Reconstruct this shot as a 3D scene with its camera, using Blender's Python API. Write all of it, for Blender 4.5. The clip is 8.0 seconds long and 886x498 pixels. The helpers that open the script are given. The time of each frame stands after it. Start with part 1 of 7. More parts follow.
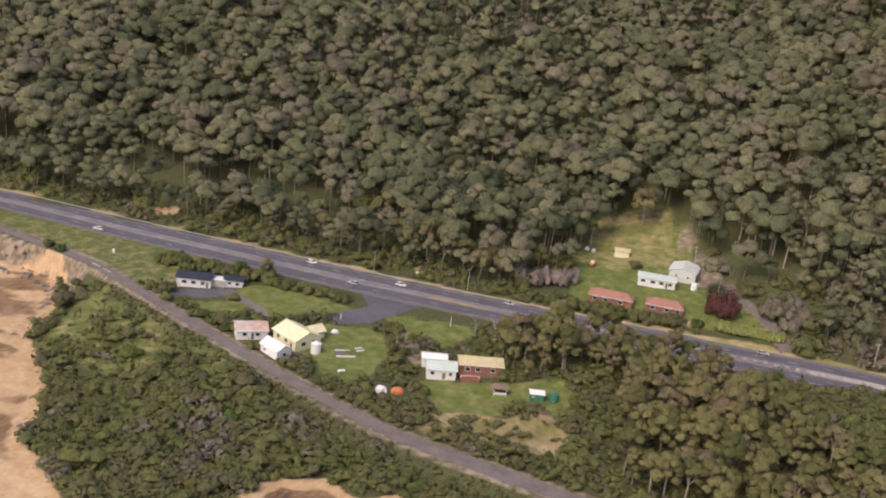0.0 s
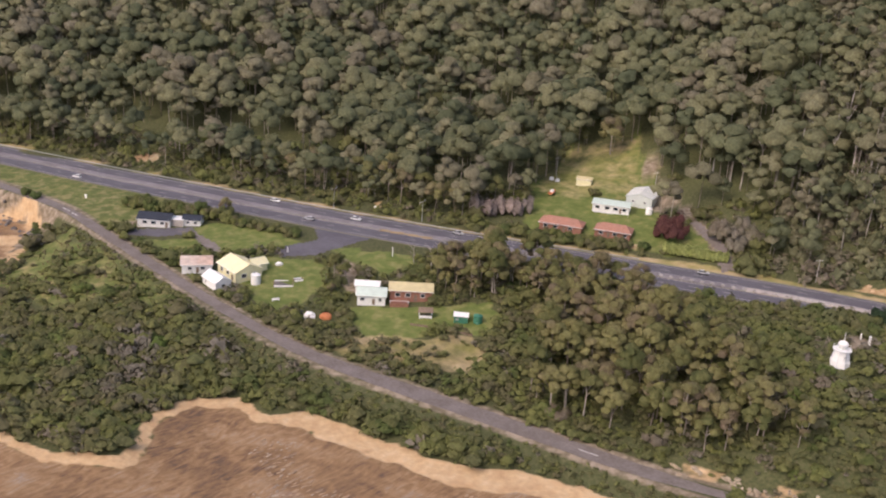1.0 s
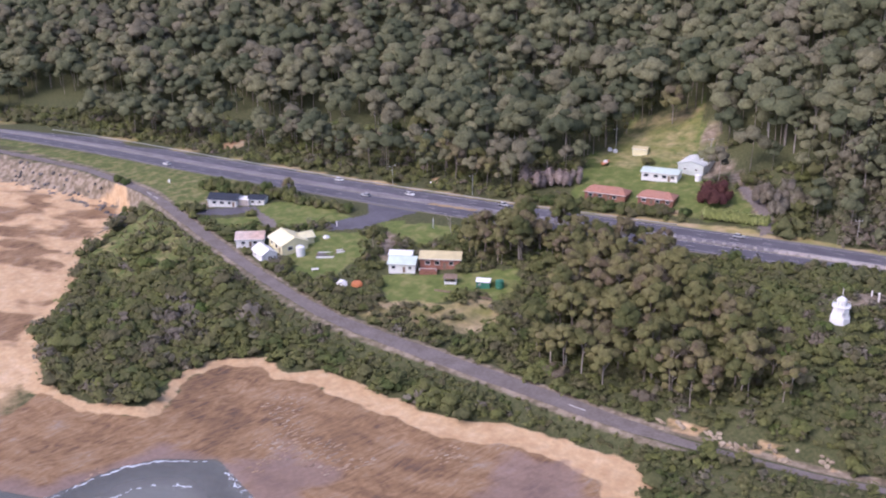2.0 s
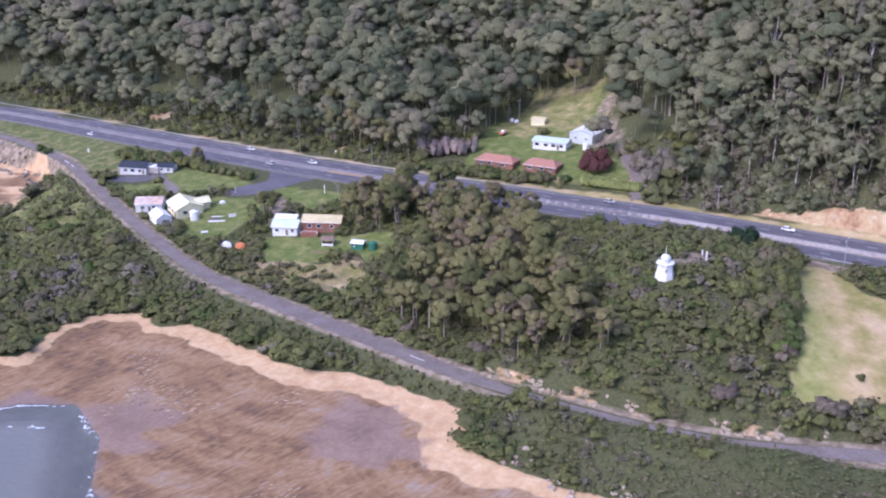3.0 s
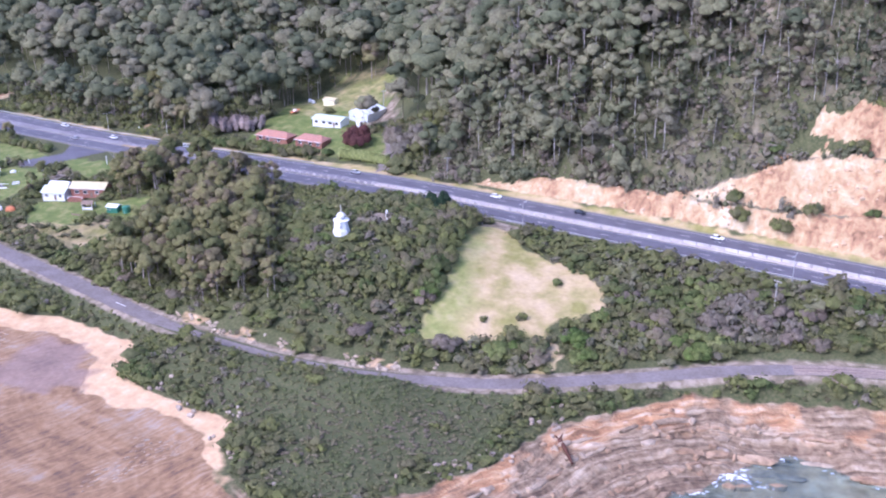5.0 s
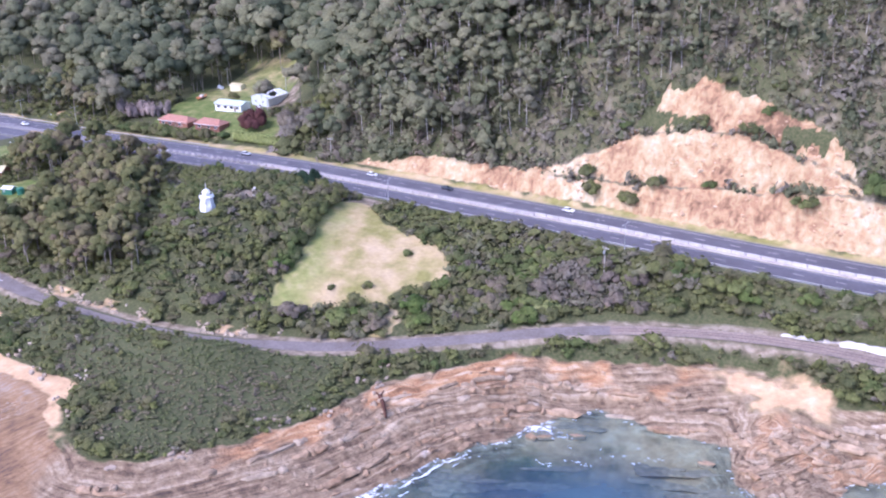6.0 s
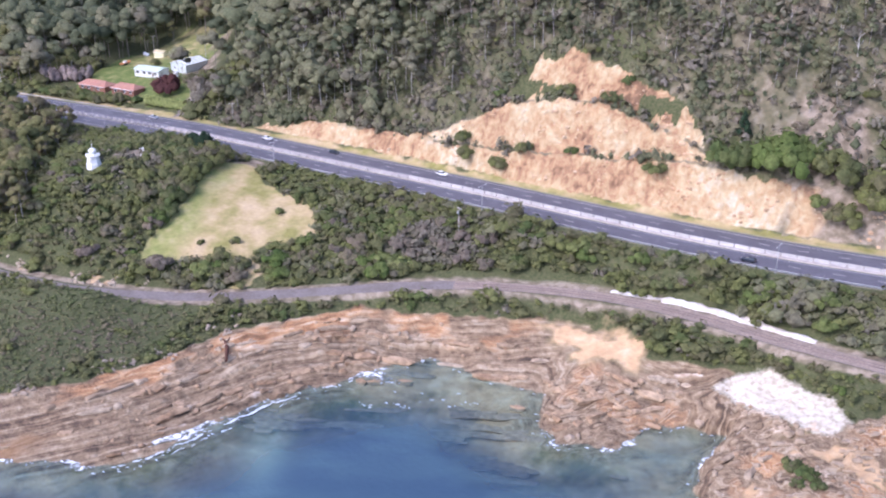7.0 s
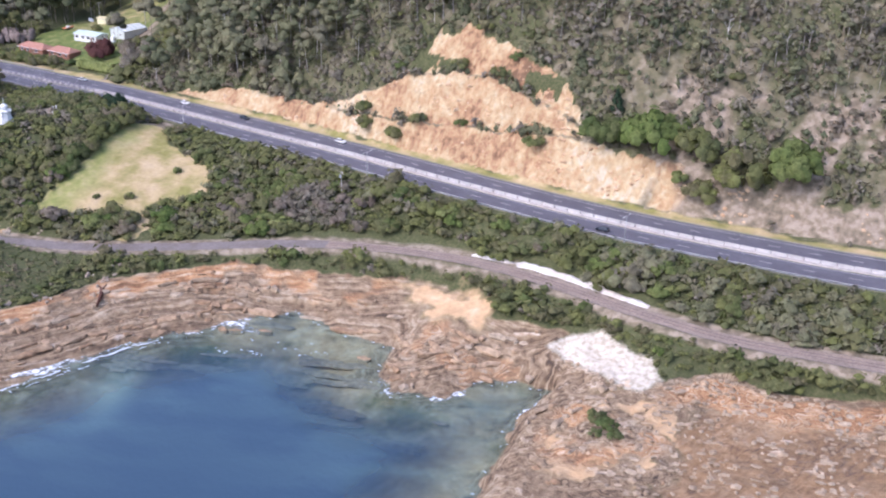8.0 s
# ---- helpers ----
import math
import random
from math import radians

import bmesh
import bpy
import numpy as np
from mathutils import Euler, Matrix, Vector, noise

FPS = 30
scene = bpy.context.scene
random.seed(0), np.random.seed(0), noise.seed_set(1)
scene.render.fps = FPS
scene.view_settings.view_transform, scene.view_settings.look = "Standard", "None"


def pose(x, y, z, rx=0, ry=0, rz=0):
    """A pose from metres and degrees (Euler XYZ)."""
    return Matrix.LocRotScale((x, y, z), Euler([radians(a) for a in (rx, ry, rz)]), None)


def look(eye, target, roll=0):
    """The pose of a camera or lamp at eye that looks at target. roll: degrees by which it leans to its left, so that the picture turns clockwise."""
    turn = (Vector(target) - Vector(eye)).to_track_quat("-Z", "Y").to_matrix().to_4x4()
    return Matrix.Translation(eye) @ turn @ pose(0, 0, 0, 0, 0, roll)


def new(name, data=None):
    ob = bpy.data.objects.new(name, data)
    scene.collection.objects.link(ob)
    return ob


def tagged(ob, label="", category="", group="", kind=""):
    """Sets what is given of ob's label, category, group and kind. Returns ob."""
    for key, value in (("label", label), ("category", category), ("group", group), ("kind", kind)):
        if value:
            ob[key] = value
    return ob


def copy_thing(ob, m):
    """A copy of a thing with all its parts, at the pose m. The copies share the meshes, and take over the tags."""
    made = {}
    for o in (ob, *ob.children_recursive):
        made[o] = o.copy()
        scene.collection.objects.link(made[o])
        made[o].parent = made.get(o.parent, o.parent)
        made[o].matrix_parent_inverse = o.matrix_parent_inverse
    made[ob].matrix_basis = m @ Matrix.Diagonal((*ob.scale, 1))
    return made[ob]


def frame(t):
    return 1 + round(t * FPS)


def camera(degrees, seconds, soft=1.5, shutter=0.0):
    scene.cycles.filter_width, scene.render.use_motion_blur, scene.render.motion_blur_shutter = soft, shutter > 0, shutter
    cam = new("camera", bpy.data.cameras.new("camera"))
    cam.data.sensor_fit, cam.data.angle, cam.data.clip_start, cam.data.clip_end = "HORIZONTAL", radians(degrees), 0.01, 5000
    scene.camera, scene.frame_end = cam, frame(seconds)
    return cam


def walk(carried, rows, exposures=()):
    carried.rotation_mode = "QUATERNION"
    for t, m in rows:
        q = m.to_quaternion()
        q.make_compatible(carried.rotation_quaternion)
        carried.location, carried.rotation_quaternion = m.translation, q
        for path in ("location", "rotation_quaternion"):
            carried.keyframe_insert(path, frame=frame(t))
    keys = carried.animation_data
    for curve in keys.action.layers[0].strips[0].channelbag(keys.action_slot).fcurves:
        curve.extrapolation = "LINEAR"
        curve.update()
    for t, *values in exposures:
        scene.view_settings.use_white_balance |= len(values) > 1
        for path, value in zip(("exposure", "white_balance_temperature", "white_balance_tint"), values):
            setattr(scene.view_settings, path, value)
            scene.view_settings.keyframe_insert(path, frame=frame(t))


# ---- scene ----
cam = camera(46.8, 8.0, soft=2.1)
PATH = [
    (0, (3.55, 0.45, 107.29), (-7.15, 95.98, 79.72), 7.35),
    (0.5, (23.39, -0.4, 107.38), (11.48, 93.9, 76.3), 6.56),
    (1, (42.92, -0.98, 107.39), (24.91, 91.77, 74.62), 3.99),
    (1.2, (50.56, -1.01, 107.35), (29.94, 90.23, 72.0), 4.13),
    (2.3, (92.96, -1.85, 107.25), (56.75, 84.85, 73.02), -1.76),
    (2.5, (100.26, -1.78, 107.52), (63.9, 84.44, 72.27), -1.79),
    (3, (119.27, -1.87, 107.42), (84.63, 84.69, 71.25), -0.80),
    (3.5, (138.97, -2.34, 107.48), (104.79, 84.68, 71.98), -0.69),
    (4, (157.88, -2.37, 107.3), (123.58, 84.82, 72.36), -0.94),
    (4.2, (165.18, -2.1, 107.39), (130.66, 84.99, 72.42), -1.15),
    (5.3, (206.69, -1.66, 107.29), (172.93, 85.0, 70.53), 0.10),
    (5.5, (213.86, -1.71, 107.17), (180.32, 84.99, 70.32), 0.09),
    (6, (232.58, -1.59, 107.17), (198.84, 84.93, 70.09), -0.77),
    (6.5, (250.78, -1.22, 107.01), (217.22, 85.07, 69.23), -0.21),
    (7, (268.93, -0.96, 106.91), (235.08, 84.67, 67.9), 0.02),
    (7.5, (286.61, -0.76, 106.21), (253.48, 85.34, 67.62), 0.37),
    (8, (302.9, -0.28, 106.41), (268.49, 84.57, 66.21), 1.94),
]
EXPOSURES = [(0.0, 0.5, 7250, 21), (1.2, 0.62, 7050, 22), (2.3, 0.78, 5600, 32), (4.0, 1.15, 5300, 30), (5.3, 1.35, 5150, 34), (8.0, 1.1, 5700, 22)]
walk(cam, [(t, look(eye, target, roll)) for t, eye, target, roll in PATH], EXPOSURES)

# ---- light ----
world = bpy.data.worlds.new("overcast_sky")
scene.world = world
world.use_nodes = True
wn = world.node_tree
sky = wn.nodes.new("ShaderNodeTexSky")
sky.sky_type = "NISHITA"
sky.sun_disc = False
sky.sun_elevation = radians(48)
sky.sun_rotation = radians(215)
sky.air_density, sky.dust_density, sky.ozone_density = 1.0, 3.0, 1.0
wn.links.new(sky.outputs["Color"], wn.nodes["Background"].inputs["Color"])
wn.nodes["Background"].inputs["Strength"].default_value = 0.15
sun = new("sun", bpy.data.lights.new("sun", "SUN"))
sun.data.energy, sun.data.angle, sun.data.color = 0.68, radians(22), (1.0, 0.96, 0.9)
SUN_AZ, SUN_EL = radians(215), radians(48)
sun.matrix_world = look((0, 0, 300), (-math.sin(SUN_AZ) * math.cos(SUN_EL), -math.cos(SUN_AZ) * math.cos(SUN_EL), 300 - math.sin(SUN_EL)))

# ---- the plan: lines that shape the land, in plan units of K metres ----
K = 0.73
COAST = np.array([(-420, 425, 13.5), (-300, 402, 14), (-225, 385, 14.5), (-169, 360, 15), (-126, 329.4, 14), (-90, 304.6, 13), (-59, 284.5, 12),
    (-33, 271.5, 10.5), (-4, 263.5, 9), (20, 258, 7.5), (43, 251.5, 6.7), (60, 245.5, 6.5), (80, 239.5, 6.5), (101, 235.5, 6.5), (123, 232, 6.5),
    (148, 231.5, 6.7), (174, 235.3, 7), (188, 238.5, 7.2), (206, 245, 8.2), (229, 254, 9.7), (252, 264, 11.5), (277, 269, 13.5), (299, 271, 14.5),
    (318, 270.5, 15.2), (342, 265.5, 16), (366, 257, 16.5), (397, 250, 17), (435, 252, 17.5), (520, 262, 18.5), (700, 290, 20), (1500, 380, 20)], float)
HWY = np.array([(-900, 480, 11), (-420, 447, 13.5), (-300, 434, 14.2), (-235, 422, 14.8), (-180, 407, 16), (-120, 393.5, 17), (-60, 380, 18.2), (0, 367.5, 20), (60, 358.5, 21.3),
    (115, 350, 22.3), (160, 340, 22.9), (207, 330, 23.3), (254, 319.5, 24), (294.5, 309.5, 24.5), (331, 301, 25), (365, 295, 25.5), (420, 291.5, 26),
    (520, 296, 26.5), (700, 309, 28), (1500, 390, 30)], float)
SHORE = np.array([(-3000, 300), (-600, 240), (-300, 205), (-150, 190), (-90, 165), (-63, 167), (-55, 185), (-47, 193), (-32, 198), (-14, 186), (0, 165), (40, 150), (110, 140),
    (170, 150), (215, 163), (222, 171), (228, 184), (237, 204), (247, 217), (258, 232), (268, 242), (286, 239), (304, 234), (306, 220), (314, 213),
    (329, 216), (333, 227), (342, 232), (354, 233), (352, 220), (350, 207), (353, 191), (350, 178), (350, 160), (380, 140), (450, 130), (700, 120), (3000, 100)], float)
SCRUB = np.array([(-3000, 420), (-420, 410), (-240, 374), (-187, 367), (-174, 347), (-167, 308), (-143, 277), (-131, 242), (-104, 216), (-82, 209), (-65, 212), (-68, 233), (-61, 247), (-47, 252),
    (-36, 246), (-26, 250), (-1, 242), (21, 235), (37, 238), (56, 235), (75, 229), (82, 212), (94, 207), (111, 203), (125, 200), (139, 180),
    (155, 170), (170, 172), (184, 185), (195, 197), (201, 209), (208, 224), (220, 237), (240, 251), (263, 256), (286, 259), (308, 264), (320, 259),
    (331, 250), (351, 250), (362, 249), (372, 245), (382, 233), (392, 240), (414, 239), (436, 244), (520, 240), (3000, 250)], float)


def smooth_line(pts, step=2.0):
    """A polyline rounded and sampled evenly along x."""
    x = np.arange(pts[0, 0], pts[-1, 0] + step, step)
    cols = [x]
    k = np.hanning(19)
    k /= k.sum()
    for c in range(1, pts.shape[1]):
        v = np.interp(x, pts[:, 0], pts[:, c])
        cols.append(np.convolve(np.pad(v, 9, mode="edge"), k, "valid"))
    return np.stack(cols, 1)


COAST_S, HWY_S = smooth_line(COAST), smooth_line(HWY)


def side_of(line, x, y):
    """Signed distance to an open line: positive on its inland side."""
    best = np.full(x.shape, 1e9)
    cross = np.zeros(x.shape, int)
    for (ax, ay), (bx, by) in zip(line[:-1], line[1:]):
        dx, dy = bx - ax, by - ay
        t = np.clip(((x - ax) * dx + (y - ay) * dy) / (dx * dx + dy * dy), 0, 1)
        best = np.minimum(best, (x - ax - t * dx) ** 2 + (y - ay - t * dy) ** 2)
        spans = (ax <= x) != (bx <= x)
        at = ay + dy * (x - ax) / (dx if dx else 1e-9)
        cross += spans & (at < y)
    return np.sqrt(best) * np.where(cross % 2 == 1, 1, -1)


def smoothstep(a, b, v):
    t = np.clip((v - a) / (b - a), 0, 1)
    return t * t * (3 - 2 * t)


def wobble(x, y, size, seed=0):
    """A soft, repeatable unevenness of about -1 to 1, in patches of about the given size."""
    x, y = np.asarray(x, float), np.asarray(y, float)
    table = np.random.RandomState(seed + 900).uniform(-1, 1, (64, 64))
    out = np.zeros(np.shape(x))
    for amp, scale, turn in ((0.9, 1.0, 0.5), (0.55, 2.1, 1.3), (0.3, 4.3, 2.2)):
        u = (x * math.cos(turn) - y * math.sin(turn)) * scale / size * 1.4 + 17.3 * scale
        v = (x * math.sin(turn) + y * math.cos(turn)) * scale / size * 1.4 + 9.1 * scale
        i, j = np.floor(u).astype(int), np.floor(v).astype(int)
        fu, fv = u - i, v - j
        fu, fv = fu * fu * (3 - 2 * fu), fv * fv * (3 - 2 * fv)
        i0, i1, j0, j1 = i % 64, (i + 1) % 64, j % 64, (j + 1) % 64
        out += amp * ((table[i0, j0] * (1 - fu) + table[i1, j0] * fu) * (1 - fv) + (table[i0, j1] * (1 - fu) + table[i1, j1] * fu) * fv)
    return out


def rock_beds(x, y, sv):
    """Tilted layers of the shore rock: their relief, and where their pale upper edges lie."""
    fold = np.hypot(x - 374, y - 208)
    u = -sv + 1.6 * wobble(x, y, 40, 70) + 0.3 * wobble(x, y, 12, 71)
    u = u + smoothstep(340, 362, x) * (0.5 * np.minimum(fold, 16) + 4 * wobble(x, y, 9, 72))
    spit = smoothstep(298, 314, x) * (1 - smoothstep(346, 356, x)) * smoothstep(-10, -16, sv)
    u = u * (1 - 0.6 * spit) + spit * 5 * wobble(x * 0.4 + y * 0.3, (y - x) * 1.2, 7, 32)
    relief, pale = np.zeros(x.shape), np.zeros(x.shape)
    for size, amp, seed in ((6.4, 0.62, 0), (3.1, 0.30, 4)):
        f = np.mod(u / size + 0.3 * seed, 1.0)
        saw = np.where(f < 0.72, f / 0.72, (1 - f) / 0.28)
        keep = smoothstep(-0.3, 0.4, wobble(x, y, 13, 74 + seed))
        relief += amp * (saw - 0.45) * (0.35 + 0.9 * keep)
        pale += amp * smoothstep(0.45, 0.9, saw) * keep
    return relief, pale, u


HILL_X = [-900, -400, -150, 0, 60, 90, 115, 135, 165, 215, 250, 300, 350, 400, 600, 1500]
HILL_FLAT = [20, 25, 60, 110, 70, 40, 20, 6, 2, 2, 1, 1, 1, 2, 6, 10]
HILL_EASY = [0.12, 0.12, 0.1, 0.1, 0.14, 0.2, 0.2, 0.3, 0.4, 0.4, 0.4, 0.4, 0.4, 0.3, 0.2, 0.2]
HILL_STEEP = [0.4, 0.42, 0.42, 0.4, 0.4, 0.42, 0.5, 0.65, 1.0, 1.2, 1.35, 1.42, 1.3, 1.1, 0.8, 0.6]


def land(x, y):
    """Height of the ground, and the distances and masks that shape it."""
    x, y = np.asarray(x, float), np.asarray(y, float)
    yr, zr = np.interp(x, COAST_S[:, 0], COAST_S[:, 1]), np.interp(x, COAST_S[:, 0], COAST_S[:, 2])
    yh, zh = np.interp(x, HWY_S[:, 0], HWY_S[:, 1]), np.interp(x, HWY_S[:, 0], HWY_S[:, 2])
    ss, sv = side_of(SHORE, x, y), side_of(SCRUB, x, y)
    near = (ss > -25) & (ss < 25)
    ss = ss + near * (1 - np.abs(ss) / 25) * (1.6 * wobble(x, y, 12, 90) + 0.9 * wobble(x, y, 5, 91)) * smoothstep(150, 200, x)
    sv = sv + 1.1 * wobble(x, y, 9, 89) * smoothstep(12, 2, np.abs(sv)) * smoothstep(8, 14, np.abs(y - yr))
    # the hill behind the highway
    d = y - yh - 15.5
    flat, easy, steep = (np.interp(x, HILL_X, v) for v in (HILL_FLAT, HILL_EASY, HILL_STEEP))
    rise = np.where(d < flat, d * easy, flat * easy + (d - flat) * steep)
    rise = np.where(rise > 70, 70 + (rise - 70) * 0.5, rise)
    rise = np.where(rise > 170, 170 + (rise - 170) * 0.25, rise)
    hill = zh + np.maximum(rise, 0) * 1.0 + wobble(x, y, 60, 3) * np.clip(d / 40, 0, 1) * 2.2 * (1 - 0.5 * smoothstep(150, 250, x))
    # between the coast road and the highway
    span = np.maximum(yh - 14.5 - yr - 4, 2)
    t = np.clip((y - yr - 4) / span, 0, 1)
    mid = zr + (zh - zr) * (0.35 * t + 0.65 * smoothstep(0.0, 1.0, t))
    inside = smoothstep(0, 0.12, t) * smoothstep(0, 0.12, 1 - t)
    mid = mid + 15.5 * np.exp(-(((x - 119) / 27) ** 2 + ((y - 283) / 27) ** 2) / 2) * inside
    mid = mid + 2.5 * np.exp(-(((x - 180) / 20) ** 2 + ((y - 268) / 16) ** 2) / 2) * inside + wobble(x, y, 30, 5) * 0.35 * inside
    # below the coast road
    zv = np.interp(x, [-420, -200, -160, 100, 150, 200, 240, 310, 350, 380, 500, 900], [5, 5, 3, 3, 3.5, 4.5, 7, 9, 10, 11, 12, 12])
    dr = np.maximum(yr - 4 - y, 0.01)
    tv = np.clip(sv, 0, None) / (np.clip(sv, 0, None) + dr)
    bank = zv + (zr - zv) * tv
    bank = bank + 3.6 * smoothstep(76, 96, x) * (1 - smoothstep(160, 178, x)) * smoothstep(-0.5, 2.2, dr) * np.exp(-((np.maximum(dr - 4, 0) / 14) ** 2)) * smoothstep(0, 6, sv)
    power = np.interp(x, [-100, 150, 215, 250, 335, 350, 380, 900], [2.2, 2.0, 1.4, 1.2, 1.0, 0.5, 0.5, 0.5])
    ts = np.clip(ss, 0, None) / (np.clip(ss, 0, None) + np.clip(-sv, 0.01, None))
    beach = zv * ts ** power + wobble(x, y, 14, 8) * 0.35 * smoothstep(0, 12, ss) * smoothstep(0, 6, -sv)
    beach = beach + 0.25 * smoothstep(0, 5, ss)
    sea = np.maximum(ss * 0.14, -7.0)
    bed, crest, layers = rock_beds(x, y, sv)
    shelf = smoothstep(196, 214, x) * smoothstep(-1.5, -5, sv) * smoothstep(-1, 5, ss) * (1 - 0.85 * smoothstep(286, 294, x) * (1 - smoothstep(330, 338, x)) * smoothstep(-19, -13, sv))
    beach = beach + shelf * ((1.7 - 1.1 * smoothstep(348, 360, x) - 0.9 * smoothstep(298, 314, x) * (1 - smoothstep(346, 356, x)) * smoothstep(-10, -16, sv)) * bed + 0.22 * wobble(x, y, 3.5, 92) + 0.4 * wobble(x, y, 13, 93))
    layers = layers + (0.5 * smoothstep(346, 360, x) + 0.5 * smoothstep(376, 392, x)) * 10 * wobble(x, y, 4.5, 35)
    low = np.where(ss < 0, sea, np.where(sv < 0, beach, bank))
    z = np.where(y > yh + 14.5, hill, np.where(y > yh - 14.5, zh, np.where(y > yr + 4, mid, np.where(y > yr - 4, zr, low))))
    # rock cut above the highway, with two ledges
    h = np.maximum(z - zh, 0)
    in_cut = smoothstep(150, 210, x) * (1 - smoothstep(345, 385, x)) * np.clip(d / 2, 0, 1)
    ledge = np.zeros(x.shape)
    for lx, lh in (([150, 240, 315, 390], [5, 8, 14.5, 15]), ([205, 230, 250, 275, 295, 330, 380], [9, 13, 22, 28.5, 28, 20, 18])):
        b = np.interp(x, lx, lh) + wobble(x, y, 30, 22) * 0.8
        off = h - b
        z = z - in_cut * (y > yh + 14.5) * 1.9 * np.tanh(off / 1.6) * np.exp(-((off / 6.0) ** 2))
        ledge = np.maximum(ledge, np.exp(-((off / 1.7) ** 2)) * in_cut)
    z = z + in_cut * (y > yh + 15.5) * (wobble(x + 0.4 * z, z * 0.5, 8, 23) * 0.75 + wobble(x - 0.3 * z, z * 0.7, 3.5, 26) * 0.5 + wobble(x, y, 2.2, 27) * 0.3)
    top = np.interp(x, [120, 140, 180, 215, 235, 250, 257, 264, 280, 300, 314, 326, 332, 345, 368, 392, 440, 500, 540], [0, 4, 8, 10, 17, 25, 31, 43, 44, 39, 36, 28, 17, 13.5, 14, 11, 10, 8, 0])
    over = h + wobble(x, y, 12, 21) * 2.4 + wobble(x, y, 4, 28) * 0.9
    cut = smoothstep(0, 1.5, top - over) * smoothstep(0.3, 1.4, h) * (y > yh + 14.8)
    cut = cut * (1 - 0.75 * ledge * (wobble(x, y, 9, 24) > -0.35)) * (1 - 0.8 * ((h > 26) & (h < 33) & (wobble(x, y, 10, 25) > 0.0)))
    return dict(z=z, shore=ss, scrub=sv, road=y - yr, hwy=y - yh, cut=cut, hill=d, ledge=ledge, over=h, crest=crest * shelf, layers=layers)


def ground_z(x, y):
    return float(land(np.array([x]), np.array([y]))["z"][0])


# ---- materials ----
def material(name, color, rough=0.8, metal=0.0, var=0.12, scale=2.0, bump=0.0, hue=None, spec=0.3):
    """A surface with unevenness at two scales; hue: a second colour that patches drift to."""
    m = bpy.data.materials.new(name)
    m.use_nodes = True
    nt = m.node_tree
    p = nt.nodes["Principled BSDF"]
    p.inputs["Roughness"].default_value, p.inputs["Metallic"].default_value = rough, metal
    p.inputs["Specular IOR Level"].default_value = spec
    geo = nt.nodes.new("ShaderNodeNewGeometry")
    big, fine = nt.nodes.new("ShaderNodeTexNoise"), nt.nodes.new("ShaderNodeTexNoise")
    big.inputs["Scale"].default_value, fine.inputs["Scale"].default_value = scale * 0.15, scale
    big.inputs["Detail"].default_value, fine.inputs["Detail"].default_value = 4, 5
    for n in (big, fine):
        nt.links.new(geo.outputs["Position"], n.inputs["Vector"])
    mix = nt.nodes.new("ShaderNodeMix")
    mix.data_type = "RGBA"
    two = hue or tuple(c * (1 - 1.6 * var) for c in color)
    mix.inputs[6].default_value, mix.inputs[7].default_value = (*color, 1), (*two, 1)
    ramp = nt.nodes.new("ShaderNodeMapRange")
    ramp.inputs["From Min"].default_value, ramp.inputs["From Max"].default_value = 0.35, 0.65
    nt.links.new(big.outputs["Fac"], ramp.inputs["Value"])
    nt.links.new(ramp.outputs["Result"], mix.inputs["Factor"])
    val = nt.nodes.new("ShaderNodeMapRange")
    val.inputs["From Min"].default_value, val.inputs["From Max"].default_value = 0.25, 0.75
    val.inputs["To Min"].default_value, val.inputs["To Max"].default_value = 1 - 1.5 * var, 1 + 1.5 * var
    nt.links.new(fine.outputs["Fac"], val.inputs["Value"])
    hsv = nt.nodes.new("ShaderNodeHueSaturation")
    nt.links.new(val.outputs["Result"], hsv.inputs["Value"])
    nt.links.new(mix.outputs[2], hsv.inputs["Color"])
    nt.links.new(hsv.outputs["Color"], p.inputs["Base Color"])
    if bump:
        b = nt.nodes.new("ShaderNodeBump")
        b.inputs["Distance"].default_value, b.inputs["Strength"].default_value = bump, 0.8
        nt.links.new(fine.outputs["Fac"], b.inputs["Height"])
        nt.links.new(b.outputs["Normal"], p.inputs["Normal"])
    return m


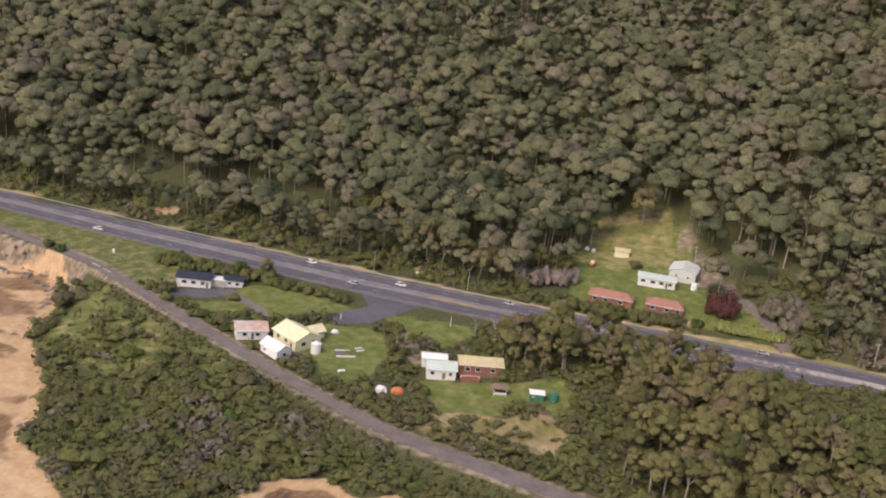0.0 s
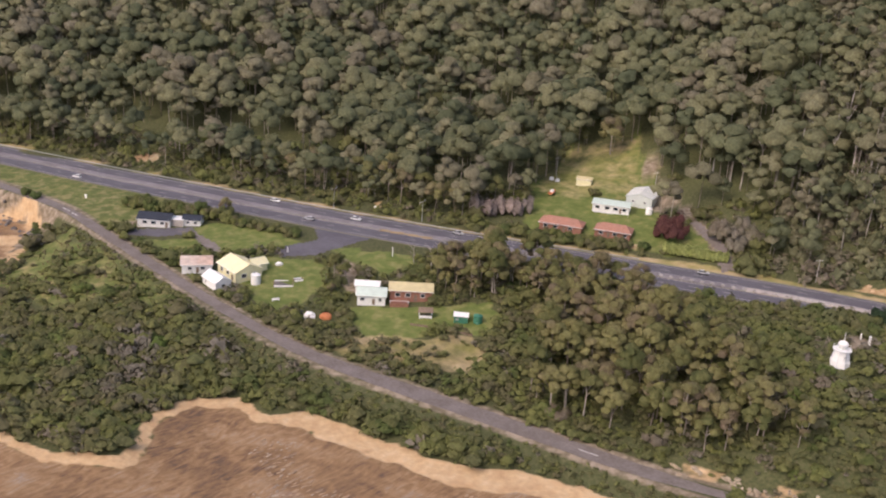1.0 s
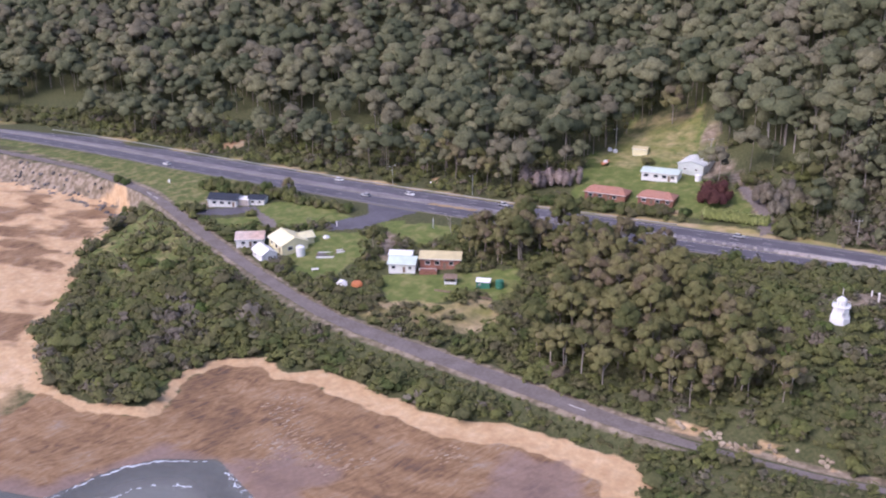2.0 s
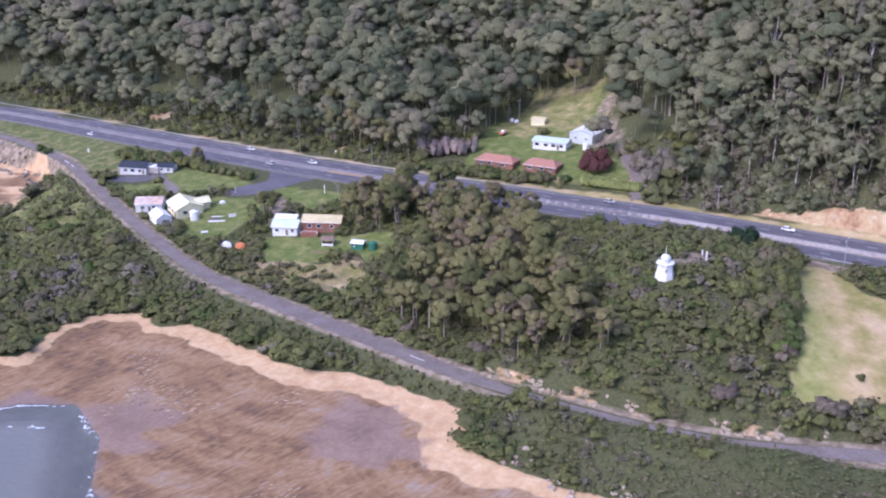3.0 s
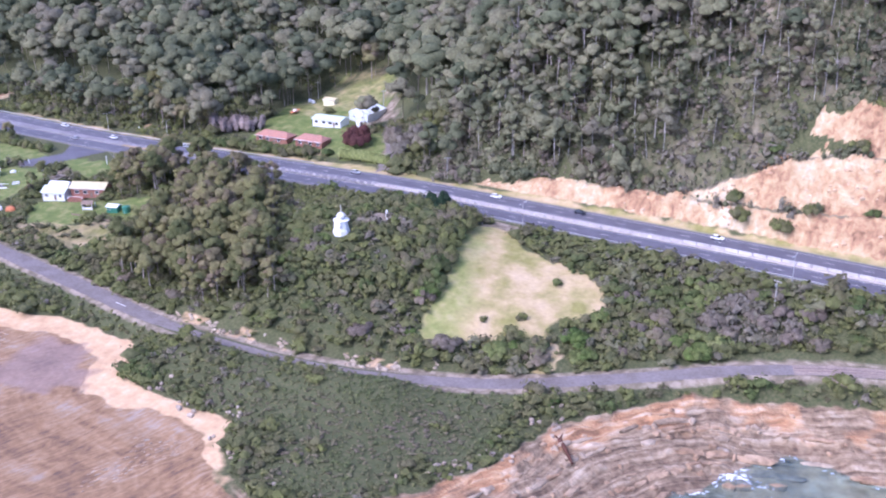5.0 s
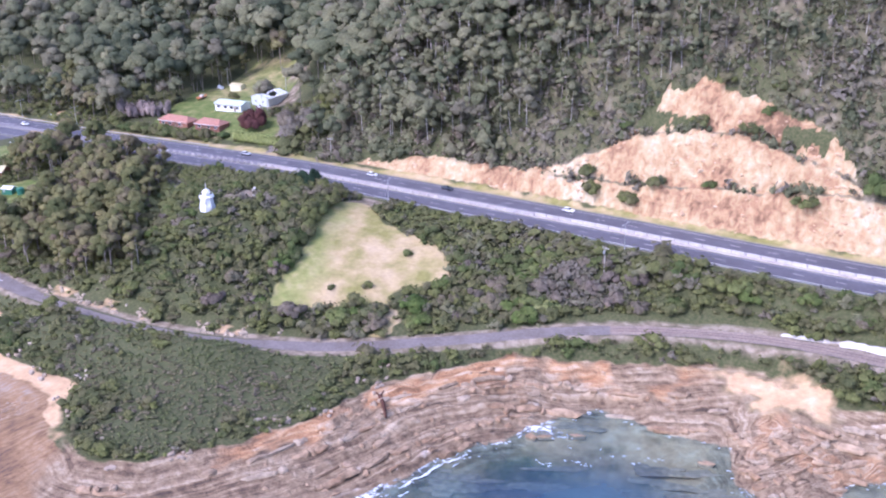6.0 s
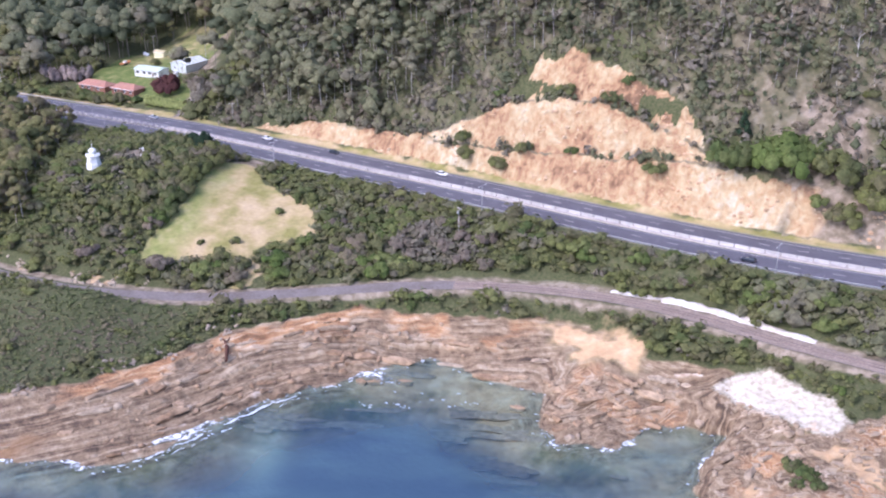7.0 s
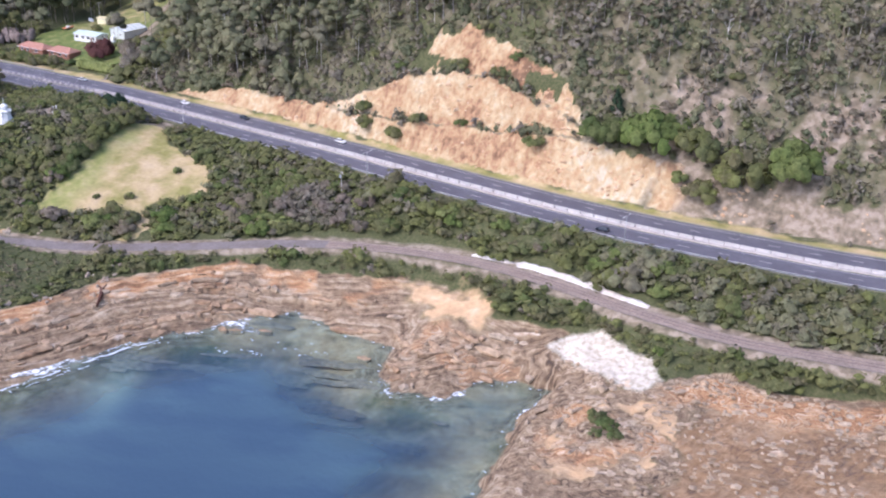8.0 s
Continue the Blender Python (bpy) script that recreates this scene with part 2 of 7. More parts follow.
def foliage(name, *colours, rough=0.75):
    """Leaves: colour from each plant's own tint along a row of colours, a little light coming through."""
    m = bpy.data.materials.new(name)
    m.use_nodes = True
    nt = m.node_tree
    p = nt.nodes["Principled BSDF"]
    p.inputs["Roughness"].default_value = rough
    p.inputs["Specular IOR Level"].default_value = 0.15
    at = nt.nodes.new("ShaderNodeAttribute")
    at.attribute_name = "tint"
    ob = nt.nodes.new("ShaderNodeObjectInfo")
    geo = nt.nodes.new("ShaderNodeNewGeometry")
    add = nt.nodes.new("ShaderNodeMath")
    add.operation = "ADD"
    nt.links.new(at.outputs["Fac"], add.inputs[0])
    nt.links.new(ob.outputs["Random"], add.inputs[1])
    back = nt.nodes.new("ShaderNodeMath")
    back.operation = "PINGPONG"
    back.inputs[1].default_value = 1.0
    nt.links.new(add.outputs[0], back.inputs[0])
    row = nt.nodes.new("ShaderNodeValToRGB")
    while len(row.color_ramp.elements) < len(colours):
        row.color_ramp.elements.new(0.5)
    for k, (e, c) in enumerate(zip(row.color_ramp.elements, colours)):
        e.position, e.color = k / (len(colours) - 1), (*c, 1)
    nt.links.new(back.outputs[0], row.inputs["Fac"])
    val = nt.nodes.new("ShaderNodeMapRange")
    val.inputs["To Min"].default_value, val.inputs["To Max"].default_value = 0.88, 1.12
    nt.links.new(geo.outputs["Random Per Island"], val.inputs["Value"])
    fleck = nt.nodes.new("ShaderNodeTexNoise")
    fleck.inputs["Scale"].default_value, fleck.inputs["Detail"].default_value = 1.3, 3
    nt.links.new(geo.outputs["Position"], fleck.inputs["Vector"])
    light = nt.nodes.new("ShaderNodeMapRange")
    light.inputs["From Min"].default_value, light.inputs["From Max"].default_value = 0.3, 0.7
    light.inputs["To Min"].default_value, light.inputs["To Max"].default_value = 0.72, 1.28
    nt.links.new(fleck.outputs["Fac"], light.inputs["Value"])
    both = nt.nodes.new("ShaderNodeMath")
    both.operation = "MULTIPLY"
    nt.links.new(val.outputs["Result"], both.inputs[0])
    nt.links.new(light.outputs["Result"], both.inputs[1])
    rough_leaf = nt.nodes.new("ShaderNodeBump")
    rough_leaf.inputs["Distance"].default_value, rough_leaf.inputs["Strength"].default_value = 0.5, 0.55
    nt.links.new(fleck.outputs["Fac"], rough_leaf.inputs["Height"])
    nt.links.new(rough_leaf.outputs["Normal"], p.inputs["Normal"])
    hsv = nt.nodes.new("ShaderNodeHueSaturation")
    nt.links.new(both.outputs[0], hsv.inputs["Value"])
    nt.links.new(row.outputs["Color"], hsv.inputs["Color"])
    nt.links.new(hsv.outputs["Color"], p.inputs["Base Color"])
    tr = nt.nodes.new("ShaderNodeBsdfTranslucent")
    nt.links.new(hsv.outputs["Color"], tr.inputs["Color"])
    ms = nt.nodes.new("ShaderNodeMixShader")
    ms.inputs[0].default_value = 0.3
    nt.links.new(p.outputs[0], ms.inputs[1])
    nt.links.new(tr.outputs[0], ms.inputs[2])
    nt.links.new(ms.outputs[0], nt.nodes["Material Output"].inputs["Surface"])
    return m


def layered_ground(name):
    """The ground: soil, grass, sand, rock and cut faces laid over one another by where each lies."""
    m = bpy.data.materials.new(name)
    m.use_nodes = True
    nt = m.node_tree
    p = nt.nodes["Principled BSDF"]
    p.inputs["Roughness"].default_value, p.inputs["Specular IOR Level"].default_value = 0.9, 0.2
    geo = nt.nodes.new("ShaderNodeNewGeometry")

    def noise_at(scale, detail=5, stretch=None, distort=0.0):
        n = nt.nodes.new("ShaderNodeTexNoise")
        n.inputs["Scale"].default_value, n.inputs["Detail"].default_value = scale, detail
        n.inputs["Distortion"].default_value = distort
        if stretch:
            mp = nt.nodes.new("ShaderNodeMapping")
            mp.inputs["Rotation"].default_value, mp.inputs["Scale"].default_value = stretch
            nt.links.new(geo.outputs["Position"], mp.inputs["Vector"])
            nt.links.new(mp.outputs[0], n.inputs["Vector"])
        else:
            nt.links.new(geo.outputs["Position"], n.inputs["Vector"])
        return n.outputs["Fac"]

    def ramp(fac, *stops):
        r = nt.nodes.new("ShaderNodeValToRGB")
        while len(r.color_ramp.elements) < len(stops):
            r.color_ramp.elements.new(0.5)
        for e, (pos, c) in zip(r.color_ramp.elements, stops):
            e.position, e.color = pos, (*c, 1)
        nt.links.new(fac, r.inputs["Fac"])
        return r.outputs["Color"]

    def mask(attr, grain, width=0.18):
        a = nt.nodes.new("ShaderNodeAttribute")
        a.attribute_name = attr
        s = nt.nodes.new("ShaderNodeMath")
        s.operation = "MULTIPLY_ADD"
        s.inputs[1].default_value = 0.5
        nt.links.new(grain, s.inputs[0])
        nt.links.new(a.outputs["Fac"], s.inputs[2])
        r = nt.nodes.new("ShaderNodeMapRange")
        r.inputs["From Min"].default_value, r.inputs["From Max"].default_value = 0.75 - width, 0.75 + width
        nt.links.new(s.outputs[0], r.inputs["Value"])
        return r.outputs["Result"]

    def over(under, top, fac):
        x = nt.nodes.new("ShaderNodeMix")
        x.data_type = "RGBA"
        nt.links.new(under, x.inputs[6])
        nt.links.new(top, x.inputs[7])
        nt.links.new(fac, x.inputs["Factor"])
        return x.outputs[2]

    g1, g2, g3 = noise_at(0.35), noise_at(1.6, 6), noise_at(0.07, 4)
    soil = ramp(g2, (0.3, (0.055, 0.066, 0.026)), (0.5, (0.088, 0.095, 0.04)), (0.72, (0.13, 0.12, 0.062)))
    lawn = ramp(g1, (0.3, (0.10, 0.135, 0.034)), (0.5, (0.145, 0.175, 0.05)), (0.72, (0.24, 0.23, 0.09)))
    dry = ramp(noise_at(0.13, 6), (0.36, (0.25, 0.23, 0.075)), (0.45, (0.35, 0.29, 0.125)), (0.54, (0.45, 0.345, 0.18)), (0.66, (0.50, 0.385, 0.23)))
    sand = ramp(g1, (0.3, (0.50, 0.325, 0.175)), (0.55, (0.57, 0.395, 0.225)), (0.75, (0.62, 0.46, 0.29)))
    bed = nt.nodes.new("ShaderNodeAttribute")
    bed.attribute_name = "layers"
    xyz = nt.nodes.new("ShaderNodeSeparateXYZ")
    nt.links.new(geo.outputs["Position"], xyz.inputs[0])

    def strata_at(across, along_it, detail=7, distort=0.4):
        """Streaks that run along the layers of the rock."""
        v = nt.nodes.new("ShaderNodeCombineXYZ")
        for k, (src, f) in enumerate(((bed.outputs["Fac"], across), (xyz.outputs["X"], along_it), (xyz.outputs["Y"], along_it))):
            mul = nt.nodes.new("ShaderNodeMath")
            mul.operation = "MULTIPLY"
            mul.inputs[1].default_value = f
            nt.links.new(src, mul.inputs[0])
            nt.links.new(mul.outputs[0], v.inputs[k])
        n = nt.nodes.new("ShaderNodeTexNoise")
        n.inputs["Scale"].default_value, n.inputs["Detail"].default_value, n.inputs["Distortion"].default_value = 1.0, detail, distort
        nt.links.new(v.outputs[0], n.inputs["Vector"])
        return n.outputs["Fac"]

    streaks = nt.nodes.new("ShaderNodeMix")
    streaks.inputs["Factor"].default_value = 0.5
    nt.links.new(strata_at(0.22, 0.06, 9, 0.5), streaks.inputs[2])
    nt.links.new(noise_at(0.09, 9), streaks.inputs[3])
    strata = streaks.outputs[0]
    lay = nt.nodes.new("ShaderNodeMapping")
    lay.vector_type = "TEXTURE"
    lay.inputs["Rotation"].default_value, lay.inputs["Scale"].default_value = (0, 0, 1.05), (4.5, 1.2, 1.0)
    nt.links.new(geo.outputs["Position"], lay.inputs["Vector"])
    thin = nt.nodes.new("ShaderNodeTexNoise")
    thin.inputs["Scale"].default_value, thin.inputs["Detail"].default_value, thin.inputs["Distortion"].default_value = 0.55, 10, 2.6
    nt.links.new(lay.outputs[0], thin.inputs["Vector"])
    scored = nt.nodes.new("ShaderNodeMix")
    scored.inputs["Factor"].default_value = 0.4
    nt.links.new(strata, scored.inputs[2])
    nt.links.new(thin.outputs["Fac"], scored.inputs[3])
    flat = ramp(scored.outputs[0], (0.38, (0.13, 0.085, 0.06)), (0.44, (0.205, 0.125, 0.07)), (0.49, (0.26, 0.158, 0.082)), (0.55, (0.31, 0.20, 0.112)), (0.64, (0.33, 0.255, 0.19)))
    blend = nt.nodes.new("ShaderNodeMix")
    blend.inputs["Factor"].default_value = 0.38
    nt.links.new(strata_at(0.75, 0.06, 8, 0.25), blend.inputs[2])
    nt.links.new(noise_at(0.6, 9, None, 0.2), blend.inputs[3])
    layer = blend.outputs[0]
    rock = ramp(layer, (0.36, (0.085, 0.06, 0.042)), (0.43, (0.17, 0.115, 0.072)), (0.50, (0.25, 0.178, 0.11)), (0.57, (0.335, 0.25, 0.162)), (0.66, (0.44, 0.355, 0.25)))
    patchy = nt.nodes.new("ShaderNodeMix")
    patchy.inputs["Factor"].default_value = 0.42
    nt.links.new(noise_at(0.06, 5), patchy.inputs[2])
    nt.links.new(noise_at(0.6, 9, ((0, 0.35, 0), (1.0, 1.0, 0.6)), 0.5), patchy.inputs[3])
    face = patchy.outputs[0]
    cut = ramp(face, (0.36, (0.19, 0.112, 0.065)), (0.43, (0.365, 0.215, 0.118)), (0.49, (0.45, 0.305, 0.165)), (0.56, (0.51, 0.39, 0.228)), (0.64, (0.565, 0.48, 0.345)))
    c = soil
    c = over(c, lawn, mask("lawn", g2))
    c = over(c, dry, mask("dry", g1))
    lush = ramp(g1, (0.3, (0.21, 0.23, 0.07)), (0.5, (0.29, 0.285, 0.10)), (0.72, (0.38, 0.33, 0.16)))
    c = over(c, lush, mask("lush", g1, 0.35))
    scree = ramp(noise_at(0.5, 9), (0.36, (0.16, 0.13, 0.088)), (0.48, (0.245, 0.195, 0.135)), (0.62, (0.35, 0.285, 0.215)))
    c = over(c, scree, mask("scree", g3, 0.25))
    c = over(c, sand, mask("sand", g1))
    c = over(c, flat, mask("flat", noise_at(0.12, 6, None, 1.0), 0.12))
    wet = ramp(g3, (0.4, (0.23, 0.165, 0.14)), (0.6, (0.28, 0.20, 0.165)))
    c = over(c, wet, mask("wet", scored.outputs[0], 0.25))
    c = over(c, rock, mask("rock", g1))
    ochre = ramp(strata_at(0.5, 0.15), (0.34, (0.21, 0.118, 0.065)), (0.45, (0.375, 0.20, 0.098)), (0.55, (0.48, 0.30, 0.16)), (0.66, (0.56, 0.44, 0.31)))
    chalk = ramp(noise_at(0.9, 9), (0.34, (0.43, 0.365, 0.275)), (0.43, (0.51, 0.445, 0.345)), (0.52, (0.555, 0.495, 0.395)), (0.64, (0.59, 0.535, 0.44)))
    c = over(c, ochre, mask("ochre", g1, 0.25))
    c = over(c, chalk, mask("chalk", g2))
    c = over(c, cut, mask("cut", g1))
    bone = ramp(noise_at(0.5, 6), (0.3, (0.40, 0.28, 0.18)), (0.5, (0.56, 0.44, 0.32)), (0.7, (0.64, 0.55, 0.44)))
    c = over(c, bone, mask("crest", noise_at(0.5, 6), 0.12))
    grain = nt.nodes.new("ShaderNodeMapRange")
    grain.inputs["From Min"].default_value, grain.inputs["From Max"].default_value = 0.3, 0.7
    grain.inputs["To Min"].default_value, grain.inputs["To Max"].default_value = 0.87, 1.07
    nt.links.new(noise_at(0.9, 8), grain.inputs["Value"])
    tone = nt.nodes.new("ShaderNodeHueSaturation")
    nt.links.new(grain.outputs["Result"], tone.inputs["Value"])
    nt.links.new(c, tone.inputs["Color"])
    nt.links.new(tone.outputs["Color"], p.inputs["Base Color"])
    b = nt.nodes.new("ShaderNodeBump")
    b.inputs["Distance"].default_value, b.inputs["Strength"].default_value = 0.5, 0.75
    hsum = nt.nodes.new("ShaderNodeMath")
    hsum.operation = "ADD"
    nt.links.new(g2, hsum.inputs[0])
    nt.links.new(layer, hsum.inputs[1])
    crag = nt.nodes.new("ShaderNodeMath")
    crag.operation = "MULTIPLY_ADD"
    crag.inputs[1].default_value = 2.5
    nt.links.new(face, crag.inputs[0])
    nt.links.new(hsum.outputs[0], crag.inputs[2])
    nt.links.new(crag.outputs[0], b.inputs["Height"])
    hard = nt.nodes.new("ShaderNodeMath")
    hard.operation = "MULTIPLY_ADD"
    hard.inputs[1].default_value, hard.inputs[2].default_value = 0.6, 0.2
    stony = nt.nodes.new("ShaderNodeMath")
    stony.operation = "MAXIMUM"
    for k, key in enumerate(("rock", "cut")):
        at = nt.nodes.new("ShaderNodeAttribute")
        at.attribute_name = key
        nt.links.new(at.outputs["Fac"], stony.inputs[k])
    nt.links.new(stony.outputs[0], hard.inputs[0])
    nt.links.new(hard.outputs[0], b.inputs["Strength"])
    nt.links.new(b.outputs["Normal"], p.inputs["Normal"])
    return m


def sea_water(name):
    m = bpy.data.materials.new(name)
    m.use_nodes = True
    nt = m.node_tree
    p = nt.nodes["Principled BSDF"]
    p.inputs["Base Color"].default_value = (0.028, 0.075, 0.115, 1)
    p.inputs["Roughness"].default_value = 0.12
    p.inputs["IOR"].default_value = 1.33
    silt = nt.nodes.new("ShaderNodeAttribute")
    silt.attribute_name = "silt"
    tone = nt.nodes.new("ShaderNodeMix")
    tone.data_type = "RGBA"
    tone.inputs[6].default_value, tone.inputs[7].default_value = (0.045, 0.082, 0.125, 1), (0.135, 0.225, 0.232, 1)
    nt.links.new(silt.outputs["Fac"], tone.inputs["Factor"])
    # grey of the reflected overcast sky, painted into the western water's base colour
    sky_grey = nt.nodes.new("ShaderNodeAttribute")
    sky_grey.attribute_name = "sky_grey"
    sky_toned = nt.nodes.new("ShaderNodeMix")
    sky_toned.data_type = "RGBA"
    sky_toned.inputs[7].default_value = (0.215, 0.205, 0.178, 1)
    nt.links.new(sky_grey.outputs["Fac"], sky_toned.inputs["Factor"])
    nt.links.new(tone.outputs[2], sky_toned.inputs[6])
    nt.links.new(sky_toned.outputs[2], p.inputs["Base Color"])
    clear = nt.nodes.new("ShaderNodeBsdfTransparent")
    clear.inputs["Color"].default_value = (0.70, 0.85, 0.91, 1)
    at = nt.nodes.new("ShaderNodeAttribute")
    at.attribute_name = "deep"
    mix = nt.nodes.new("ShaderNodeMixShader")
    nt.links.new(at.outputs["Fac"], mix.inputs[0])
    nt.links.new(clear.outputs[0], mix.inputs[1])
    nt.links.new(p.outputs[0], mix.inputs[2])
    geo = nt.nodes.new("ShaderNodeNewGeometry")
    lace = nt.nodes.new("ShaderNodeTexNoise")
    lace.inputs["Scale"].default_value, lace.inputs["Detail"].default_value, lace.inputs["Distortion"].default_value = 0.55, 6, 1.5
    nt.links.new(geo.outputs["Position"], lace.inputs["Vector"])
    froth = nt.nodes.new("ShaderNodeAttribute")
    froth.attribute_name = "froth"
    both = nt.nodes.new("ShaderNodeMath")
    both.operation = "ADD"
    nt.links.new(froth.outputs["Fac"], both.inputs[0])
    nt.links.new(lace.outputs["Fac"], both.inputs[1])
    edge = nt.nodes.new("ShaderNodeMapRange")
    edge.inputs["From Min"].default_value, edge.inputs["From Max"].default_value = 0.98, 1.18
    nt.links.new(both.outputs[0], edge.inputs["Value"])
    white = nt.nodes.new("ShaderNodeBsdfDiffuse")
    white.inputs["Color"].default_value = (0.8, 0.82, 0.83, 1)
    top = nt.nodes.new("ShaderNodeMixShader")
    nt.links.new(edge.outputs["Result"], top.inputs[0])
    nt.links.new(mix.outputs[0], top.inputs[1])
    nt.links.new(white.outputs[0], top.inputs[2])
    nt.links.new(top.outputs[0], nt.nodes["Material Output"].inputs["Surface"])
    n = nt.nodes.new("ShaderNodeTexNoise")
    n.inputs["Scale"].default_value, n.inputs["Detail"].default_value = 0.8, 4
    nt.links.new(geo.outputs["Position"], n.inputs["Vector"])
    b = nt.nodes.new("ShaderNodeBump")
    b.inputs["Distance"].default_value, b.inputs["Strength"].default_value = 0.25, 0.6
    nt.links.new(n.outputs["Fac"], b.inputs["Height"])
    nt.links.new(b.outputs["Normal"], p.inputs["Normal"])
    return m


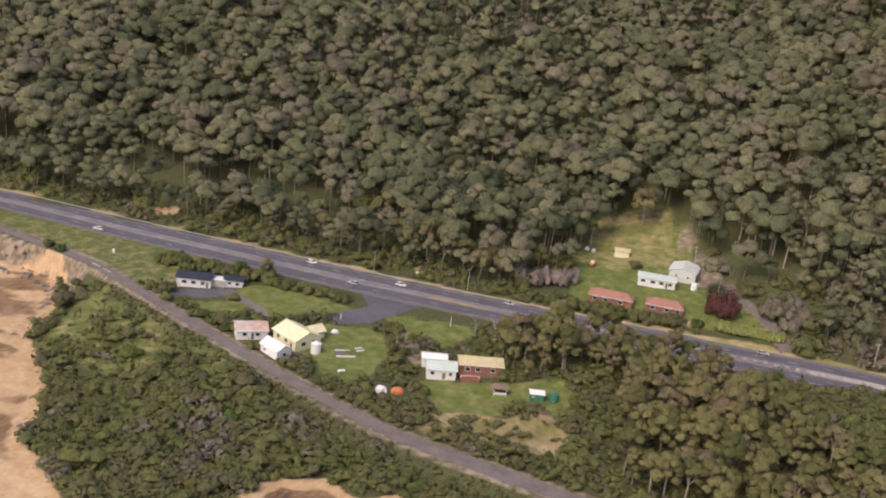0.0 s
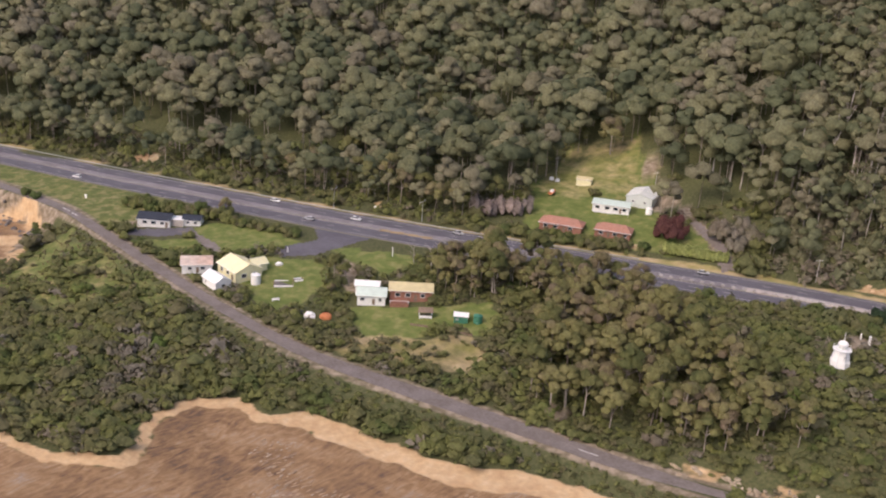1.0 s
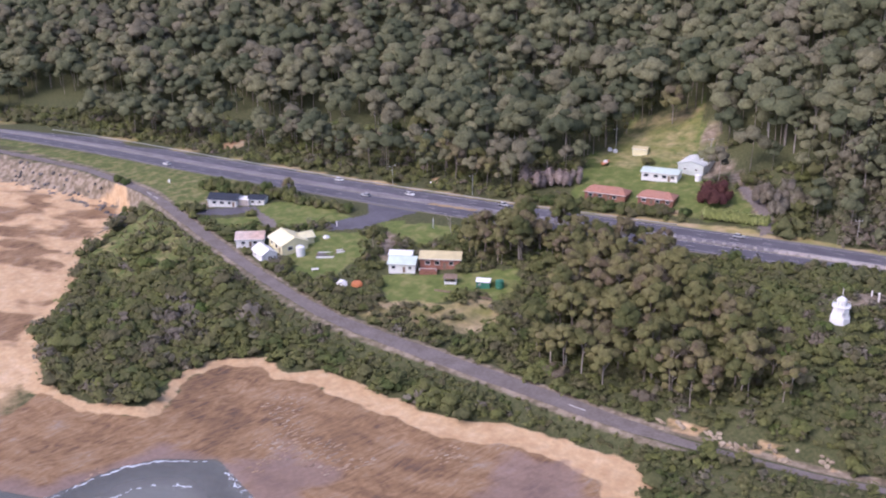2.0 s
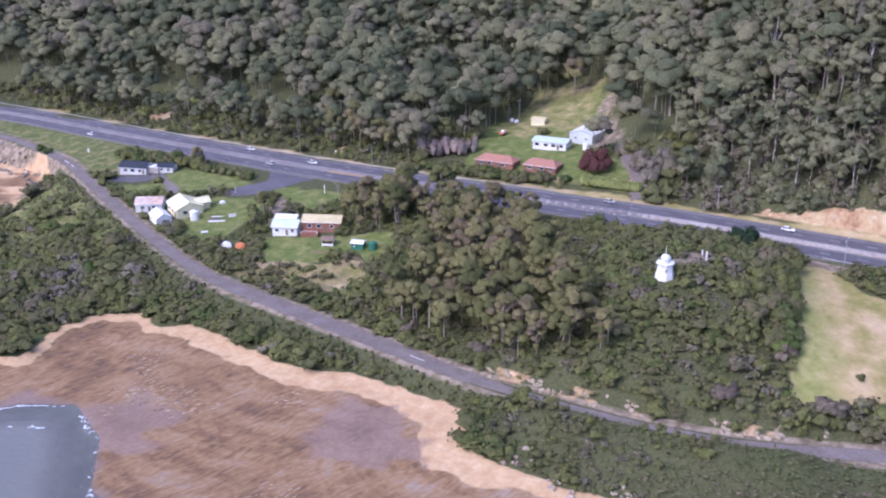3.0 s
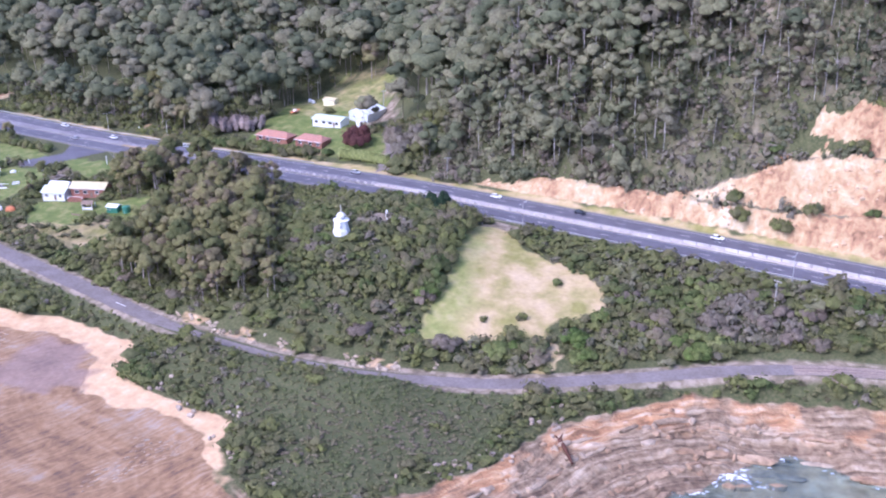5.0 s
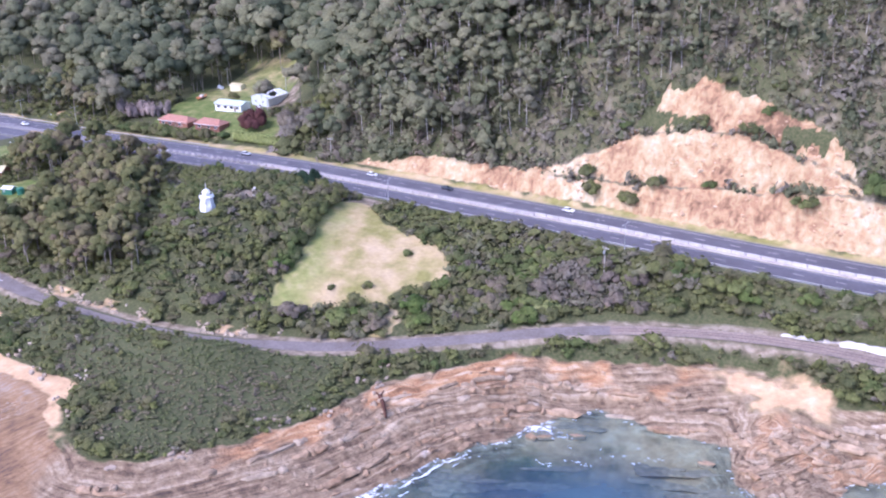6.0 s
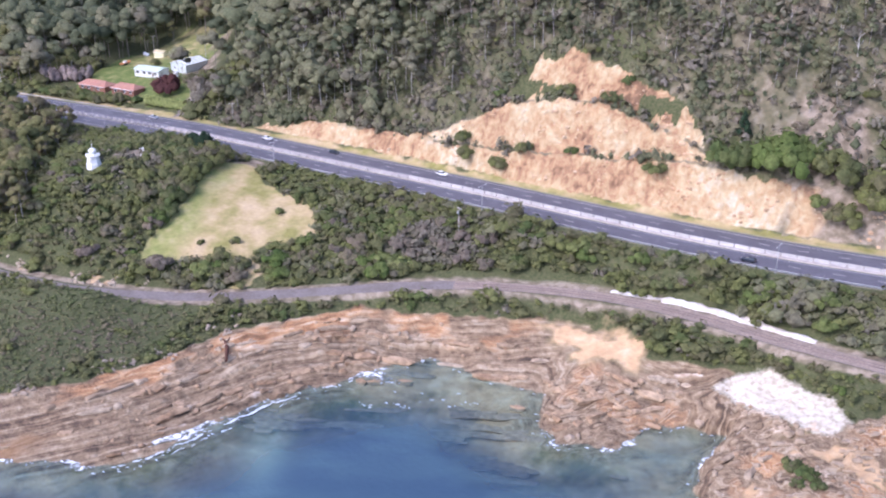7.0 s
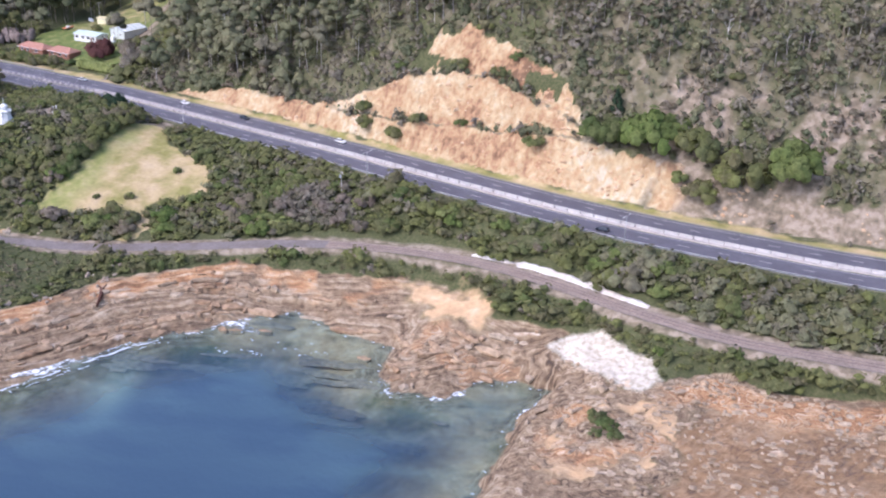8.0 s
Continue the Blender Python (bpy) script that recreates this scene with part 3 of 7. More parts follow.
M = dict(
    ground=layered_ground("ground"), water=sea_water("sea_water"),
    asphalt=material("asphalt", (0.13, 0.122, 0.138), 0.85, var=0.1, scale=1.2, hue=(0.105, 0.098, 0.112)),
    gravel=material("gravel_road", (0.215, 0.185, 0.17), 0.95, var=0.13, scale=1.6, hue=(0.17, 0.142, 0.125)),
    shoulder=material("shoulder_gravel", (0.30, 0.26, 0.20), 0.95, var=0.2, scale=1.5, hue=(0.24, 0.24, 0.13)),
    paint=material("road_paint", (0.62, 0.60, 0.56), 0.7, var=0.1, scale=3.0),
    concrete=material("concrete", (0.46, 0.42, 0.38), 0.85, var=0.15, scale=1.0, hue=(0.42, 0.36, 0.32)),
    greystrip=material("worn_concrete", (0.27, 0.25, 0.25), 0.85, var=0.15, scale=1.0, hue=(0.20, 0.18, 0.18)),
    white=material("white_paint", (0.84, 0.83, 0.80), 0.6, var=0.05, scale=1.5),
    cream=material("cream_sheet", (0.84, 0.78, 0.50), 0.5, var=0.06, scale=0.8),
    pale=material("pale_sheet", (0.62, 0.66, 0.62), 0.45, var=0.08, scale=0.8),
    tile=material("terracotta_tile", (0.42, 0.20, 0.14), 0.8, var=0.15, scale=2.0, hue=(0.36, 0.19, 0.14)),
    brick=material("brick_wall", (0.36, 0.17, 0.12), 0.85, var=0.18, scale=4.0),
    slate=material("dark_roof", (0.035, 0.042, 0.058), 0.6, var=0.12, scale=1.5),
    timber=material("weathered_timber", (0.26, 0.19, 0.14), 0.85, var=0.2, scale=3.0),
    galv=material("galvanised_steel", (0.55, 0.56, 0.57), 0.45, 0.6, var=0.08, scale=2.0),
    glass=material("window_glass", (0.03, 0.04, 0.05), 0.08, var=0.05, scale=1.0, spec=0.6),
    tyre=material("rubber", (0.02, 0.02, 0.02), 0.8),
    black=material("dark_plastic", (0.025, 0.025, 0.028), 0.5),
    green=material("green_sheet", (0.05, 0.20, 0.13), 0.6, var=0.1),
    orange=material("orange_paint", (0.62, 0.22, 0.09), 0.6, var=0.1),
    bark=material("eucalypt_bark", (0.34, 0.30, 0.26), 0.85, var=0.25, scale=0.6, hue=(0.13, 0.105, 0.085)),
    pale_bark=material("pale_bark", (0.52, 0.49, 0.45), 0.85, var=0.2, scale=0.6, hue=(0.30, 0.26, 0.23)),
    dead=material("dead_wood", (0.26, 0.19, 0.17), 0.9, var=0.2, scale=2.0),
    stone=material("sandstone", (0.38, 0.275, 0.175), 0.9, var=0.3, scale=0.9, bump=0.15, hue=(0.26, 0.165, 0.095)),
    palestone=material("pale_grey_rock", (0.41, 0.34, 0.26), 0.9, var=0.25, scale=0.9, bump=0.12, hue=(0.29, 0.225, 0.165)),
    rubble=material("grey_rubble", (0.20, 0.18, 0.17), 0.9, var=0.3, scale=0.8, bump=0.1),
    chalk=material("white_rubble", (0.56, 0.52, 0.48), 0.9, var=0.18, scale=1.2, bump=0.1, hue=(0.60, 0.54, 0.48)),
    white_earth=material("white_earth", (0.66, 0.63, 0.59), 0.9, var=0.18, scale=0.8, bump=0.1, hue=(0.50, 0.44, 0.38)),
    ballast=material("brown_ballast", (0.31, 0.24, 0.19), 0.95, var=0.18, scale=2.0, hue=(0.25, 0.195, 0.155)),
    rail_steel=material("rail_steel", (0.24, 0.185, 0.16), 0.65, 0.2),
    cutstone=material("cut_stone", (0.45, 0.27, 0.15), 0.9, var=0.25, scale=0.5, hue=(0.53, 0.40, 0.26)),
    foam=material("sea_foam", (0.66, 0.69, 0.71), 0.6, var=0.06, scale=2.0),
    olive=foliage("olive_eucalypt_leaves", (0.10, 0.112, 0.042), (0.13, 0.138, 0.052), (0.165, 0.162, 0.064), (0.20, 0.192, 0.078), (0.225, 0.205, 0.09), (0.185, 0.145, 0.095)),
    # eucalypt grey green, with distance haze put into the colours as extra blue
    leaf=foliage("eucalypt_leaves", (0.09, 0.107, 0.06), (0.122, 0.136, 0.073), (0.152, 0.162, 0.087), (0.18, 0.184, 0.1), (0.215, 0.21, 0.116), (0.186, 0.168, 0.115)),
    bushleaf=foliage("scrub_leaves", (0.066, 0.098, 0.034), (0.09, 0.122, 0.04), (0.116, 0.14, 0.047), (0.134, 0.138, 0.062), (0.17, 0.182, 0.06), (0.15, 0.136, 0.074)),
    heath=foliage("heath_leaves", (0.118, 0.145, 0.056), (0.15, 0.165, 0.068), (0.185, 0.165, 0.094), (0.225, 0.182, 0.135)),
    rust=material("faded_rust_roof", (0.55, 0.40, 0.32), 0.6, var=0.15, scale=0.8, hue=(0.62, 0.56, 0.50)),
    mint=material("pale_green_roof", (0.58, 0.68, 0.60), 0.5, var=0.06, scale=0.8),
    straw=material("straw_roof", (0.60, 0.52, 0.30), 0.5, var=0.08, scale=0.8),
    silver=material("silver_paint", (0.60, 0.61, 0.62), 0.3, 0.4, var=0.03),
    palewood=material("pale_timber", (0.45, 0.42, 0.38), 0.85, var=0.15, scale=2.0),
    barrier=material("barrier_concrete", (0.48, 0.45, 0.42), 0.85, var=0.12, scale=1.0),
    ochrepave=material("ochre_paving", (0.42, 0.30, 0.16), 0.9, var=0.12, scale=1.0),
    reef=material("wet_reef_rock", (0.27, 0.19, 0.13), 0.6, var=0.25, scale=0.8, bump=0.1, hue=(0.36, 0.25, 0.155)),
    ridge=material("pale_ridge_sandstone", (0.38, 0.30, 0.21), 0.9, var=0.28, scale=0.9, bump=0.15, hue=(0.27, 0.195, 0.125)),
    creamrock=material("cream_bank_rock", (0.47, 0.40, 0.30), 0.9, var=0.25, scale=1.0, bump=0.15, hue=(0.33, 0.26, 0.18)),
    driftwood=material("dark_driftwood", (0.13, 0.055, 0.035), 0.85, var=0.2, scale=1.0),
    bright=foliage("bright_leaves", (0.085, 0.13, 0.034), (0.115, 0.16, 0.042), (0.145, 0.18, 0.055), (0.175, 0.195, 0.07)),
    pine=foliage("pine_needles", (0.018, 0.04, 0.022), (0.035, 0.06, 0.03), (0.04, 0.07, 0.035)),
    plum=foliage("plum_leaves", (0.10, 0.042, 0.04), (0.14, 0.062, 0.052), (0.125, 0.075, 0.06)),
    twig=foliage("bare_twigs", (0.18, 0.15, 0.108), (0.215, 0.182, 0.135), (0.18, 0.168, 0.108), (0.245, 0.215, 0.168)),
    hedge=foliage("hedge_leaves", (0.25, 0.285, 0.09), (0.31, 0.34, 0.12), (0.35, 0.36, 0.15)),
    pink=foliage("pinkish_twigs", (0.29, 0.23, 0.20), (0.36, 0.29, 0.255), (0.32, 0.27, 0.235)),
    violet=foliage("violet_brown_twigs", (0.16, 0.128, 0.098), (0.20, 0.165, 0.13), (0.18, 0.155, 0.11)),
)


# ---- builders ----
def mesh_of(name, verts, faces, mat, tint=None, smooth=False):
    """A mesh from arrays of corners and of triangles or quads."""
    me = bpy.data.meshes.new(name)
    verts, faces = np.asarray(verts, np.float32) * K, np.asarray(faces, np.int32)
    n, k = faces.shape
    me.vertices.add(len(verts))
    me.vertices.foreach_set("co", verts.ravel())
    me.loops.add(n * k)
    me.loops.foreach_set("vertex_index", faces.ravel())
    me.polygons.add(n)
    me.polygons.foreach_set("loop_start", np.arange(0, n * k, k, dtype=np.int32))
    me.polygons.foreach_set("use_smooth", np.full(n, smooth))
    me.update(calc_edges=True)
    me.materials.append(mat)
    for key, v in (tint or {}).items():
        a = me.attributes.new(key, "FLOAT", "POINT")
        a.data.foreach_set("value", np.asarray(v, np.float32))
    return me


def leaf_quads(centres, radii, per, size, seed, up=0.35):
    """Small leaf sprays over the surfaces of many ellipsoid clumps: corners and quads. centres, radii: (n, 3)."""
    r = np.random.RandomState(seed)
    n = len(centres)
    v = r.normal(size=(n, per, 3))
    v /= np.linalg.norm(v, axis=2, keepdims=True)
    v[..., 2] = np.where(v[..., 2] < -0.35, -v[..., 2], v[..., 2])
    far = r.uniform(0.85, 1.12, (n, per, 1))
    c = centres[:, None] + v * far * radii[:, None]
    nor = v + r.normal(size=v.shape) * 0.36 + np.array([0, 0, up])
    nor /= np.linalg.norm(nor, axis=2, keepdims=True)
    a = np.cross(nor, r.normal(size=v.shape))
    a /= np.linalg.norm(a, axis=2, keepdims=True)
    b = np.cross(nor, a)
    s = size * radii.mean(1)[:, None, None] * r.uniform(0.6, 1.35, (n, per, 1))
    e = r.uniform(0.35, 0.7, (n, per, 1))
    q = np.stack([c - a * s - b * s * e * 0.7, c + a * s * 0.8 - b * s * e, c + a * s + b * s * e * 0.8, c - a * s * 0.7 + b * s * e], 2)
    verts = q.reshape(-1, 3)
    faces = np.arange(len(verts)).reshape(-1, 4)
    return verts, faces


PHI = (1 + math.sqrt(5)) / 2
ICO = np.array([(-1, PHI, 0), (1, PHI, 0), (-1, -PHI, 0), (1, -PHI, 0), (0, -1, PHI), (0, 1, PHI), (0, -1, -PHI), (0, 1, -PHI), (PHI, 0, -1), (PHI, 0, 1), (-PHI, 0, -1), (-PHI, 0, 1)]) / math.hypot(1, PHI)
ICO_F = np.array([(0, 11, 5), (0, 5, 1), (0, 1, 7), (0, 7, 10), (0, 10, 11), (1, 5, 9), (5, 11, 4), (11, 10, 2), (10, 7, 6), (7, 1, 8),
                  (3, 9, 4), (3, 4, 2), (3, 2, 6), (3, 6, 8), (3, 8, 9), (4, 9, 5), (2, 4, 11), (6, 2, 10), (8, 6, 7), (9, 8, 1)])


OCT = np.array([(1, 0, 0), (-1, 0, 0), (0, 1, 0), (0, -1, 0), (0, 0, 1), (0, 0, -1)], float)
OCT_F = np.array([(0, 2, 4), (2, 1, 4), (1, 3, 4), (3, 0, 4), (2, 0, 5), (1, 2, 5), (3, 1, 5), (0, 3, 5)])


def greenery(name, clumps, radii, tint, per, size, seed, mat, body=0.9, core=(ICO, ICO_F), hub=None):
    """One mesh of leaf clumps, each a rough leafy body with loose sprays over it; tint: one value a clump; hub: the middle and half width of the crown that each clump belongs to."""
    v1, f1 = leaf_quads(clumps, radii, per, size, seed)
    r = np.random.RandomState(seed + 1)
    n, (hull, hull_f) = len(clumps), core
    k = len(hull)
    ang = r.uniform(0, 6.283, (n, 1))
    ca, sa = np.cos(ang), np.sin(ang)
    unit = np.stack([hull[None, :, 0] * ca - hull[None, :, 1] * sa, hull[None, :, 0] * sa + hull[None, :, 1] * ca, np.repeat(hull[None, :, 2], n, 0)], 2)
    v2 = (clumps[:, None] + unit * radii[:, None] * body * r.uniform(0.75, 1.12, (n, k, 1))).reshape(-1, 3)
    f2 = (np.arange(n)[:, None, None] * k + hull_f[None]).reshape(-1, 3)
    me = bpy.data.meshes.new(name)
    own = np.r_[np.repeat(np.arange(n), per * 4), np.repeat(np.arange(n), k)]
    verts = np.concatenate([v1, v2])
    nor = (verts - clumps[own]) / radii[own] + np.array([0, 0, 0.95])
    if hub is not None:
        nor = 0.75 * nor + 0.8 * (verts - hub[own, :3]) / hub[own, 3:]
    nor /= np.linalg.norm(nor, axis=1, keepdims=True) + 1e-9
    verts = (verts * K).astype(np.float32)
    loops = np.concatenate([f1.ravel(), f2.ravel() + len(v1)]).astype(np.int32)
    starts = np.concatenate([np.arange(len(f1)) * 4, len(f1) * 4 + np.arange(len(f2)) * 3]).astype(np.int32)
    me.vertices.add(len(verts))
    me.vertices.foreach_set("co", verts.ravel())
    me.loops.add(len(loops))
    me.loops.foreach_set("vertex_index", loops)
    me.polygons.add(len(starts))
    me.polygons.foreach_set("loop_start", starts)
    me.polygons.foreach_set("use_smooth", np.ones(len(starts), bool))
    me.update(calc_edges=True)
    me.materials.append(mat)
    a = me.attributes.new("tint", "FLOAT", "POINT")
    a.data.foreach_set("value", np.asarray(tint)[own].astype(np.float32))
    me.normals_split_custom_set_from_vertices(nor.tolist())
    return me


def tubes(starts, ends, r0, r1, sides=5):
    """Tapered limbs between pairs of points: corners and quads."""
    starts, ends = np.asarray(starts, float), np.asarray(ends, float)
    d = ends - starts
    d /= np.linalg.norm(d, axis=1, keepdims=True)
    a = np.cross(d, np.where(np.abs(d[:, 2:3]) > 0.9, [[1.0, 0, 0]], [[0, 0, 1.0]]))
    a /= np.linalg.norm(a, axis=1, keepdims=True)
    b = np.cross(d, a)
    ang = np.linspace(0, 2 * math.pi, sides, endpoint=False)
    ring = np.cos(ang)[None, :, None] * a[:, None] + np.sin(ang)[None, :, None] * b[:, None]
    lo = starts[:, None] + ring * np.asarray(r0)[:, None, None]
    hi = ends[:, None] + ring * np.asarray(r1)[:, None, None]
    verts = np.concatenate([lo, hi], 1).reshape(-1, 3)
    k = np.arange(sides)
    f = np.stack([k, (k + 1) % sides, (k + 1) % sides + sides, k + sides], 1)
    faces = (np.arange(len(starts))[:, None, None] * 2 * sides + f[None]).reshape(-1, 4)
    return verts, faces


def part(name, bm, mat, parent, label=""):
    """One mesh object under a thing or a part."""
    me = bpy.data.meshes.new(name)
    bm.transform(Matrix.Scale(K, 4))
    bmesh.ops.recalc_face_normals(bm, faces=bm.faces[:])
    bm.to_mesh(me)
    bm.free()
    me.materials.append(mat)
    ob = new(name, me)
    ob.parent = parent
    return tagged(ob, label)


def box(w, d, h, x=0, y=0, z=0, bevel=0.0, taper=1.0):
    """A box on z, w along x and d along y; taper shrinks its top."""
    bm = bmesh.new()
    bmesh.ops.create_cube(bm, size=1)
    for v in bm.verts:
        k = taper if v.co.z > 0 else 1
        v.co = Vector((v.co.x * w * k + x, v.co.y * d * k + y, (v.co.z + 0.5) * h + z))
    if bevel:
        bmesh.ops.bevel(bm, geom=bm.edges[:], offset=bevel, segments=1, affect="EDGES")
    return bm


def rod(r0, r1, h, x=0, y=0, z=0, sides=10):
    bm = bmesh.new()
    bmesh.ops.create_cone(bm, cap_ends=True, segments=sides, radius1=r0, radius2=r1, depth=h)
    bmesh.ops.translate(bm, vec=(x, y, z + h / 2), verts=bm.verts[:])
    return bm


def spot(x, y, z=None, turn=0.0, size=1.0, tip=0.0, sink=0.0):
    """The pose of a thing that stands at a place of the plan."""
    zz = (ground_z(x, y) if z is None else z) - sink
    return pose(x * K, y * K, zz * K, tip, 0, turn) @ Matrix.Scale(size, 4)


def thing(name, x, y, z=None, turn=0.0):
    ob = new(name)
    ob.empty_display_size = 0.5
    ob.matrix_basis = spot(x, y, z, turn)
    return ob


# ---- ground and sea ----
def grid_axis(lo, hi, step, far_lo, far_hi):
    a = list(np.arange(lo, hi + step / 2, step))
    s, v = step, lo
    while v > far_lo:
        s *= 1.35
        v -= s
        a.insert(0, v)
    s, v = step, hi
    while v < far_hi:
        s *= 1.35
        v += s
        a.append(v)
    return np.array(a)


def in_poly(poly, x, y):
    poly = np.asarray(poly, float)
    inside = np.zeros(np.shape(x), bool)
    for (ax, ay), (bx, by) in zip(poly, np.roll(poly, -1, 0)):
        if ay != by:
            inside ^= ((ay > y) != (by > y)) & (x < (bx - ax) * (y - ay) / (by - ay) + ax)
    return inside


def patch(poly, x, y, soft=1.6):
    """1 inside a closed outline, falling off smoothly over its edge."""
    poly = np.asarray(poly, float)
    best = np.full(np.shape(x), 1e9)
    for (ax, ay), (bx, by) in zip(poly, np.roll(poly, -1, 0)):
        dx, dy = bx - ax, by - ay
        t = np.clip(((x - ax) * dx + (y - ay) * dy) / (dx * dx + dy * dy), 0, 1)
        best = np.minimum(best, (x - ax - t * dx) ** 2 + (y - ay - t * dy) ** 2)
    d = np.sqrt(best) * np.where(in_poly(poly, x, y), 1, -1)
    return smoothstep(-soft, soft, d)


# open grass and bare places
LAWNS = [
    [(-126, 340), (-100, 350), (-75, 355), (-66, 350), (-74, 344), (-96, 334), (-112, 331)],
    [(-114, 352), (-106, 363), (-85, 361), (-64, 353), (-66, 346), (-96, 338)],
    [(-86, 326), (-72, 336), (-62, 338), (-48, 334), (-44, 322), (-46, 306), (-54, 297), (-64, 301), (-70, 308)],
    [(-33, 302), (-21, 288), (-10, 290), (0, 301), (15, 300), (21, 309), (14, 321), (-8, 312), (-33, 307)],
    [(-58, 352), (-40, 350), (-20, 350), (-16, 340), (-28, 330), (-44, 340)],
    [(14, 385), (62, 380), (98, 374), (94, 385), (80, 402), (68, 408), (66, 440), (62, 456), (55, 480), (48, 476), (44, 464), (31, 470), (22, 480), (17, 470), (20, 458), (12, 440), (13, 410)],
]
FIELD = [(158, 250), (160, 268), (156, 288), (153, 302), (154, 314), (167, 317), (175, 307), (193, 298), (209, 289), (210, 278), (200, 271), (196, 265), (203, 255), (200, 247), (196, 248), (198, 255), (192, 260), (178, 255), (167, 251)]
SAND_FAN = [(292, 262), (318, 263), (333, 251), (330, 242), (312, 246), (298, 254)]
CHALK = [(349, 243), (354, 248), (361, 250), (369, 247), (377, 240), (383, 232), (379, 226), (371, 229), (361, 236)]
TRACKS = [
    [(-47, 342), (-38, 338), (-34, 322), (-30, 316), (-36, 314), (-44, 330)],
    [(-144, 350), (-136, 361), (-130, 352), (-138, 346)],
    [(92, 371), (96, 380), (84, 406), (78, 426), (60, 464), (55, 462), (72, 426), (80, 402), (90, 382)],
    [(126, 287), (134, 300), (128, 302), (122, 290)],
    [(157, 314), (170, 316), (174, 322), (160, 326)],
    [(24, 456), (34, 474), (48, 470), (42, 458)],
    [(52, 430), (70, 440), (78, 432), (72, 420), (66, 414)],
]


WEST_HEATH = [(-166, 346), (-126, 320), (-88, 294), (-94, 286), (-120, 285), (-140, 284), (-160, 298), (-172, 326)]
BAND = [(-176, 460), (-156, 478), (-105, 473), (-74, 485), (-68, 476), (-105, 461), (-130, 450), (-172, 452)]


def ground_masks(x, y, g):
    wx, wy = x + wobble(x, y, 9, 41) * 1.8, y + wobble(x, y, 9, 42) * 1.8
    sv = g["scrub"] + wobble(x, y, 10, 48) * 1.3
    lawn, track = np.zeros(x.shape), np.zeros(x.shape)
    for p in LAWNS:
        lawn = np.maximum(lawn, patch(p, wx, wy))
    for p in TRACKS:
        track = np.maximum(track, patch(p, wx, wy))
    field, fan, chalk = patch(FIELD, wx, wy), np.clip(patch(SAND_FAN, wx, wy, 6.0) * (0.8 + 0.4 * wobble(x, y, 7, 30)), 0, 1), patch(CHALK, 0.6 * x + 0.4 * wx, 0.6 * y + 0.4 * wy, 3.0)
    edge = np.abs(g["hwy"])
    verge = smoothstep(12, 13, edge) * (1 - smoothstep(15.5, 19, edge + wobble(x, y, 14, 9) * 1.6))
    dunes = smoothstep(0.2, 0.8, wobble(x, y, 26, 44)) * (g["scrub"] > 0) * (g["road"] < -4) * (x < -60)
    bare = smoothstep(-0.6, 0.3, wobble(x, y, 24, 49)) * smoothstep(335, 362, x) * (g["hill"] > 2) * smoothstep(46, 34, g["over"])
    scree = np.maximum.reduce([0.9 * ((x < -170) & (g["road"] < -3.5) & (g["scrub"] > -8)), 0.8 * bare, 0.95 * g["cut"] * smoothstep(345, 370, x), 0.85 * track, 0.6 * g["ledge"] * (g["hill"] > 0), (0.4 + 0.16 * wobble(x, y, 9, 20)) * smoothstep(150, 230, x) * (g["hill"] > 1) * (g["cut"] < 0.1)])
    grass = (g["road"] > 3.5) & (g["hwy"] < -12) & (x < -132)
    brush = patch([(-12, 292), (14, 300), (24, 288), (14, 276), (-24, 276), (-36, 284), (-24, 290)], wx, wy)
    dry = np.maximum.reduce([field, np.where(g["hwy"] > 0, 0.75, 0.3) * verge, 0.3 * dunes, 0.55 * brush, 0.35 * grass])
    lush = field * smoothstep(176, 158, x + 0.25 * (y - 280) + 4 * wobble(x, y, 12, 50))
    lawn = np.maximum.reduce([lawn, 0.55 * dunes, 0.55 * grass])
    wx, wy = wx + 6 * wobble(x, y, 18, 39), wy + 6 * wobble(x, y, 18, 40)
    wet = np.maximum(patch([(42, 226), (62, 221), (74, 208), (70, 196), (44, 200), (36, 214)], wx, wy, 4), patch([(-30, 205), (-10, 212), (8, 206), (4, 186), (-12, 178)], wx, wy, 4))
    wide = np.interp(x, [-70, -40, -20, 10, 60, 80, 100, 140], [5, 6, 10, 10, 12, 14, 8, 5])
    sand = smoothstep(1.2, -1.6, sv) * smoothstep(-wide - 4, -wide + 1, sv + 3.2 * wobble(x, y, 8, 22)) * (1 - smoothstep(125, 155, x + 10 * wobble(x, y, 14, 53)))
    west = smoothstep(-80, -130, x) * ((g["scrub"] < -7) | ((g["scrub"] < 0) & (x > -172)))
    sand = np.maximum.reduce([sand, 0.85 * west, fan])
    sand = np.maximum(sand, 0.62 * smoothstep(3.2, 1.6, np.abs(g["road"] - 6.5)) * (x > 78) * (x < 160) * smoothstep(-0.2, 0.3, wobble(x, y, 8, 46)))
    scree = np.maximum(scree, 0.75 * smoothstep(2.2, 0.9, np.abs(np.abs(g["road"]) - 4.2)))
    flat = smoothstep(-wide * 0.8 + 1.5, -wide * 0.8 - 2.5, sv) * (1 - smoothstep(200, 222, x)) * np.where(x < -100, 0.35 + 0.35 * smoothstep(-0.2, 0.5, wobble(x * 0.6, y * 1.4, 26, 21)), 0.95) * (1 - fan)
    inner = smoothstep(383, 397, x + 3 * wobble(x, y, 8, 43)) * smoothstep(-11, -16, sv)
    flat = np.maximum(flat, 0.7 * inner)
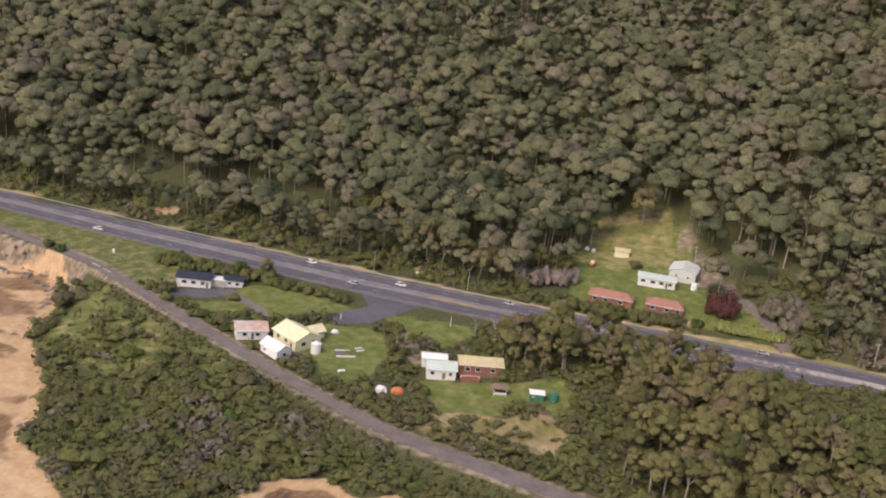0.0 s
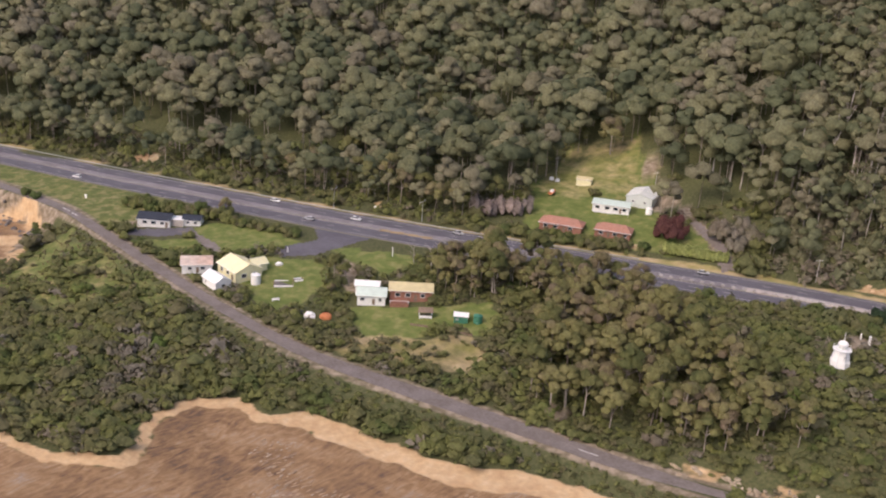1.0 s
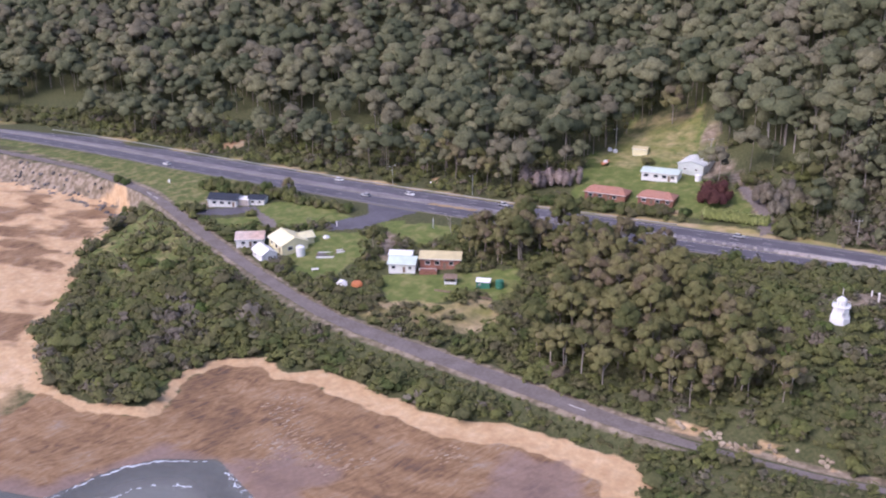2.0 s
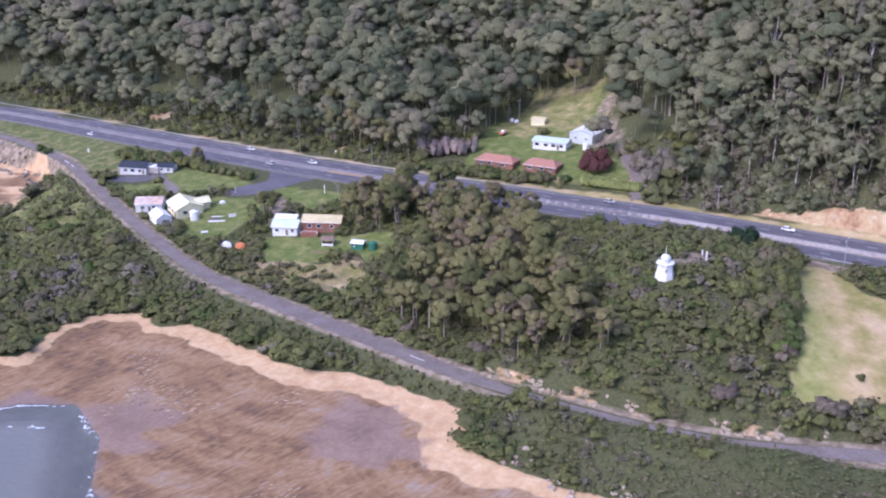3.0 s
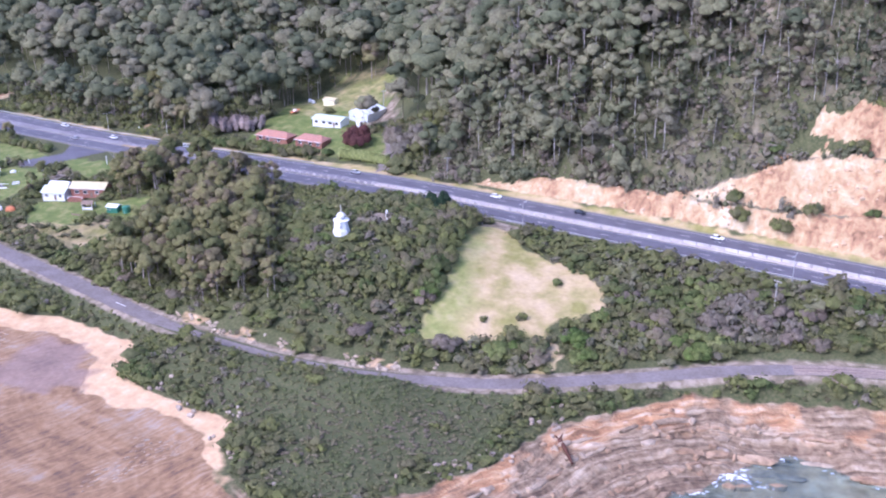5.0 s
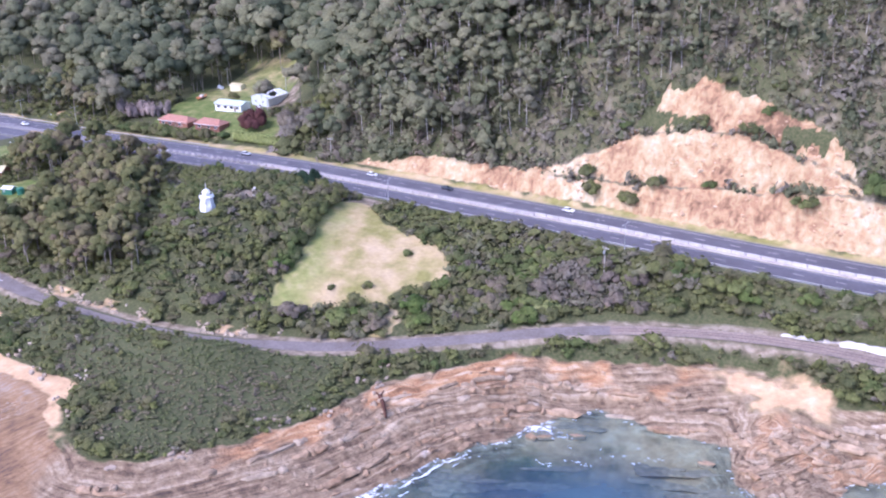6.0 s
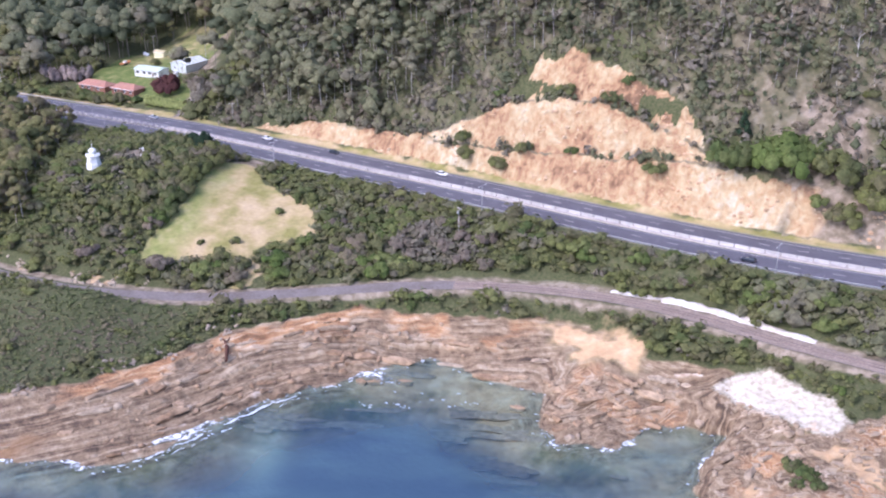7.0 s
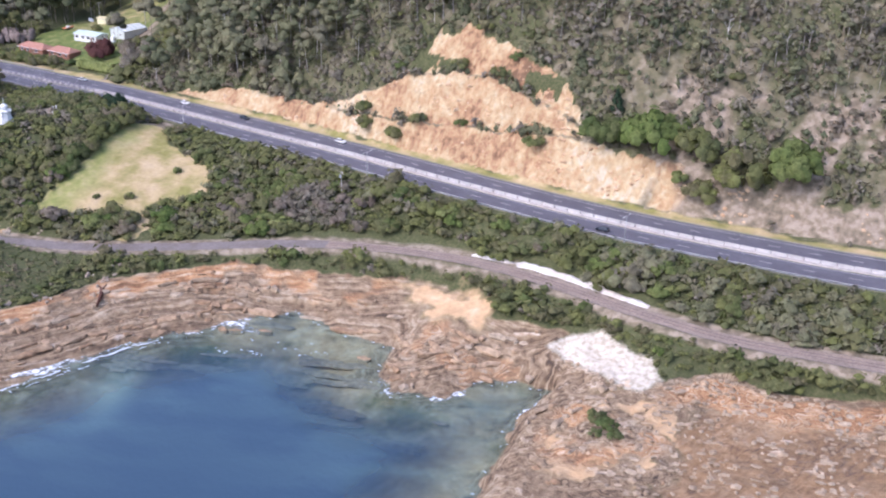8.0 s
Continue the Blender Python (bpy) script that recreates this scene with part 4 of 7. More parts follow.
    rock = smoothstep(1.2, -1.2, sv) * smoothstep(130, 160, x) * (1 - smoothstep(-14, -20, sv) * (1 - smoothstep(180, 206, x))) * (1 - fan) * (1 - 0.6 * inner) * (1 - chalk)
    band = 0.75 * smoothstep(1.0, -1.2, sv) * smoothstep(-13, -7, sv + 3.5 * wobble(x, y, 13, 54)) * smoothstep(176, 192, x) * (1 - smoothstep(285, 305, x))
    arc = smoothstep(-1, -4, sv) * smoothstep(-17, -10, sv + 3 * wobble(x, y, 12, 55)) * smoothstep(376, 390, x)
    ring = np.exp(-(((np.hypot(x - 374, y - 208) - 11) / 6.5) ** 2)) * smoothstep(-0.4, 0.4, wobble(x, y, 10, 56)) * (y > 190) * (x > 352)
    spit = 0.55 * smoothstep(300, 314, x) * (1 - smoothstep(344, 356, x)) * smoothstep(-9, -14, sv) * smoothstep(-0.3, 0.4, wobble(x, y, 12, 31))
    ochre = np.maximum.reduce([band * smoothstep(-0.9, 0.1, wobble(x, y, 16, 57)), 0.85 * arc, 0.85 * ring, spit])
    cream = 0.8 * np.exp(-(((np.hypot(x - 376, y - 206) - 15) / 8) ** 2)) * smoothstep(-0.15, 0.35, wobble(x, y, 9, 18)) * (x > 350) * (sv < -2)
    sand, rock, ochre = np.maximum(sand, cream), rock * (1 - 0.75 * cream), ochre * (1 - 0.5 * cream)
    under = g["shore"] < 0
    sand = np.where(under, 0.62 + 0.3 * wobble(x, y, 24, 47), sand)
    dry = np.maximum(dry, 0.46 * patch([(12, 428), (30, 425), (60, 432), (64, 456), (55, 482), (20, 484)], wx, wy, 4.0))
    moor = patch(WEST_HEATH, wx, wy, 5.0)
    lawn = np.maximum(lawn, 0.62 * moor)
    dry = np.maximum(dry, (0.3 + 0.2 * wobble(x, y, 8, 28)) * moor)
    return dict(lawn=lawn, dry=dry, lush=lush, scree=scree, wet=np.where(under, smoothstep(150, 80, x), np.maximum(0.62 * wet, 0.7 * smoothstep(9, 1, g["shore"] + 4 * wobble(x, y, 14, 33)) * smoothstep(135, 95, x) * (x > -100))), sand=sand, flat=np.where(under, 0.45, flat), rock=np.where(under, 0.6 * smoothstep(-10, -1, g["shore"] + 4 * wobble(x, y, 10, 37)) * (x > 190), rock),
                ochre=np.where(under, 0, ochre), chalk=np.where(under, 0, chalk), cut=g["cut"] * (1 - smoothstep(352, 376, x + 6 * wobble(x, y, 10, 36))), crest=np.where(under, 0, 0.75 * g["crest"]), layers=g["layers"])


gx = np.unique(np.r_[grid_axis(-230, 470, 2.0, -3500, 3500).round(3), np.arange(168, 402, 0.8).round(3)])
gy = np.unique(np.r_[grid_axis(150, 400, 2.0, -3500, 4500).round(3), np.arange(166, 262, 0.8).round(3), np.arange(292, 372, 0.8).round(3)])
GX, GY = np.meshgrid(gx, gy)
G = land(GX.ravel(), GY.ravel())
verts = np.stack([GX.ravel(), GY.ravel(), G["z"]], 1)
i = np.arange((len(gy) - 1) * len(gx)).reshape(len(gy) - 1, len(gx))[:, :-1].ravel()
faces = np.stack([i, i + 1, i + 1 + len(gx), i + len(gx)], 1)
ground = new("ground", mesh_of("ground", verts, faces, M["ground"], ground_masks(GX.ravel(), GY.ravel(), G), smooth=True))
tagged(ground, "coastal ground of sand, rock, soil and grass rising to a hill", "ground", kind="structure")

wx, wy = grid_axis(-120, 440, 2.0, -3500, 3500), grid_axis(120, 260, 2.0, -3500, 700)
WX, WY = np.meshgrid(wx, wy)
wd = -land(WX.ravel(), WY.ravel())["shore"]
i = np.arange((len(wy) - 1) * len(wx)).reshape(len(wy) - 1, len(wx))[:, :-1].ravel()
faces = np.stack([i, i + 1, i + 1 + len(wx), i + len(wx)], 1)
reef = np.exp(-(((WX - 285) / 32) ** 2 + ((WY - 221 - 0.1 * (WX - 285)) / 13) ** 2)).ravel()
deep = np.clip(0.03 + wd * 0.03 + 0.2 * np.exp(-np.maximum(wd, 0) / 18) * wobble(WX, WY, 20, 51).ravel() - 0.4 * reef, 0.03, 0.95)
cloudy = smoothstep(130, 30, WX.ravel())
deep = deep + cloudy * (np.clip(0.12 + wd * 0.06 + 0.1 * wobble(WX, WY, 12, 34).ravel(), 0.06, 0.9) - deep)
teal = np.exp(-(((WX - 245 + 0.4 * (WY - 188)) / 6) ** 2 + ((WY - 186) / 15) ** 2)).ravel()
lines = smoothstep(0.15, 0.6, wobble(WX.ravel() * 0.3, WY.ravel() * 1.5 - WX.ravel() * 0.45, 9, 38)) * np.exp(-np.maximum(wd, 0) / 14) * smoothstep(240, 270, WX.ravel())
froth = np.exp(-np.maximum(wd - 0.5, 0) / 2.6) * (0.42 + 0.3 * wobble(WX, WY, 22, 59).ravel()) + 0.42 * np.exp(-(((WX - 262) / 14) ** 2 + ((WY - 226) / 5) ** 2)).ravel() + 0.36 * np.exp(-(((WX - 292) / 12) ** 2 + ((WY - 224) / 4) ** 2)).ravel()
froth = np.clip(np.where(WX.ravel() < 195, froth * 0.75 + 0.3 * np.exp(-(((WX + 30) / 16) ** 2 + ((WY - 184) / 6) ** 2)).ravel(), froth), 0, 0.6)
# the western water gets a painted grey in place of reflected cloud
water = new("water", mesh_of("water", np.stack([WX.ravel(), WY.ravel(), np.full(wd.shape, 0.02)], 1), faces, M["water"], {"deep": deep, "sky_grey": smoothstep(150, 20, WX.ravel()) * np.exp(-np.maximum(wd, 0) / 120), "froth": froth, "silt": np.clip(smoothstep(220, -40, WX.ravel()) * np.exp(-np.maximum(wd, 0) / 90) + 1.1 * np.exp(-np.maximum(wd, 0) / 17) * smoothstep(-0.3, 0.5, wobble(WX.ravel() * 0.5, WY.ravel() * 1.6 - WX.ravel() * 0.35, 14, 52)) + 1.1 * teal + 0.7 * lines, 0, 1)}, smooth=True))
tagged(water, "blue green sea water, clear over the shallow reef", "water", kind="structure")


# ---- roads ----
def along(line, step=4.0, lo=None, hi=None):
    """Points and left normals along a line, from x = lo to hi."""
    keep = line if lo is None else line[(line[:, 0] >= lo) & (line[:, 0] <= hi)]
    seg = np.r_[0, np.cumsum(np.hypot(*np.diff(keep[:, :2], axis=0).T))]
    s = np.arange(0, seg[-1], step)
    pts = np.stack([np.interp(s, seg, keep[:, c]) for c in range(3)], 1)
    t = np.gradient(pts[:, :2], axis=0)
    t /= np.linalg.norm(t, axis=1, keepdims=True)
    return pts, np.stack([-t[:, 1], t[:, 0]], 1), s


def strip(name, line, off0, off1, lift, mat, lo, hi, thick=0.0, step=4.0, rough=0.0, narrow=None):
    """A band of road between two offsets from a line; thick gives it sides."""
    pts, nrm, s = along(line, step, lo, hi)
    n = len(pts)
    rows = []
    worn = wobble(pts[:, 0], pts[:, 1], 7, 58)[:, None] * rough * np.sign(off1 + off0 + 1e-6)
    slim = np.interp(pts[:, 0], *narrow)[:, None] if narrow else 1.0
    for o, dz in ((off0, lift - thick), (off0, lift), (off1, lift), (off1, lift - thick)) if thick else ((off0, lift), (off1, lift)):
        rows.append(np.c_[pts[:, :2] + nrm * (o * slim + worn * (1 if o == off1 else -0.8)), pts[:, 2] + dz])
    k = len(rows)
    verts = np.concatenate(rows)
    i = np.arange(n - 1)
    faces = np.concatenate([np.stack([j * n + i, (j + 1) * n + i, (j + 1) * n + i + 1, j * n + i + 1][::-1], 1) for j in range(k - 1)])
    return new(name, mesh_of(name, verts, faces, mat))


def dashes(name, line, off, width, length, gap, lift, mat, lo, hi):
    pts, nrm, s = along(line, 1.0, lo, hi)
    seg = np.arange(0, s[-1] - length, length + gap)
    out = []
    for a in seg:
        for b in (a, a + length):
            p = np.array([np.interp(b, s, pts[:, c]) for c in range(3)])
            q = np.array([np.interp(b, s, nrm[:, c]) for c in range(2)])
            out += [np.r_[p[:2] + q * (off - width / 2), p[2] + lift], np.r_[p[:2] + q * (off + width / 2), p[2] + lift]]
    f = np.arange(len(seg))[:, None] * 4 + np.array([[0, 2, 3, 1]])
    return new(name, mesh_of(name, np.array(out), f, mat))


LO, HI = -850, 1100
tagged(strip("road_shoulder", HWY_S, -12.9, 13.4, 0.05, M["shoulder"], LO, HI), "pale gravel shoulder beside the highway", "road", kind="structure")
tagged(strip("road", HWY_S, -12.2, -2.2, 0.10, M["asphalt"], LO, HI), "grey asphalt carriageway of the highway", "road", kind="structure")
tagged(strip("road", HWY_S, 2.2, 12.2, 0.10, M["asphalt"], LO, HI), "grey asphalt carriageway of the highway", "road", kind="structure")
tagged(strip("median", HWY_S, -1.7, 1.7, 0.32, M["greystrip"], LO, 100, 0.3), "worn grey concrete median between the carriageways", "median", kind="structure")
tagged(strip("median", HWY_S, -1.7, 1.7, 0.32, M["concrete"], 100, HI, 0.3), "pale concrete median between the carriageways", "median", kind="structure")
for off in (-10.6, -2.9, 2.9, 10.6):
    tagged(strip("road_marking", HWY_S, off - 0.1, off + 0.1, 0.112, M["paint"], LO, HI), "white edge line on the highway", "road marking", kind="structure")
for off in (-6.7, 6.7):
    tagged(dashes("road_marking", HWY_S, off, 0.22, 3.4, 8.6, 0.113, M["paint"], -450, 520), "broken white lane line on the highway", "road marking", kind="structure")
tagged(strip("coast_road", COAST_S, -3.6, 3.6, 0.10, M["gravel"], -420, 900, step=2.0, rough=0.32, narrow=([-130, -60, 10, 62, 90, 155, 175, 260], [0.68, 0.72, 1.0, 0.92, 0.52, 0.52, 0.8, 0.85])), "worn grey sealed road along the coast", "road", kind="structure")
tagged(strip("track_bed", COAST_S, -2.9, 2.9, 0.16, M["ballast"], 266, 900, step=2.0, rough=0.25), "brown ballast bed of the coast railway", "track bed", kind="structure")
for off in (-0.75, 0.75):
    tagged(strip("rail", COAST_S, off - 0.09, off + 0.09, 0.34, M["rail_steel"], 266, 900, 0.17), "rusty steel rail on brown ballast", "rail", kind="structure")


# ---- the built things ----
def slab(points, thick):
    """A flat plate from a ring of corners, thick downwards."""
    bm = bmesh.new()
    top = [bm.verts.new(p) for p in points]
    low = [bm.verts.new((p[0], p[1], p[2] - thick)) for p in points]
    bm.faces.new(top)
    bm.faces.new(low[::-1])
    n = len(points)
    for a in range(n):
        bm.faces.new((top[a], low[a], low[(a + 1) % n], top[(a + 1) % n]))
    return bm


def walls_gable(w, d, h, rise, t=0.0):
    """Walls with a gable at both ends of the long side along x."""
    bm = bmesh.new()
    x, y = w / 2, d / 2
    a = [bm.verts.new(p) for p in ((-x, -y, -0.6), (x, -y, -0.6), (x, y, -0.6), (-x, y, -0.6), (-x, -y, h), (x, -y, h), (x, y, h), (-x, y, h), (-x, 0, h + rise), (x, 0, h + rise))]
    for f in ((0, 1, 5, 4), (2, 3, 7, 6), (1, 2, 6, 9, 5), (3, 0, 4, 8, 7), (4, 5, 9, 8), (6, 7, 8, 9), (3, 2, 1, 0)):
        bm.faces.new([a[k] for k in f])
    return bm


def window(t, x, y, z, w, h, face):
    """A framed window on a wall that faces -y (face 0), +x (1), +y (2) or -x (3)."""
    fr = box(w, 0.12, h, 0, 0, -h / 2)
    pn = box(w - 0.24, 0.06, h - 0.24, 0, -0.06, -h / 2 + 0.12)
    sill = box(w + 0.2, 0.2, 0.08, 0, -0.06, -h / 2 - 0.08)
    for bm in (fr, pn, sill):
        bm.transform(Matrix.Translation((x, y, z)) @ Matrix.Rotation(radians(90 * face), 4, "Z"))
    f = part("window", fr, M["white"], t)
    part("pane", pn, M["glass"], f, "dark window glass")
    part("sill", sill, M["concrete"], f)


def house(name, x, y, turn, w, d, h, rise, wall, roof, label, category="house", over=0.5, hip=0.0, windows=(), door=None, z=None):
    """A gabled or hipped house, its ridge along its own x. windows: (face, along, width, height)."""
    t = thing(name, x, y, z, turn)
    part("wall", walls_gable(w, d, h, rise if not hip else 0.01), wall, t)
    ex, ey = w / 2 + over, d / 2 + over
    drop = rise * over / (d / 2)
    for s in (-1, 1):
        pts = [(-ex, s * ey, h - drop + 0.1), (ex, s * ey, h - drop + 0.1), (ex - hip, 0, h + rise + 0.1), (-ex + hip, 0, h + rise + 0.1)]
        part("roof_panel", slab(pts if s < 0 else pts[::-1], 0.16), roof, t)
    if hip:
        for s in (-1, 1):
            pts = [(s * ex, -s * ey, h - drop + 0.1), (s * ex, s * ey, h - drop + 0.1), (s * (ex - hip), 0, h + rise + 0.1)]
            part("roof_panel", slab(pts, 0.16), roof, t)
    part("ridge_cap", box(2 * (ex - hip), 0.35, 0.12, 0, 0, h + rise + 0.08), roof, t)
    for s in (-1, 1):
        part("gutter", box(2 * ex, 0.14, 0.16, 0, s * (ey + 0.05), h - drop - 0.1), M["white"], t)
    for face, u, ww, hh in windows:
        px, py = {0: (u, -d / 2), 1: (w / 2, u), 2: (u, d / 2), 3: (-w / 2, u)}[face]
        window(t, px, py, h * 0.55, ww, hh, face)
    if door is not None:
        dr = part("door", box(1.0, 0.1, 2.1, door, -d / 2 - 0.04, 0), M["timber"], t, "timber door")
        part("handle", box(0.08, 0.1, 0.2, door + 0.35, -d / 2 - 0.12, 1.0), M["galv"], dr)
    return tagged(t, label, category)


def flat_shelter(name, x, y, turn, w, d, h, roof, label, category, walled=None):
    """A flat roof on posts, with walls where it has them."""
    t = thing(name, x, y, None, turn)
    part("roof", box(w, d, 0.2, 0, 0, h, 0.04), roof, t)
    for sx in (-1, 1):
        for sy in (-1, 1):
            part("post", box(0.16, 0.16, h + 0.5, sx * (w / 2 - 0.25), sy * (d / 2 - 0.25), -0.5), M["white"], t)
    if walled:
        part("wall", box(w - 0.7, d - 0.7, h + 0.4, 0, 0, -0.5), walled, t)
    return tagged(t, label, category)


# the dark-roofed house by the junction
house("house", -127.5, 356.5, 8, 13, 7.5, 3.0, 1.7, M["white"], M["slate"], "white house with a dark blue-grey roof beside the coast road", hip=0,
      windows=((3, 0, 3.2, 1.5), (0, -3.5, 2.0, 1.3), (0, 0, 2.0, 1.3), (0, 3.5, 1.6, 1.3)), door=5.2)
flat_shelter("carport", -119.2, 357.6, 8, 6.5, 5.0, 2.6, M["white"], "flat white carport roof joined to a house", "carport", M["concrete"])
house("outbuilding", -113.5, 360.0, 12, 7, 5.5, 2.5, 1.2, M["white"], M["slate"], "low white outbuilding with a dark grey roof", windows=((0, -1.5, 1.4, 1.0), (0, 1.5, 1.4, 1.0)))
# the white and cream group above the coast road
house("house", -93.5, 320.5, 25, 10.5, 9, 3.2, 1.5, M["white"], M["rust"], "white cottage with a faded rust and pink metal roof", windows=((0, -2.5, 1.6, 1.2), (0, 2, 1.6, 1.2), (3, 0, 1.4, 1.2)), door=0.2)
house("shed", -81.0, 309.5, -37, 9.5, 6, 3.0, 1.7, M["white"], M["white"], "bright white gabled shed beside the coast road", "shed", windows=((1, 0, 1.6, 1.2), (0, -2, 1.2, 0.9)), over=0.3)
house("house", -77.0, 320.5, -38, 13.0, 10.5, 3.6, 2.3, M["cream"], M["cream"], "large cream house with a pale yellow metal roof", windows=((1, -2, 2.0, 1.5), (1, 2, 1.6, 1.5), (0, -3.5, 1.8, 1.3), (0, 1, 1.8, 1.3)), door=4)
house("porch", -72.3, 325.2, 52, 5.5, 4.8, 3.1, 1.4, M["cream"], M["cream"], "cream gabled porch wing with a pale yellow roof", "porch", windows=((1, 0, 1.6, 1.2),))
# the white and brick pair on the lower lawn
house("house", -25.6, 312.2, 12, 9.5, 6.5, 3.4, 1.6, M["white"], M["mint"], "white weatherboard house with a pale green metal roof", windows=((0, -3.0, 1.5, 1.2), (0, 3.0, 1.2, 1.3), (3, 0, 1.3, 1.2)), door=0.8)
house("outbuilding", -29.0, 318.5, 12, 8, 4.5, 3.0, 0.8, M["white"], M["white"], "white lean-to behind a weatherboard house", windows=((3, 0, 1.0, 0.9),))
house("house", -13.5, 318.5, 14, 14.5, 7, 3.8, 1.5, M["brick"], M["straw"], "red brick house with a straw yellow metal roof", windows=((0, -4.5, 1.8, 1.4), (0, -1.0, 1.8, 1.4), (0, 4.0, 1.6, 1.3)), door=1.6)


def deck(x, y, turn, w, d, h):
    t = thing("deck", x, y, None, turn)
    for k in range(int(w / 0.5)):
        part("plank", box(0.44, d, 0.12, -w / 2 + 0.25 + k * 0.5, 0, h), M["brick"], t)
    part("skirt", box(w - 0.2, 0.12, h + 0.6, 0, -d / 2 + 0.15, -0.6), M["brick"], t)
    for s in (-1, 1):
        part("post", box(0.18, 0.18, h + 1.6, s * (w / 2 - 0.2), -d / 2 + 0.2, -0.6), M["white"], t)
    part("rail", box(w, 0.1, 0.12, 0, -d / 2 + 0.2, h + 1.0), M["white"], t)
    return tagged(t, "reddish timber deck in front of a brick house", "deck")


deck(-16.0, 312.4, 14, 6.5, 4.0, 1.0)


def gazebo(x, y, turn):
    t = thing("gazebo", x, y, None, turn)
    for sx in (-1, 1):
        for sy in (-1, 1):
            part("post", box(0.2, 0.2, 2.8, sx * 2.0, sy * 1.5, -0.4), M["white"], t)
    for s in (-1, 1):
        pts = [(-2.6, s * 2.1, 2.3), (2.6, s * 2.1, 2.3), (2.2, 0, 3.4), (-2.2, 0, 3.4)]
        part("roof_panel", slab(pts if s < 0 else pts[::-1], 0.14), M["timber"], t, "brown shingled roof panel")
    part("wall", box(4.0, 0.1, 0.9, 0, -1.5, 0), M["white"], t)
    part("wall", box(0.1, 3.0, 2.2, -2.0, 0, 0), M["timber"], t)
    part("bench", box(3.2, 0.5, 0.45, 0, 1.1, 0), M["timber"], t)
    return tagged(t, "small garden gazebo with a brown roof and white posts", "gazebo")


gazebo(-5.4, 306.6, 14)
house("garden_shed", 6.6, 307.0, 8, 4.6, 3.4, 2.3, 0.5, M["green"], M["white"], "dark green garden shed with a white roof", "shed", over=0.25, windows=((0, -1.2, 0.8, 0.7),))


def tank(name, x, y, r, h, mat, label):
    t = thing(name, x, y)
    part("barrel", rod(r, r, h + 0.4, 0, 0, -0.4, 20), mat, t)
    part("lid", rod(r * 1.03, r * 0.25, h * 0.18, 0, 0, h, 20), mat, t)
    for k in range(3):
        part("hoop", rod(r * 1.02, r * 1.02, 0.08, 0, 0, h * (0.2 + 0.3 * k), 20), mat, t)
    part("outlet", box(0.2, 0.3, 0.2, 0, -r, 0.2), M["galv"], t)
    return tagged(t, label, "tank")


tank("water_tank", 12.2, 307.4, 1.5, 2.4, M["green"], "round dark green water tank on a lawn")
tank("water_tank", -68.6, 314.6, 1.7, 3.4, M["white"], "round white water tank beside a cream house")
tank("water_tank", 63.6, 412.6, 1.4, 2.4, M["white"], "round white water tank behind the brick houses")


def bench(x, y, turn):
    t = thing("garden_bench", x, y, None, turn)
    part("seat", box(2.6, 0.6, 0.1, 0, 0, 0.45), M["white"], t)
    part("backrest", box(2.6, 0.1, 0.5, 0, 0.28, 0.5), M["white"], t)
    for s in (-1, 1):
        part("leg", box(0.12, 0.55, 0.75, s * 1.1, 0, -0.3), M["white"], t)
    return tagged(t, "white timber bench on the lawn", "bench")


bench(-57.0, 303.9, 35)


def frame_bed(x, y, turn, w, d):
    """A planting bed edged with pale sleepers."""
    t = thing("garden_bed", x, y, None, turn)
    for s in (-1, 1):
        part("sleeper", box(w, 0.35, 0.6, 0, s * d / 2, -0.2), M["white"], t)
        part("sleeper", box(0.35, d - 0.3, 0.6, s * w / 2, 0, -0.2), M["timber"], t)
    part("soil", box(w - 0.4, d - 0.4, 0.3, 0, 0, -0.2), M["rubble"], t)
    return tagged(t, "garden bed edged with pale timber sleepers", "garden bed", "garden beds on the lawn")


frame_bed(-59.0, 316.5, 20, 6.5, 5.0)
frame_bed(-55.0, 320.5, 35, 3.0, 2.0)


def lump_thing(name, x, y, r, h, mat, label, category, seed, z=None):
    """A rounded uneven heap or stone."""
    t = thing(name, x, y, z)
    bm = bmesh.new()
    bmesh.ops.create_icosphere(bm, subdivisions=2, radius=1)
    rr = random.Random(seed)
    for v in bm.verts:
        k = 1 + rr.uniform(-0.14, 0.14)
        v.co = Vector((v.co.x * r * k, v.co.y * r * 0.85 * k, max(v.co.z * h * k, -0.4)))
    part("body", bm, mat, t)
    part("foot", rod(r * 0.9, r * 0.8, 0.4, 0, 0, -0.35, 14), mat, t)
    return tagged(t, label, category)


lump_thing("covered_boat", -42.2, 295.8, 2.1, 1.7, M["white"], "white tarpaulin over a heap by the coast road", "tarpaulin", 1)
lump_thing("covered_heap", -37.0, 297.2, 2.2, 1.6, M["orange"], "orange tarpaulin over a heap at the lawn's edge", "tarpaulin", 2)
lump_thing("rubbish_heap", -47.3, 297.6, 2.4, 1.3, M["black"], "dark heap of stored materials beside the lawn", "heap", 3)
lump_thing("garden_stone", -66.3, 331.2, 1.4, 1.1, M["white"], "pale garden stone on the lawn", "stone", 4)


